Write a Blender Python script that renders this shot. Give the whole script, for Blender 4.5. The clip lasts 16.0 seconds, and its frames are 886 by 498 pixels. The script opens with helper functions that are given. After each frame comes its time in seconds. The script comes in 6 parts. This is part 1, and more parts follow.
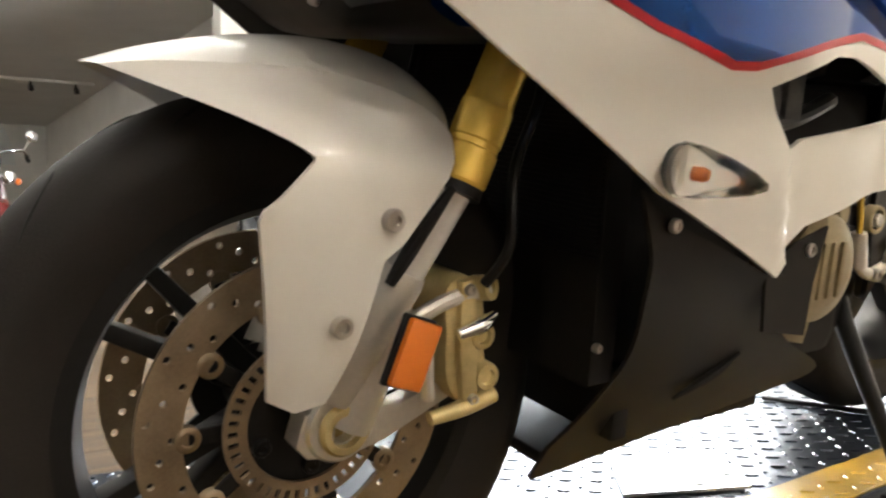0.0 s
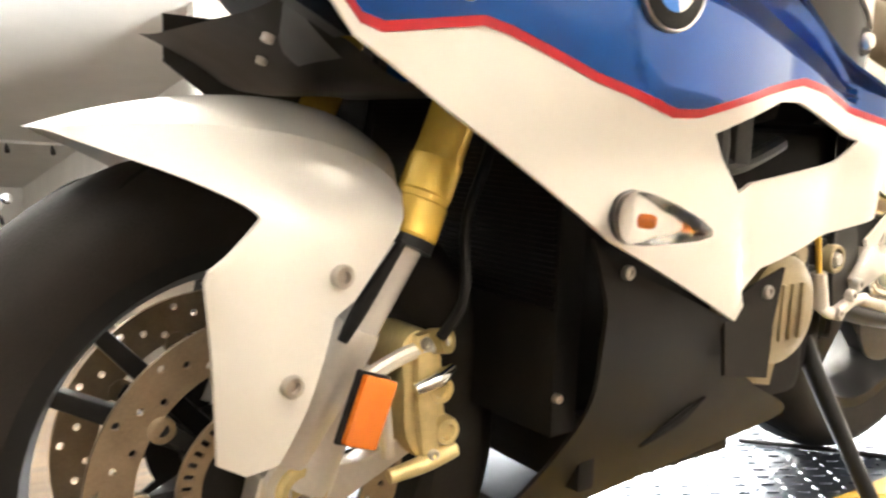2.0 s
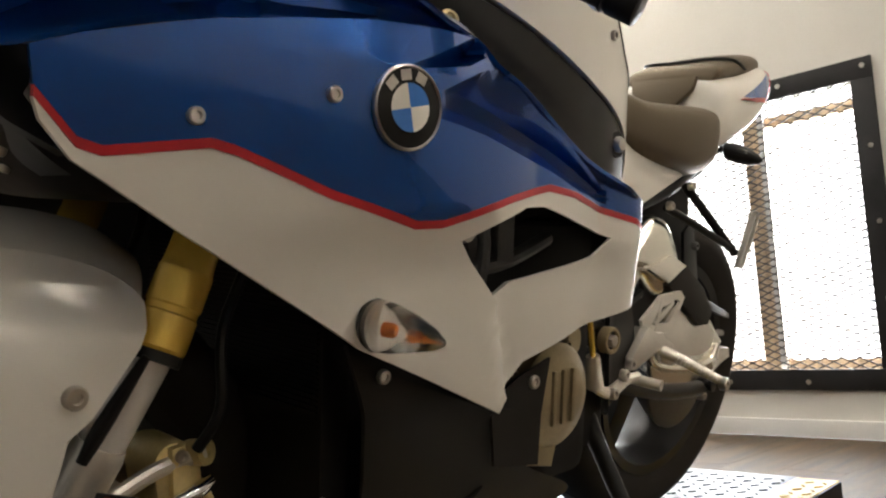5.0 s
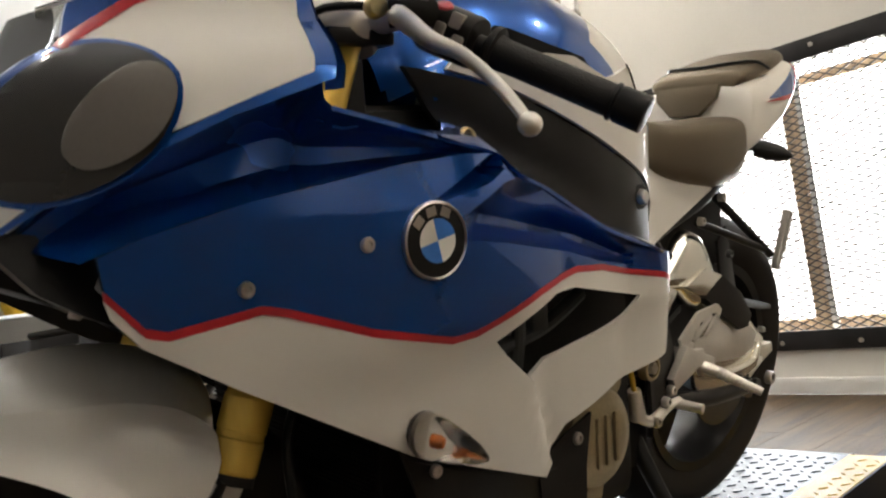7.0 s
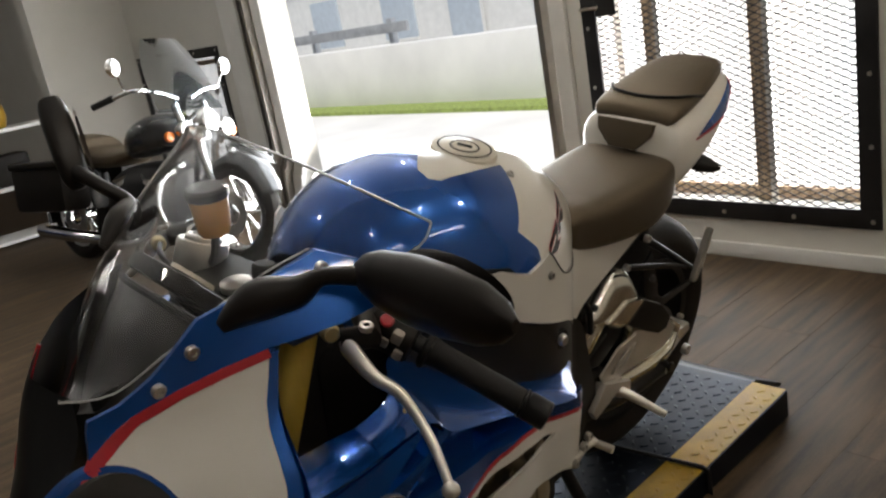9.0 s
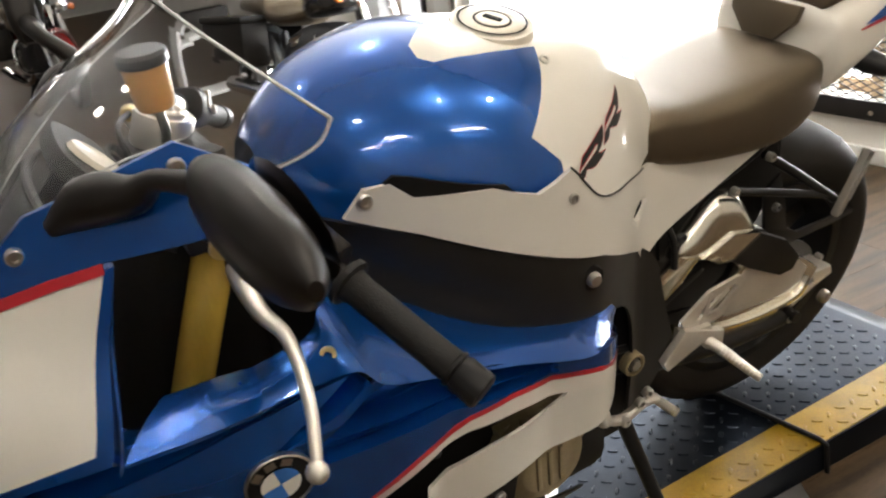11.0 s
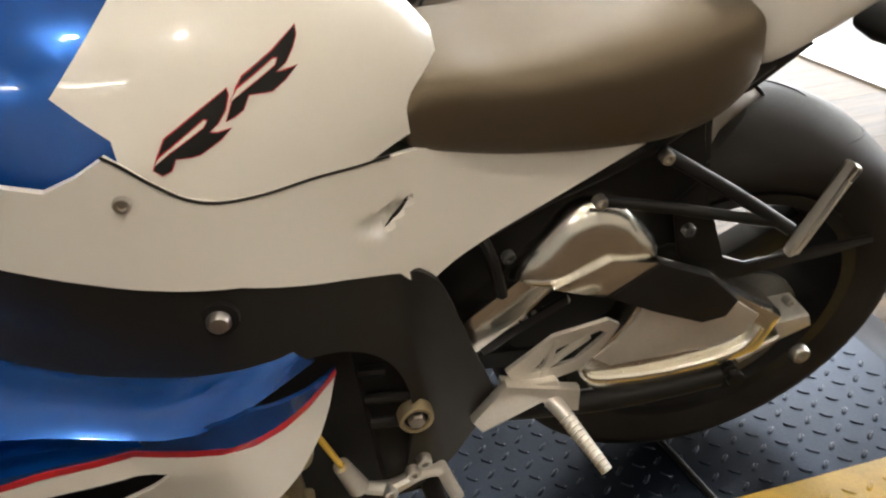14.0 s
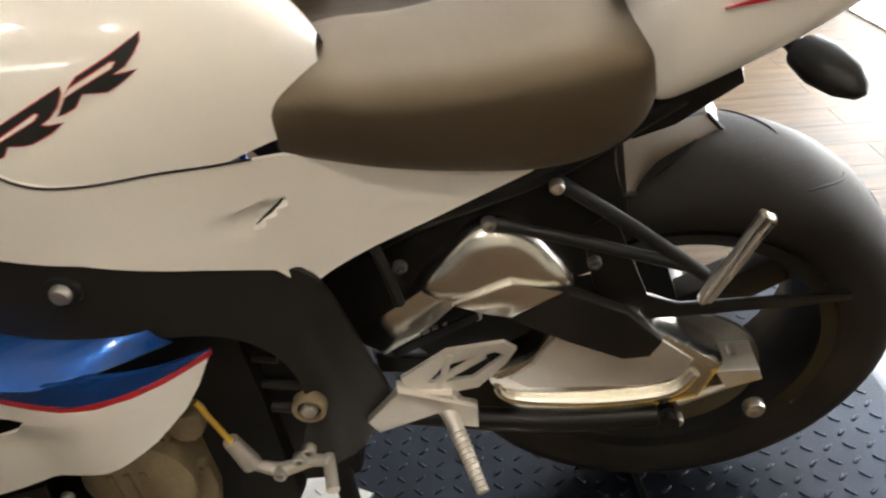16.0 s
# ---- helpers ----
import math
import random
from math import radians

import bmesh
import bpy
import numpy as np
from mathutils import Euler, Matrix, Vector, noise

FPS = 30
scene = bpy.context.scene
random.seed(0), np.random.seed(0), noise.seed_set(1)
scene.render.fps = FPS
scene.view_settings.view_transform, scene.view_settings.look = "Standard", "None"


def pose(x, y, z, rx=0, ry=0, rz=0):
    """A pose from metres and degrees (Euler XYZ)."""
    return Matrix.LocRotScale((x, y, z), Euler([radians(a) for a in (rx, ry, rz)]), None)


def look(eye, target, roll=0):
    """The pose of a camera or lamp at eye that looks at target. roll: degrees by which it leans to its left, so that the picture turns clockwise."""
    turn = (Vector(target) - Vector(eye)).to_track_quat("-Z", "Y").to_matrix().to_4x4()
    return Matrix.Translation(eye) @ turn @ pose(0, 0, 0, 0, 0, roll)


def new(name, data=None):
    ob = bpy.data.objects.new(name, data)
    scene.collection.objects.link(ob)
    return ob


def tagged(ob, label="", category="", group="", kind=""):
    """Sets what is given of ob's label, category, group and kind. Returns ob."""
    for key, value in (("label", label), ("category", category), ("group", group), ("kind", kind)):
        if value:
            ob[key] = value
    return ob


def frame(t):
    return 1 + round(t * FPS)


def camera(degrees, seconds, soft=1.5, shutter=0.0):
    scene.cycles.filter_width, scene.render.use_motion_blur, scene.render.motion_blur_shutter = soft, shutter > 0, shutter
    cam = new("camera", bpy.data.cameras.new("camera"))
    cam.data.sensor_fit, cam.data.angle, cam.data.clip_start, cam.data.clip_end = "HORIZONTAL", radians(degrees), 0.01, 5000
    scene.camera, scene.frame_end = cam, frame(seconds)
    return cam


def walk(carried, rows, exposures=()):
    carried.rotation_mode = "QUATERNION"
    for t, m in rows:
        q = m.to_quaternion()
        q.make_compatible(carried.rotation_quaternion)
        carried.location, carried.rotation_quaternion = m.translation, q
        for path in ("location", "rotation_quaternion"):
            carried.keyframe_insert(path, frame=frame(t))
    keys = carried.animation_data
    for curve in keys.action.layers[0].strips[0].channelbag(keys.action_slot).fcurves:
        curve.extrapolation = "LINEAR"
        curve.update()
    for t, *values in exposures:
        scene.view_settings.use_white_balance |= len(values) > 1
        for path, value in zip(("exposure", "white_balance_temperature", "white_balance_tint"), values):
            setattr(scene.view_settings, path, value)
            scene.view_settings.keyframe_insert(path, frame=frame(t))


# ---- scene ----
cam = camera(56.1, 16.0, soft=2.2, shutter=0.4)
# seconds, eye x, y, z, yaw, pitch, roll
ROWS = [
    (0.0, -0.3235, -0.8045, 0.4618, -33.31, -1.87, -0.33),
    (0.5, -0.3329, -0.7963, 0.4472, -30.11, -2.12, -0.44),
    (1.0, -0.3282, -0.7999, 0.4440, -29.36, -1.56, -1.20),
    (1.5, -0.3232, -0.8016, 0.4496, -30.77, -0.67, -1.73),
    (2.0, -0.2996, -0.8169, 0.4651, -34.60, 1.49, -2.09),
    (2.5, -0.2690, -0.8444, 0.4710, -38.42, 0.71, -2.28),
    (3.0, -0.2465, -0.8666, 0.4845, -42.92, 4.19, -0.38),
    (3.5, -0.2258, -0.8931, 0.4995, -46.79, 7.88, -0.94),
    (4.0, -0.2258, -0.8878, 0.4905, -46.25, 8.21, -1.69),
    (4.2, -0.2328, -0.8787, 0.4921, -45.36, 7.53, -2.50),
    (6.3, -0.2428, -0.9256, 0.5702, -44.95, 3.32, -5.60),
    (6.5, -0.2520, -0.9338, 0.5953, -43.80, 3.53, -6.43),
    (7.0, -0.2647, -0.9572, 0.6441, -41.30, 2.32, -8.71),
    (7.5, -0.2639, -0.9863, 0.7565, -42.00, 1.81, -10.53),
    (8.0, -0.2391, -1.0054, 1.0034, -42.35, -7.33, -10.64),
    (8.5, -0.2483, -1.0728, 1.2063, -41.17, -13.67, -9.78),
    (9.0, -0.2344, -1.1427, 1.2699, -39.76, -16.59, -10.32),
    (9.5, -0.1949, -1.1737, 1.2603, -37.48, -19.50, -11.95),
    (9.7, -0.1704, -1.1634, 1.2485, -36.74, -20.29, -12.05),
    (11.8, 0.3282, -1.0786, 1.1412, -16.20, -24.23, -10.30),
    (12.0, 0.3615, -1.0763, 1.1298, -16.00, -25.07, -11.07),
    (12.5, 0.4591, -1.0527, 1.1116, -16.69, -26.64, -11.40),
    (13.0, 0.5879, -0.9701, 1.0941, -14.63, -26.72, -7.58),
    (13.5, 0.7046, -0.9236, 1.0742, -11.92, -27.56, -6.52),
    (14.0, 0.7854, -0.9189, 1.0660, -7.92, -27.23, -7.39),
    (14.5, 0.8840, -0.9347, 1.0712, -0.18, -26.39, -6.50),
    (15.0, 0.9493, -0.9516, 1.0789, 4.18, -26.16, -6.85),
    (15.5, 1.0134, -0.9563, 1.0751, 5.06, -27.16, -6.15),
    (16.0, 1.1018, -0.9433, 1.0656, 6.06, -26.95, -6.79),
]
EXPOSURES = [(0.0, 1.62), (0.5, 2.32), (1.0, 2.57), (1.7, 2.82), (2.5, 2.52), (3.0, 2.12), (3.5, 1.75), (4.0, 1.0), (4.2, 0.9), (6.3, 0.15), (6.6, 0.2), (7.0, 0.4), (7.7, 1.05), (8.2, 0.53), (9.0, -0.62), (9.5, -1.02), (9.7, -0.97), (11.8, 1.15), (12.5, 1.1), (13.5, 0.7), (14.5, 0.5), (16.0, 0.55)]


def eye_pose(x, y, z, yaw, pitch, roll):
    a, p = radians(yaw), radians(pitch)
    way = Vector((-math.sin(a) * math.cos(p), math.cos(a) * math.cos(p), math.sin(p)))
    eye = Vector((x, y, z))
    return look(eye, eye + way, roll)


walk(cam, [(r[0], eye_pose(*r[1:])) for r in ROWS], EXPOSURES)

# ---- world and light ----
world = bpy.data.worlds.new("daylight")
scene.world = world
world.use_nodes = True
wn = world.node_tree.nodes
sky = wn.new("ShaderNodeTexSky")
sky.sky_type, sky.sun_disc = "NISHITA", False
sky.sun_elevation, sky.sun_rotation = radians(50), radians(70)
world.node_tree.links.new(sky.outputs[0], wn["Background"].inputs[0])
wn["Background"].inputs[1].default_value = 0.15


def lamp(name, kind, m, energy, **values):
    data = bpy.data.lights.new(name, kind)
    data.energy = energy
    for key, value in values.items():
        if key == "size":
            data.shape, data.size, data.size_y = ("ELLIPSE" if value[0] < 0.2 else "RECTANGLE"), value[0], value[1]
        elif key == "color":
            data.color = value
        elif key == "angle":
            data.angle = value
    ob = new(name, data)
    ob.matrix_world = m
    return ob


DOWN_POWER = {-0.5: 2.2, 0.9: 8.0, 2.1: 10.5}      # by the lamp's place along x
lamp("sun", "SUN", look((0, -4, 10), (3, 0, 0)), 5.0, angle=radians(0.6), color=(1.0, 0.95, 0.88))
# daylight that comes in by the roll-up door and the barred windows
lamp("door_daylight", "AREA", look((3.05, 2.7, 1.25), (0, 2.0, 0.8)), 165, size=(2.4, 2.3), color=(0.93, 0.97, 1.0))
lamp("door_ground_light", "AREA", look((3.0, 2.7, 0.45), (0.6, 2.9, 2.9)), 100, size=(2.3, 0.8), color=(1.0, 0.96, 0.90))
lamp("window_daylight", "AREA", look((3.05, 0.66, 0.8), (0, 0.4, 0.7)), 48, size=(1.2, 1.1), color=(0.95, 0.98, 1.0))

# ---- materials ----
def material(name, color, rough=0.5, metal=0.0, coat=0.0, vary=0.08, scale=8.0, bump=0.0, bump_scale=200.0, second=None, specular=0.5, stretch=(1, 1, 1)):
    """A procedural material: a base colour that wanders at two scales, roughness that wanders with it, and fine relief."""
    m = bpy.data.materials.new(name)
    m.use_nodes = True
    nt = m.node_tree
    n, link = nt.nodes, nt.links.new
    b = n["Principled BSDF"]
    tc, mp = n.new("ShaderNodeTexCoord"), n.new("ShaderNodeMapping")
    mp.inputs["Scale"].default_value = stretch
    link(tc.outputs["Object"], mp.inputs[0])
    big, fine = n.new("ShaderNodeTexNoise"), n.new("ShaderNodeTexNoise")
    big.inputs["Scale"].default_value, big.inputs["Detail"].default_value = scale, 4
    fine.inputs["Scale"].default_value, fine.inputs["Detail"].default_value = bump_scale, 3
    link(mp.outputs[0], big.inputs[0])
    link(mp.outputs[0], fine.inputs[0])
    add = n.new("ShaderNodeMath")
    add.operation = "MULTIPLY_ADD"
    add.inputs[1].default_value = 0.35
    link(fine.outputs[0], add.inputs[0])
    link(big.outputs[0], add.inputs[2])
    ramp = n.new("ShaderNodeValToRGB")
    c2 = second or tuple(max(0.0, c * (1 - 2.2 * vary)) for c in color)
    c1 = color if second else tuple(min(1.0, c * (1 + vary)) for c in color)
    ramp.color_ramp.elements[0].position, ramp.color_ramp.elements[1].position = 0.35, 0.95
    ramp.color_ramp.elements[0].color, ramp.color_ramp.elements[1].color = (*c2, 1), (*c1, 1)
    link(add.outputs[0], ramp.inputs[0])
    link(ramp.outputs[0], b.inputs["Base Color"])
    mr = n.new("ShaderNodeMapRange")
    mr.inputs["To Min"].default_value, mr.inputs["To Max"].default_value = rough * (1 - 2 * min(vary, 0.1)), min(1.0, rough * (1 + 2.4 * min(vary, 0.1)))
    link(big.outputs[0], mr.inputs[0])
    link(mr.outputs[0], b.inputs["Roughness"])
    b.inputs["Metallic"].default_value = metal
    b.inputs["Coat Weight"].default_value, b.inputs["Coat Roughness"].default_value = coat, 0.04
    b.inputs["Specular IOR Level"].default_value = specular
    if bump:
        bp = n.new("ShaderNodeBump")
        bp.inputs["Strength"].default_value, bp.inputs["Distance"].default_value = bump, 0.002
        link(fine.outputs[0], bp.inputs["Height"])
        link(bp.outputs[0], b.inputs["Normal"])
    return m


def glass(name, color=(1, 1, 1), rough=0.02, ior=1.45):
    m = bpy.data.materials.new(name)
    m.use_nodes = True
    b = m.node_tree.nodes["Principled BSDF"]
    b.inputs["Base Color"].default_value = (*color, 1)
    b.inputs["Transmission Weight"].default_value, b.inputs["Roughness"].default_value, b.inputs["IOR"].default_value = 1.0, rough, ior
    return m


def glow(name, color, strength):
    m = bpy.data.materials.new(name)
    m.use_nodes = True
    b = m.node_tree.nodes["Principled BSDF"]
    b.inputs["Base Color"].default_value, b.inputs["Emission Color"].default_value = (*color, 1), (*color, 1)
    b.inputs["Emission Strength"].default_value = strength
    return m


WHITE = material("white_paint", (0.80, 0.765, 0.70), 0.28, coat=0.6, vary=0.012, scale=3)
BLUE = material("blue_metallic_paint", (0.0010, 0.080, 0.37), 0.25, metal=0.62, coat=1.0, vary=0.10, scale=4, bump_scale=900)
RED = material("red_stripe", (0.50, 0.02, 0.03), 0.3, coat=0.5, vary=0.05)
BLACK = material("black_plastic", (0.016, 0.0135, 0.0115), 0.5, vary=0.25, scale=14, bump=0.05, bump_scale=700, specular=0.15)
COVERBLACK = material("grained_black_cover", (0.014, 0.0125, 0.011), 0.44, vary=0.2, scale=12, bump=0.06, bump_scale=700, specular=0.38)
SATIN = material("satin_black", (0.012, 0.0115, 0.0115), 0.36, vary=0.2, scale=10, specular=0.25)
# near black for dark inner parts, and for shade painted into gaps and recesses
DARKSHADE = material("dark_part_and_recess_shade", (0.010, 0.009, 0.0085), 0.6, vary=0.3, specular=0.2)
RUBBER = material("tyre_rubber", (0.021, 0.018, 0.016), 0.62, specular=0.2, vary=0.25, scale=9, bump=0.25, bump_scale=500)
GRIP = material("grip_rubber", (0.011, 0.010, 0.0095), 0.6, specular=0.35, vary=0.2, bump=0.5, bump_scale=600)
GOLD = material("gold_anodised", (0.95, 0.60, 0.10), 0.24, metal=0.45, coat=0.4, vary=0.12, scale=6, stretch=(1, 1, 0.2))
CALIPER = material("pale_gold_caliper", (0.70, 0.56, 0.27), 0.36, metal=0.45, vary=0.15, scale=20)
STEEL = material("brushed_steel", (0.62, 0.59, 0.55), 0.3, metal=1.0, vary=0.1, scale=12, bump=0.05)
DISC = material("bronze_brake_disc", (0.42, 0.33, 0.23), 0.42, metal=0.9, vary=0.18, scale=18, bump=0.15, bump_scale=400)
ALU = material("satin_aluminium", (0.76, 0.72, 0.66), 0.34, metal=0.75, vary=0.08, scale=14, bump=0.08)
POLISH = material("polished_aluminium", (0.95, 0.91, 0.83), 0.20, metal=1.0, vary=0.08, scale=5)
CHROME = material("chrome", (0.82, 0.82, 0.82), 0.08, metal=1.0, vary=0.03)
TITAN = material("engine_cover", (0.36, 0.29, 0.175), 0.45, metal=0.6, vary=0.12, scale=25, bump=0.1)
AMBER = material("amber_reflector", (0.80, 0.20, 0.02), 0.22, coat=0.5, vary=0.1, bump=0.5, bump_scale=900)
SEAT = material("seat_vinyl", (0.020, 0.014, 0.009), 0.42, specular=1.0, vary=0.15, scale=8, bump=0.4, bump_scale=900)
SEAT.node_tree.nodes["Principled BSDF"].inputs["Sheen Weight"].default_value = 0.05
SEAT.node_tree.nodes["Principled BSDF"].inputs["IOR"].default_value = 1.64
SEAT.node_tree.nodes["Principled BSDF"].inputs["Sheen Roughness"].default_value = 0.4
SEAT.node_tree.nodes["Principled BSDF"].inputs["Specular Tint"].default_value = (1.0, 0.80, 0.55, 1)
SEAT.node_tree.nodes["Principled BSDF"].inputs["Sheen Tint"].default_value = (1.0, 0.80, 0.56, 1)
CREAM = material("tank_cap_white", (0.72, 0.66, 0.55), 0.35, coat=0.3, vary=0.06)
BROWNBLACK = material("moulded_black_plastic", (0.011, 0.0078, 0.006), 0.38, vary=0.2, scale=12, bump=0.08, bump_scale=800, specular=0.4)
GREYPLASTIC = material("grey_switch_plastic", (0.34, 0.30, 0.25), 0.5, vary=0.1)
FROST = material("polished_edge", (0.60, 0.60, 0.58), 0.2, vary=0.03, coat=0.5)
BRIGHT = material("bright_fork_steel", (0.86, 0.83, 0.79), 0.24, metal=0.35, vary=0.05, scale=12)
MILKY = glass("indicator_lens", (0.96, 0.95, 0.95), 0.10)
MESHGREY = material("grey_steel_mesh", (0.035, 0.035, 0.035), 0.5, metal=0.3, vary=0.1)
IRONGREY = material("grey_cast_metal", (0.10, 0.10, 0.10), 0.45, metal=0.6, vary=0.2, scale=20)
LENS = glass("clear_lens", (0.95, 0.97, 1.0), 0.03)
SCREEN = glass("clear_screen", (0.90, 0.90, 0.90), 0.02, 1.33)
HEAD = material("headlight_lens", (0.030, 0.025, 0.020), 0.14, metal=0.1, coat=0.4, vary=0.05, scale=3)
PROJECTOR = material("projector_lens", (0.17, 0.15, 0.13), 0.22, metal=0.2, coat=0.5, vary=0.06, scale=3)
MIRROR = material("mirror_glass", (0.8, 0.8, 0.82), 0.03, metal=1.0, vary=0.01)
FLUID = material("reservoir_amber", (0.70, 0.34, 0.07), 0.3, coat=0.5, vary=0.1)
DIMWALL = material("dark_grey_wall", (0.34, 0.32, 0.295), 0.8, vary=0.1, scale=1.5)
PLASTER = material("painted_wall", (0.70, 0.68, 0.63), 0.7, vary=0.04, scale=2, bump=0.15, bump_scale=150)
CEILING = material("ceiling_paint", (0.80, 0.79, 0.76), 0.8, vary=0.04, scale=1.5)
TRIM = material("white_trim", (0.80, 0.79, 0.76), 0.45, vary=0.05, scale=5)
DECK = material("blue_black_deck_paint", (0.012, 0.018, 0.030), 0.34, metal=0.75, vary=0.3, scale=7, bump=0.1)
YELLOW = material("yellow_edge_paint", (0.42, 0.25, 0.012), 0.42, vary=0.25, scale=9, bump=0.1)
PLATE = material("bare_tread_plate", (0.62, 0.62, 0.62), 0.32, metal=0.95, vary=0.15, scale=9, bump=0.1)
WOOD = material("weathered_wood", (0.46, 0.32, 0.20), 0.7, vary=0.3, scale=6, bump=0.3, stretch=(6, 6, 0.6))
IRON = material("black_iron", (0.022, 0.021, 0.022), 0.5, metal=0.4, vary=0.3, bump=0.2)
CONCRETE = material("pale_concrete", (0.82, 0.81, 0.78), 0.85, vary=0.07, scale=1.2, bump=0.3)
GRASS = material("grass", (0.30, 0.38, 0.10), 0.9, vary=0.3, scale=20)
FLOORPLANK = material("grey_brown_plank", (0.082, 0.055, 0.033), 0.52, specular=0.14, vary=0.28, scale=3.0, bump=0.2, bump_scale=60, stretch=(1.0, 9, 9))
GUARD = material("brown_grey_plastic", (0.16, 0.12, 0.08), 0.45, vary=0.15, scale=10, bump=0.05, bump_scale=800)
MAROON = material("maroon_paint", (0.16, 0.015, 0.015), 0.25, coat=0.8, vary=0.1)
LIGHTTUBE = glow("tube_light", (1.0, 0.90, 0.77), 42.0)
FARTUBE = glow("cool_tube_light", (1.0, 0.95, 0.88), 50.0)
# own glow of the plain backdrop sheets outdoors, which are no lamps
BACKDROP_GLOW = glow("backdrop_glow", (0.95, 0.97, 1.0), 1.6)


# ---- mesh helpers ----
def part(name, bm, mat, parent=None, label="", smooth=35):
    me = bpy.data.meshes.new(name)
    bmesh.ops.recalc_face_normals(bm, faces=bm.faces)
    for f in bm.faces:
        f.smooth = True
    for e in bm.edges:
        if len(e.link_faces) == 2 and e.calc_face_angle(0) > radians(smooth):
            e.smooth = False
    bm.to_mesh(me)
    bm.free()
    me.materials.append(mat)
    ob = new(name, me)
    if parent:
        ob.parent = parent
    if label:
        tagged(ob, label)
    return ob


def thing(name, label, category, m=None, group="", kind=""):
    ob = new(name)
    ob.empty_display_size = 0.1
    if m is not None:
        ob.matrix_world = m
    return tagged(ob, label, category, group, kind)


def spline(pts, n=6, closed=False, sharp=()):
    """Catmull-Rom through pts (any dimension); corners with an index in sharp stay corners."""
    p = [Vector(q) for q in pts]
    out, k = [], len(p)
    for i in range(k if closed else k - 1):
        a, b = p[i], p[(i + 1) % k]
        pa = a if (i in sharp or (not closed and i == 0)) else p[i - 1]
        pb = b if ((i + 1) % k in sharp or (not closed and i == k - 2)) else p[(i + 2) % k]
        ta, tb = (b - pa) * 0.5, (pb - a) * 0.5
        for s in range(n):
            t = s / n
            out.append(a * (2 * t**3 - 3 * t**2 + 1) + ta * (t**3 - 2 * t**2 + t) + b * (-2 * t**3 + 3 * t**2) + tb * (t**3 - t**2))
    if not closed:
        out.append(p[-1])
    return out


def inside(x, z, poly):
    hit = False
    for (ax, az), (bx, bz) in zip(poly, poly[1:] + poly[:1]):
        if (az > z) != (bz > z) and x < (bx - ax) * (z - az) / (bz - az) + ax:
            hit = not hit
    return hit


def panel(outline, f, thick=0.004, step=0.025, hole=None, sharp=None, flip=False, creases=()):
    """A bent sheet: its outline in side view (x, z), bent sideways by y = f(x, z). sharp None: all corners sharp."""
    pts = [(q[0], q[1]) for q in (spline(outline, 5, True, sharp) if sharp is not None else outline)]
    bm = bmesh.new()
    sheet = bm.faces.new([bm.verts.new((x, 0, z)) for x, z in pts])
    sheet.normal_update()
    xs, zs = [p[0] for p in pts], [p[1] for p in pts]

    def cut(co, no):
        bmesh.ops.bisect_plane(bm, geom=bm.verts[:] + bm.edges[:] + bm.faces[:], dist=1e-6, plane_co=co, plane_no=no)

    for k in range(1, int((max(xs) - min(xs)) / step) + 1):
        cut((min(xs) + k * step, 0, 0), (1, 0, 0))
    for k in range(1, int((max(zs) - min(zs)) / step) + 1):
        cut((0, 0, min(zs) + k * step), (0, 0, 1))
    for line in creases:
        for (ax, az), (bx, bz) in zip(line, line[1:]):
            cut((ax, 0, az), (bz - az, 0, ax - bx))
    if hole:
        for (ax, az), (bx, bz) in zip(hole, hole[1:] + hole[:1]):
            cut((ax, 0, az), (bz - az, 0, ax - bx))
        gone = [fc for fc in bm.faces if inside(fc.calc_center_median().x, fc.calc_center_median().z, hole)]
        bmesh.ops.delete(bm, geom=gone, context="FACES")
    for v in bm.verts:
        v.co.y = f(v.co.x, v.co.z)
    bmesh.ops.recalc_face_normals(bm, faces=bm.faces)
    ring = bmesh.ops.extrude_face_region(bm, geom=bm.faces[:])["geom"]
    for v in ring:
        if isinstance(v, bmesh.types.BMVert):
            v.co.y += thick
    if flip:
        for v in bm.verts:
            v.co.y = -v.co.y
    return bm


def prism(outline, y0, y1, bevel=0.0, sharp=None, n=5):
    """A block with the outline (x, z) from y0 to y1, its rims bevelled."""
    pts = [(q[0], q[1]) for q in (spline(outline, n, True, sharp) if sharp is not None else outline)]
    bm = bmesh.new()
    a = bm.faces.new([bm.verts.new((x, y0, z)) for x, z in pts])
    top = bmesh.ops.extrude_face_region(bm, geom=[a])["geom"]
    for v in top:
        if isinstance(v, bmesh.types.BMVert):
            v.co.y = y1
    bmesh.ops.recalc_face_normals(bm, faces=bm.faces)
    if bevel:
        rims = [e for e in bm.edges if len(e.link_faces) == 2 and abs(e.verts[0].co.y - e.verts[1].co.y) < 1e-6]
        bmesh.ops.bevel(bm, geom=rims, offset=bevel, segments=2, affect="EDGES", profile=0.6)
    return bm


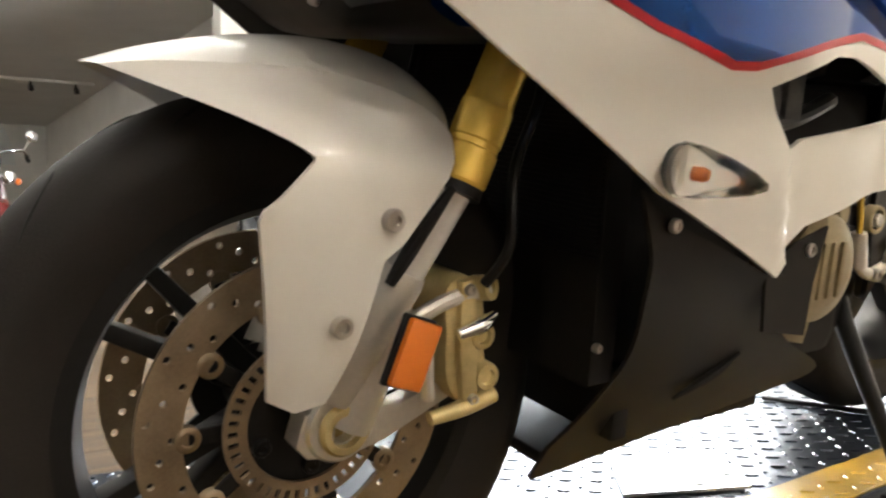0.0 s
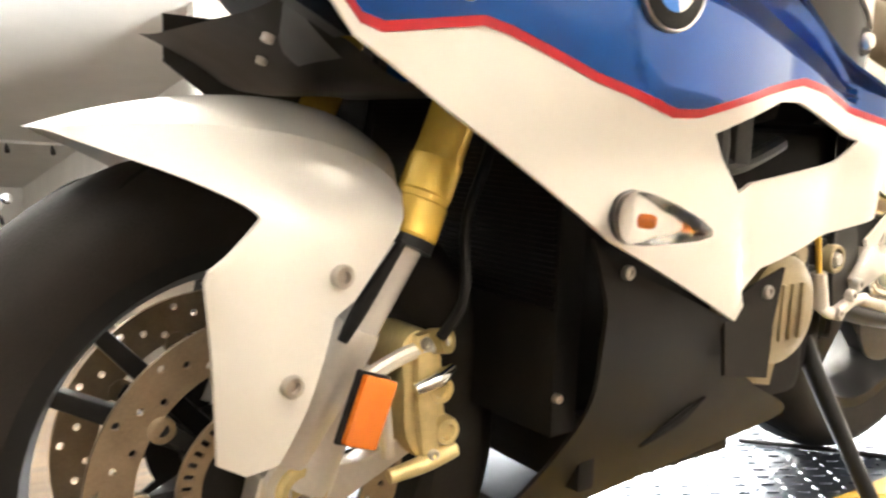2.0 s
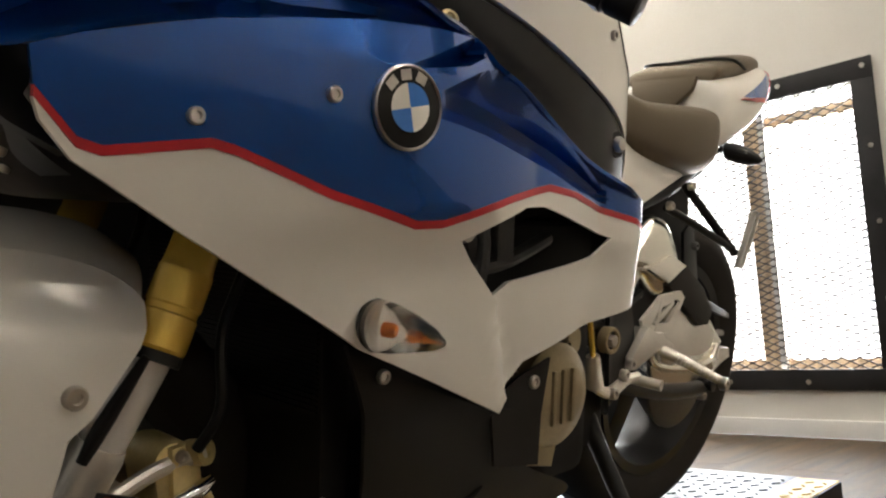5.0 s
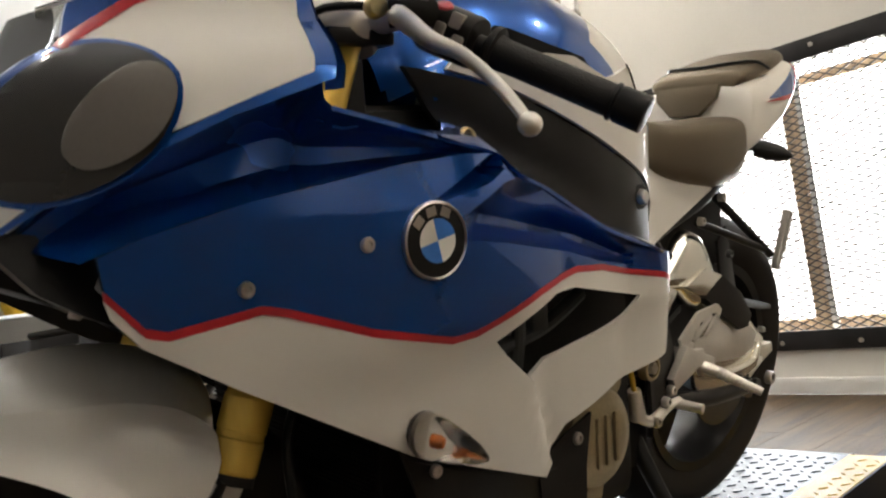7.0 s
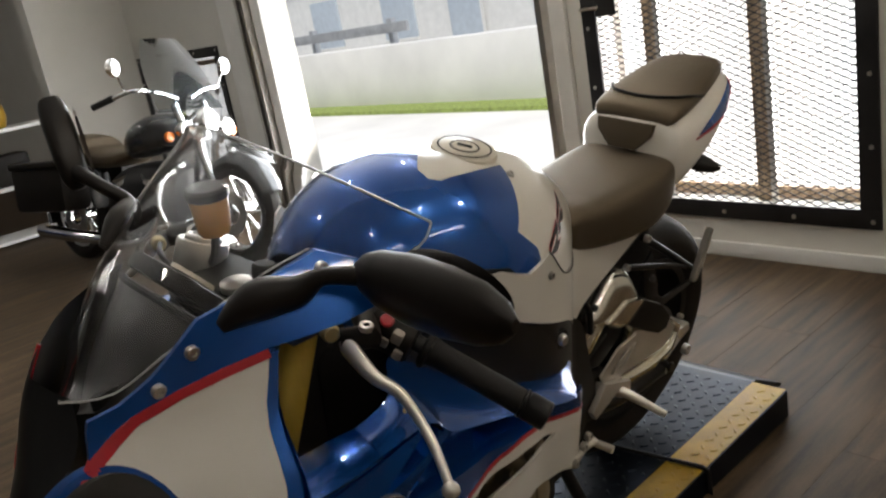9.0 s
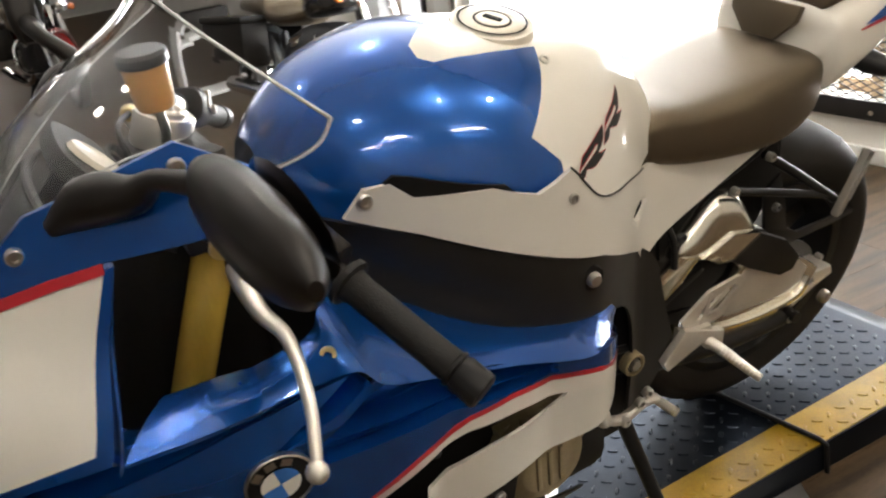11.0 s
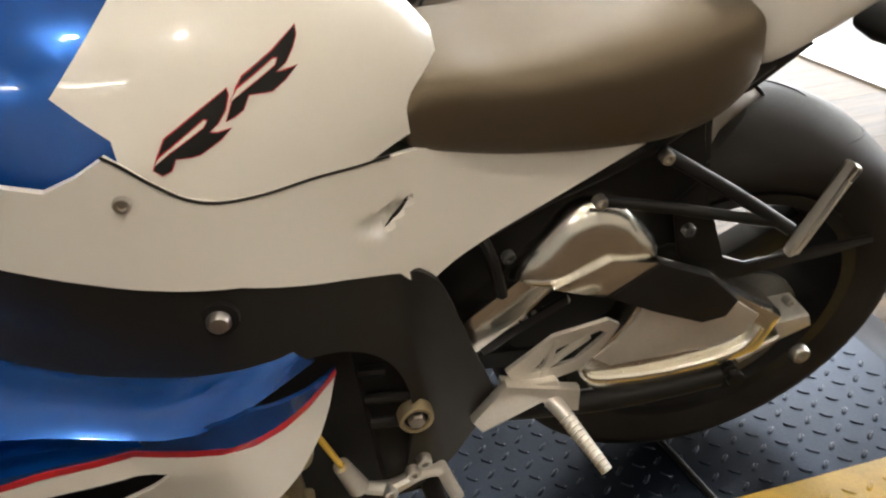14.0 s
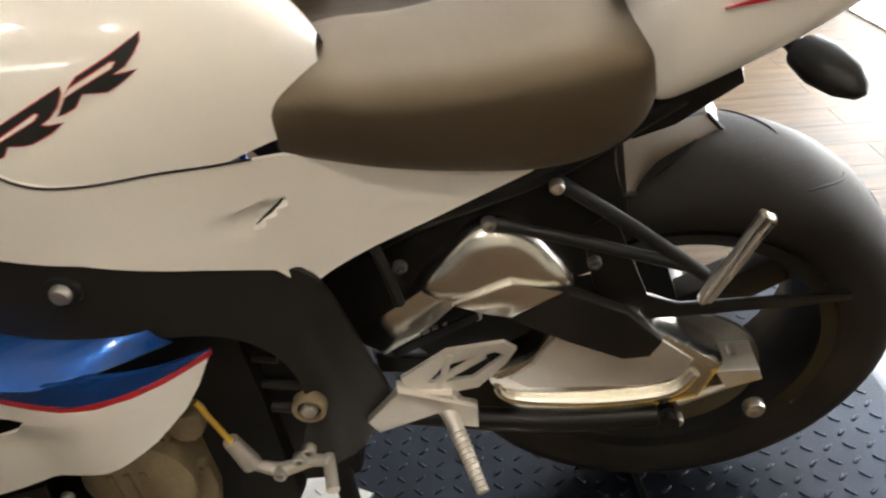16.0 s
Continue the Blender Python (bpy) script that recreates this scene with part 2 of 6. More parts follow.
def tube(pts, r, seg=10, smooth=True, n=5, cap=True):
    """A round bar along pts; r: one radius or one for each point."""
    rs = r if isinstance(r, (list, tuple)) else [r] * len(pts)
    if smooth and len(pts) > 2:
        full = spline([Vector((*p, q)) for p, q in zip(pts, rs)], n)
        pts, rs = [Vector(q[:3]) for q in full], [q[3] for q in full]
    else:
        pts = [Vector(p) for p in pts]
    bm = bmesh.new()
    rings, side = [], None
    for i, p in enumerate(pts):
        way = (pts[min(i + 1, len(pts) - 1)] - pts[max(i - 1, 0)]).normalized()
        if side is None:
            side = way.orthogonal().normalized()
        side = (side - way * side.dot(way)).normalized()
        up = way.cross(side)
        rings.append([bm.verts.new(p + rs[i] * (side * math.cos(2 * math.pi * k / seg) + up * math.sin(2 * math.pi * k / seg))) for k in range(seg)])
    for a, b in zip(rings, rings[1:]):
        for k in range(seg):
            bm.faces.new((a[k], a[(k + 1) % seg], b[(k + 1) % seg], b[k]))
    if cap:
        bm.faces.new(rings[0][::-1])
        bm.faces.new(rings[-1])
    return bm


def lathe(profile, center, axis=(0, 1, 0), seg=48, closed=False):
    """A turned piece: profile of (radius, height along the axis) round the axis through center."""
    a = Vector(axis).normalized()
    u = a.orthogonal().normalized()
    w = a.cross(u)
    c = Vector(center)
    bm = bmesh.new()
    rings = []
    for r, h in profile:
        if r < 1e-6:
            rings.append([bm.verts.new(c + a * h)])
        else:
            rings.append([bm.verts.new(c + a * h + r * (u * math.cos(2 * math.pi * k / seg) + w * math.sin(2 * math.pi * k / seg))) for k in range(seg)])
    pairs = list(zip(rings, rings[1:])) + ([(rings[-1], rings[0])] if closed else [])
    for p, q in pairs:
        for k in range(seg):
            l = (k + 1) % seg
            if len(p) == 1 and len(q) > 1:
                bm.faces.new((p[0], q[l], q[k]))
            elif len(q) == 1 and len(p) > 1:
                bm.faces.new((p[k], p[l], q[0]))
            elif len(p) > 1:
                bm.faces.new((p[k], p[l], q[l], q[k]))
    return bm


def block(x0, x1, y0, y1, z0, z1, bevel=0.0, m=None):
    bm = bmesh.new()
    bmesh.ops.create_cube(bm, size=1)
    for v in bm.verts:
        v.co = Vector((x0 + (v.co.x + 0.5) * (x1 - x0), y0 + (v.co.y + 0.5) * (y1 - y0), z0 + (v.co.z + 0.5) * (z1 - z0)))
    if bevel:
        bmesh.ops.bevel(bm, geom=bm.edges[:], offset=bevel, segments=2, affect="EDGES", profile=0.6)
    if m is not None:
        bmesh.ops.transform(bm, matrix=m, verts=bm.verts)
    return bm


def loft(rings, cap=True, closed=True):
    bm = bmesh.new()
    vs = [[bm.verts.new(p) for p in ring] for ring in rings]
    k = len(vs[0])
    for a, b in zip(vs, vs[1:]):
        for i in range(k if closed else k - 1):
            bm.faces.new((a[i], a[(i + 1) % k], b[(i + 1) % k], b[i]))
    if cap and closed:
        bm.faces.new(vs[0][::-1])
        bm.faces.new(vs[-1])
    return bm


def moved(bm, m):
    bmesh.ops.transform(bm, matrix=m, verts=bm.verts)
    return bm


def bolt(parent, at, axis, r=0.007, mat=None, name="bolt", h=0.004):
    """A round socket-head bolt, standing proud along axis."""
    bm = lathe([(r, -0.003), (r, h * 0.6), (r * 0.85, h), (r * 0.5, h), (r * 0.45, h * 0.3), (0, h * 0.3)], at, axis, 14)
    return part(name, bm, mat or STEEL, parent)

# ---- the large structure ----
FL = 0.012          # floor level
WX = 2.85          # inner face of the wall with the roll-up door
floor = tagged(part("floor", block(-7, WX, -5, 22, FL - 0.06, FL - 0.004), FLOORPLANK), "grey brown wood plank floor with a satin sheen", "floor", kind="structure")


def box_mesh(boxes, bevel=0.0):
    bm = bmesh.new()
    for b in boxes:
        bb = block(*b, bevel)
        me = bpy.data.meshes.new("tmp")
        bb.to_mesh(me)
        bb.free()
        bm.from_mesh(me)
        bpy.data.meshes.remove(me)
    return bm


W1 = (0.09, 1.25, 0.23, 1.29)      # barred window: y0, y1, z0, z1
D1 = (1.47, 4.0, 2.45)             # roll-up door: y0, y1, head
W2 = (4.79, 6.2, 0.20, 1.17)       # second barred window
H = 2.9
wall_boxes = [
    (WX, WX + 0.2, -5, W1[0], FL, H), (WX, WX + 0.2, W1[0], W1[1], FL, W1[2]), (WX, WX + 0.2, W1[0], W1[1], W1[3], H),
    (WX, WX + 0.2, W1[1], D1[0], FL, H), (WX, WX + 0.2, D1[0], D1[1], D1[2], H), (WX, WX + 0.2, D1[1], W2[0], FL, H),
    (WX, WX + 0.2, W2[0], W2[1], FL, W2[2]), (WX, WX + 0.2, W2[0], W2[1], W2[3], H), (WX, WX + 0.2, W2[1], 6.3, FL, H)]
tagged(part("wall_front", box_mesh(wall_boxes), PLASTER), "off-white painted wall with a roll-up door opening", "wall", kind="structure")
tagged(part("wall_return", box_mesh([(2.06, WX + 0.2, 6.3, 6.5, FL, H)]), PLASTER), "off-white painted return wall of the showroom", "wall", kind="structure")
tagged(part("wall_side", box_mesh([(WX, WX + 0.2, 6.5, 22, FL, H)]), PLASTER), "off-white painted side wall of the showroom", "wall", kind="structure")
tagged(part("wall_far", box_mesh([(-7, WX + 0.2, 22, 22.2, FL, H)]), PLASTER), "pale painted wall at the far showroom end", "wall", kind="structure")
# two unseen walls; their pale and dark tones shape the fill light and reflections
tagged(part("wall_near", box_mesh([(-7, WX + 0.2, -5.2, -5, FL, H)]), PLASTER), "unseen off-white closing wall behind the display", "wall", kind="structure")
tagged(part("wall_west", box_mesh([(-7.2, -7, -5.2, 22.2, FL, H)]), DIMWALL), "unseen dark grey closing wall along the showroom", "wall", kind="structure")
tagged(part("ceiling", box_mesh([(-7.2, WX + 0.2, -5.2, 22.2, H, H + 0.15)]), CEILING), "pale grey painted flat ceiling", "ceiling", kind="structure")
for y0, y1 in ((-5, 1.38), (4.58, 6.29)):
    tagged(part("baseboard", box_mesh([(WX - 0.018, WX - 0.002, y0, y1, FL, 0.075)], 0.003), TRIM), "white painted baseboard", "baseboard", kind="structure")

# roll-up door: jamb trim, side tracks and the raised door's lower edge
door = thing("door_1", "open roll-up door with white trim and steel tracks", "door", kind="structure")
for y0, y1 in ((1.385, 1.475), (3.985, 4.10), (4.28, 4.56)):
    part("jamb_trim", box_mesh([(WX - 0.03, WX - 0.003, y0, y1, FL, 2.5)], 0.004), TRIM, door)
part("head_trim", box_mesh([(WX - 0.03, WX - 0.003, 1.478, 3.982, 2.42, 2.5)], 0.004), TRIM, door)
for y in (1.50, 4.14, 4.21):
    part("track", box_mesh([(WX - 0.075, WX - 0.004, y - 0.02, y - 0.012, FL, 2.4), (WX - 0.014, WX - 0.004, y - 0.012, y + 0.03, FL, 2.4), (WX - 0.075, WX - 0.067, y - 0.012, y + 0.015, FL, 2.4)]), STEEL, door, "bare steel track")
part("threshold", box_mesh([(WX - 0.03, WX + 0.2, 1.478, 3.982, FL - 0.003, FL + 0.012)], 0.003), ALU, door)


def barred_window(name, y0, y1, z0, z1, posts):
    """A black iron frame bolted to the wall, with a sheet of expanded metal and timber behind it."""
    w = thing(name, "barred window with black iron frame and expanded metal mesh", "window", kind="structure")
    t = 0.075
    x0, x1 = WX - 0.014, WX - 0.002
    for b in ((y0 - 0.05, y1 + 0.05, z0 - 0.05, z0 + t - 0.05), (y0 - 0.05, y1 + 0.05, z1 + 0.05 - t, z1 + 0.05), (y0 - 0.05, y0 - 0.05 + t, z0 + t - 0.05, z1 + 0.05 - t), (y1 + 0.05 - t, y1 + 0.05, z0 + t - 0.05, z1 + 0.05 - t)):
        part("window_frame", block(x0, x1, *b, 0.002), IRON, w)
    for k in range(5):
        f = k / 4
        for y, z in ((y0 - 0.02 + f * (y1 - y0 + 0.04), z0 - 0.02), (y0 - 0.02 + f * (y1 - y0 + 0.04), z1 + 0.02), (y0 - 0.02, z0 + f * (z1 - z0)), (y1 + 0.02, z0 + f * (z1 - z0))):
            if not (k in (0, 4) and z in (z0, z1)):
                bolt(w, (x0, y, z), (-1, 0, 0), 0.009, STEEL)
    # expanded metal: two families of slanting strands
    bm = bmesh.new()
    dy, slope, hw = 0.060, 0.46, 0.0026
    rise = slope * (y1 - y0)
    k = z0 - rise
    while k < z1 + rise:
        for s in (1, -1):
            za, zb = k, k + s * rise
            if s < 0:
                za, zb = k + rise, k
            ya, yb = y0, y1
            # clip to the opening
            def clip(ya, za, yb, zb):
                m = (zb - za) / (yb - ya)
                lo, hi = ya, yb
                for edge in (z0, z1):
                    yc = ya + (edge - za) / m
                    if (edge == z0) == (m > 0):
                        lo = max(lo, yc)
                    else:
                        hi = min(hi, yc)
                return (lo, za + m * (lo - ya), hi, za + m * (hi - ya)) if hi - lo > 0.01 else None
            c = clip(ya, za, yb, zb)
            if c:
                la, lz, ha, hz = c
                vs = [bm.verts.new((WX - 0.001 + dx, yy, zz + dz)) for yy, zz in ((la, lz), (ha, hz)) for dx, dz in ((0, -hw), (0, hw), (0.004, hw), (0.004, -hw))]
                for i in range(4):
                    bm.faces.new((vs[i], vs[(i + 1) % 4], vs[4 + (i + 1) % 4], vs[4 + i]))
        k += dy * slope
    part("mesh_screen", bm, MESHGREY, w, "expanded metal screen")
    for y in posts:
        part("timber_post", block(WX + 0.11, WX + 0.15, y - 0.035, y + 0.03, z0, z1, 0.003), WOOD, w, "weathered timber post")
        part("steel_strip", block(WX + 0.09, WX + 0.105, y - 0.065, y - 0.04, z0, z1, 0.002), STEEL, w)
    part("timber_rail", block(WX + 0.155, WX + 0.19, y0, y1, z0, z0 + 0.05, 0.003), WOOD, w, "weathered timber rail")
    part("timber_rail", block(WX + 0.155, WX + 0.19, y0, y1, z1 - 0.09, z1 - 0.05, 0.003), WOOD, w, "weathered timber rail")
    part("latch_plate", block(WX - 0.02, WX - 0.0145, y1 - 0.14, y1 - 0.03, z1 - 0.22, z1 - 0.10, 0.003), IRON, w)
    part("latch_bolt", tube([(WX - 0.03, y1 + 0.04, z1 - 0.18), (WX - 0.03, y1 - 0.06, z1 - 0.18)], 0.008), CHROME, w)
    return w


# added sheets that glow white in place of daylight behind the windows
tagged(part("backdrop", box_mesh([(WX + 0.34, WX + 0.36, -0.05, 1.40, 0.0, 1.5)]), BACKDROP_GLOW), "glowing white sheet standing in for daylight behind the barred window", "backdrop", kind="structure")
tagged(part("backdrop", box_mesh([(WX + 0.34, WX + 0.36, 4.60, 6.3, 0.0, 1.5)]), BACKDROP_GLOW), "glowing white sheet standing in for daylight behind the barred window", "backdrop", kind="structure")
barred_window("window_1", *W1, (0.55, 1.04))
barred_window("window_2", *W2, (5.0, 5.6))

# outdoors
ground = tagged(part("ground", block(WX + 0.2, 400, -300, 300, -0.3, -0.05), CONCRETE), "sunlit pale concrete yard", "ground", kind="structure")
tagged(part("lawn", block(6.45, 6.9, -40, 60, -0.049, 0.0, 0.0), GRASS), "strip of sunlit green lawn", "lawn", kind="structure")
tagged(part("barrier_wall", box_mesh([(6.9, 7.15, -40, 60, -0.08, 0.79)], 0.02), CONCRETE), "low pale concrete boundary wall", "wall", kind="structure")
# far sheet whose own glow stands in for the bright distance
tagged(part("backdrop", box_mesh([(24, 24.3, -60, 90, -0.05, 9)], 0.0), BACKDROP_GLOW), "glowing white sheet standing in for the distance beyond the yard", "backdrop", kind="structure")


# ---- the display platform ----
PX0, PX1, PY0, PY1 = -0.75, 1.72, -0.135, 0.75


def deck_z(x):
    return max(FL + 0.008, 0.026 + x * math.tan(radians(2.3)) - 0.075 * max(0.0, 0.5 - x))


def wedge(x0, x1, y0, y1, lift=0.0, base=None):
    base = FL if base is None else base
    bm = block(x0, x1, y0, y1, 0, 1)
    bmesh.ops.bisect_plane(bm, geom=bm.verts[:] + bm.edges[:] + bm.faces[:], dist=1e-6, plane_co=(0.5, 0, 0), plane_no=(1, 0, 0))
    bmesh.ops.bisect_plane(bm, geom=bm.verts[:] + bm.edges[:] + bm.faces[:], dist=1e-6, plane_co=(0.17, 0, 0), plane_no=(1, 0, 0))
    for v in bm.verts:
        v.co.z = deck_z(v.co.x) + lift if v.co.z > 0.5 else base
    return bm


def tread_bar(bm, c, a):
    """One raised bar of a tread plate, its length along the angle a."""
    u, w = Vector((math.cos(a), math.sin(a), 0)), Vector((-math.sin(a), math.cos(a), 0))
    rim = ((-1, 0), (-0.6, -1), (0.6, -1), (1, 0), (0.6, 1), (-0.6, 1))
    r = [bm.verts.new(c + u * (p * 0.0135) + w * (q * 0.0042) + Vector((0, 0, -0.001))) for p, q in rim]
    t = [bm.verts.new(c + u * (p * 0.0085) + w * (q * 0.0018) + Vector((0, 0, 0.0022))) for p, q in rim]
    for k in range(6):
        bm.faces.new((r[k], r[(k + 1) % 6], t[(k + 1) % 6], t[k]))
    bm.faces.new(t)


def treads(x0, x1, y0, y1, lift, pitch=0.034):
    """Raised bars of a tread plate, turned this way and that."""
    bm = bmesh.new()
    nx, ny = int((x1 - x0) / pitch), int((y1 - y0) / pitch)
    for i in range(nx):
        for j in range(ny):
            cx, cy = x0 + (i + 0.5) * pitch, y0 + (j + 0.5) * pitch
            a = radians(45 if (i + j) % 2 else -45)
            tread_bar(bm, Vector((cx, cy, deck_z(cx) + lift)), a)
    return bm


platform = thing("display_platform", "blue-black tread plate display platform with yellow edge", "platform", pose(0, 0, 0))
part("deck", wedge(PX0, PX1, PY0 + 0.10, PY1), DECK, platform)
part("deck_tread", treads(PX0, PX1, PY0 + 0.10, PY1, 0.0), DECK, platform)["kind"] = "stuff"
part("yellow_edge", wedge(PX0, PX1, PY0 + 0.004, PY0 + 0.10), YELLOW, platform, "yellow painted edge strip")
part("edge_tread", treads(PX0, PX1, PY0 + 0.004, PY0 + 0.10, 0.0), YELLOW, platform)["kind"] = "stuff"
part("side_strip", wedge(PX0, PX1, PY0, PY0 + 0.004, -0.002), DECK, platform, "dark steel side of the platform")
part("end_ramp", moved(prism([(PX1, FL), (PX1, 0.094), (PX1 + 0.02, 0.092), (PX1 + 0.16, FL + 0.006), (PX1 + 0.16, FL)], PY0 + 0.10, PY1), Matrix.Identity(4)), DECK, platform, "dark tread plate ramp")
strap = tagged(part("tie_strap", tube([(1.22, 0.30, deck_z(1.22) + 0.006), (1.262, 0.11, deck_z(1.262) + 0.006), (1.294, -0.128, deck_z(1.294) + 0.006), (1.296, -0.142, deck_z(1.294)), (1.297, -0.144, FL)], 0.0055, 8, False), SATIN), "black strap wrapped over the platform edge", "strap")
XY = Matrix(((1, 0, 0, 0), (0, 0, 1, 0), (0, 1, 0, 0), (0, 0, 0, 1)))


def tread_sheet(outline, z, name, label):
    """A loose sheet of bare tread plate: its outline (x, y) and the height of its top at a place."""
    t = thing(name, label, "plate", pose(0, 0, 0))
    bm = prism(outline, 0.0, 1.0)
    bm = moved(bm, XY)
    for v in bm.verts:
        v.co.z = z(v.co.x) - (0.0 if v.co.z > 0.5 else 0.005)
    part("sheet", bm, PLATE, t)
    bm = bmesh.new()
    xs, ys = [p[0] for p in outline], [p[1] for p in outline]
    for i in range(int((max(xs) - min(xs)) / 0.034)):
        for j in range(int((max(ys) - min(ys)) / 0.034)):
            cx, cy = min(xs) + (i + 0.5) * 0.034, min(ys) + (j + 0.5) * 0.034
            if not all(inside(cx + dx, cy + dy, outline) for dx, dy in ((0.012, 0), (-0.012, 0), (0, 0.012), (0, -0.012))):
                continue
            tread_bar(bm, Vector((cx, cy, z(cx))), radians(45 if (i + j) % 2 else -45))
    part("sheet_tread", bm, PLATE, t)["kind"] = "stuff"
    return t


tread_sheet([(0.66, -0.50), (1.03, -0.50), (1.10, -0.36), (1.175, -0.235), (1.215, -0.16), (1.225, -0.142), (0.66, -0.142)], lambda x: FL + 0.008, "loose_tread_plate", "loose bare tread plate lying beside the platform")
tread_sheet([(0.57, 0.07), (0.67, 0.20), (0.822, 0.115), (0.74, -0.025)], lambda x: deck_z(x) + 0.008, "bare_floor_plate", "bare tread plate lying on the platform deck")

# ---- the sports motorcycle, built upright and leaned on its side stand ----
bike = thing("sports_motorcycle", "white and blue faired sports motorcycle leaning on its side stand", "motorcycle", pose(0, 0.05, 0.02, 10.0, -2.3, 1.2))


def fs(x, z):
    """Half-width of the side fairing."""
    a = min(x, 0.6)
    return 0.013 - 0.464 * a - 0.699 * z + 0.518 * a * a + 0.24 * a * z + 0.432 * z * z - 0.2 * min(max(0.0, x - 0.6), 0.08) + 6.5 * max(0.0, x - 0.655) ** 2 - 0.025 * max(0.0, 1 - ((x - 0.62) / 0.17) ** 2) - 0.016 * max(0.0, 1 - ((x - 0.31) / 0.23) ** 2) * max(0.0, min(1.0, (z - 0.585) / 0.05)) * max(0.0, min(1.0, (0.805 - z) / 0.05))


def fu(x, z):
    """Half-width of the flank under the tank: widest at the rider's knees, narrow at the seat."""
    if x < 0.62:
        return -0.245 + 1.6 * (x - 0.62) ** 2
    wide = 2.6 * max(0.0, x - 0.64) ** 2
    return -0.245 - math.log(math.exp(-26 * wide) + math.exp(-26 * 0.150)) / 26 + math.log(1 + math.exp(-26 * 0.150)) / 26


def fn(x, z):
    """Half-width of the nose; its cheek swells out beside the headlight."""
    k = min(1.0, max(0.0, (0.935 - z) / 0.07))
    cheek = 0.052 * k * k * (3 - 2 * k) * min(1.0, max(0.0, (x + 0.13) / 0.13))
    return -0.427 - 1.154 * x - 0.052 * z + 0.859 * x * x + 0.237 * x * z + 0.352 * z * z - cheek


def both(name, outline, f, mat, thick=0.004, label="", parent=None, starts=0.30, **kw):
    """A bodywork panel on the left and its mirror image on the right."""
    a = part(name, panel(outline, f, thick, **kw), mat, parent or bike, label)
    far_side = panel(outline, lambda x, z: f(x, z) + 0.03, thick, flip=True, **kw)
    for v in far_side.verts:
        v.co.x += 0.10 * max(0.0, 1 - abs(v.co.x) / 0.6)
    bmesh.ops.delete(far_side, geom=[f_ for f_ in far_side.faces if f_.calc_center_median().x < starts], context="FACES")
    b = part(name, far_side, mat, parent or bike, label)
    return a, b


def off(f, d):
    return lambda x, z: f(x, z) + d


# wheels
def tyre(parent, c, R, half, bead):
    """A round-shouldered road tyre."""
    pr = [(bead, -half * 0.72), (bead + 0.012, -half * 0.80)]
    for k in range(17):
        a = math.pi * (k / 16 - 0.5)
        pr.append((R - 0.42 * half * 1.25 * (1 - math.cos(a)) ** 1.25 - 0.01 * (1 - math.cos(a)), half * math.sin(a)))
    pr += [(bead + 0.012, half * 0.80), (bead, half * 0.72)]
    return part("tyre", lathe(pr, c, (0, 1, 0), 72), RUBBER, parent, "black sport tyre with fine tread grooves")


def groove(parent, c, R, half, a0, s):
    pts = []
    for k in range(7):
        f = k / 6
        y = s * half * (0.12 + 0.62 * f)
        th = math.asin(min(1, abs(y) / half))
        r = R - 0.42 * half * 1.25 * (1 - math.cos(th)) ** 1.25 - 0.01 * (1 - math.cos(th)) - 0.0007
        a = a0 + 0.16 * f * f + 0.05 * f
        pts.append((c[0] + r * math.cos(a), c[1] + y, c[2] + r * math.sin(a)))
    return part("groove", tube(pts, [0.0012] + [0.0021] * 5 + [0.001], 6), DARKSHADE, parent)


FW = (0.010, 0.0, 0.270)
front_wheel = part("front_wheel", lathe([(0.205, -0.045), (0.226, -0.047), (0.222, -0.040), (0.207, -0.036), (0.196, -0.01), (0.196, 0.01), (0.207, 0.036), (0.222, 0.040), (0.222, 0.047), (0.205, 0.045), (0.190, 0.01), (0.190, -0.01)], FW, (0, 1, 0), 72, True), SATIN, bike, "black cast front wheel")
tyre(front_wheel, FW, 0.311, 0.062, 0.218)
for k in range(12):
    groove(front_wheel, FW, 0.311, 0.062, k * math.pi / 6 + 0.2, -1)
    groove(front_wheel, FW, 0.311, 0.062, k * math.pi / 6 + 0.45, 1)


def spoke(parent, c, a, r0, r1, w, d, name="spoke"):
    bm = block(-w, w, -d, d, r0, r1, 0.004)
    for v in bm.verts:
        if v.co.z > (r0 + r1) / 2:
            v.co.x *= 0.75
    return part(name, moved(bm, Matrix.Translation(c) @ Matrix.Rotation(a, 4, "Y")), SATIN, parent)


for k in range(10):
    a = 2 * math.pi * (k // 2) / 5 + (0.17 if k % 2 else -0.17) + 0.35
    spoke(front_wheel, FW, a, 0.03, 0.197, 0.011, 0.014)
part("hub", lathe([(0, -0.065), (0.035, -0.065), (0.04, -0.05), (0.034, -0.03), (0.034, 0.03), (0.04, 0.05), (0.035, 0.065), (0, 0.065)], FW, (0, 1, 0), 32), SATIN, front_wheel)


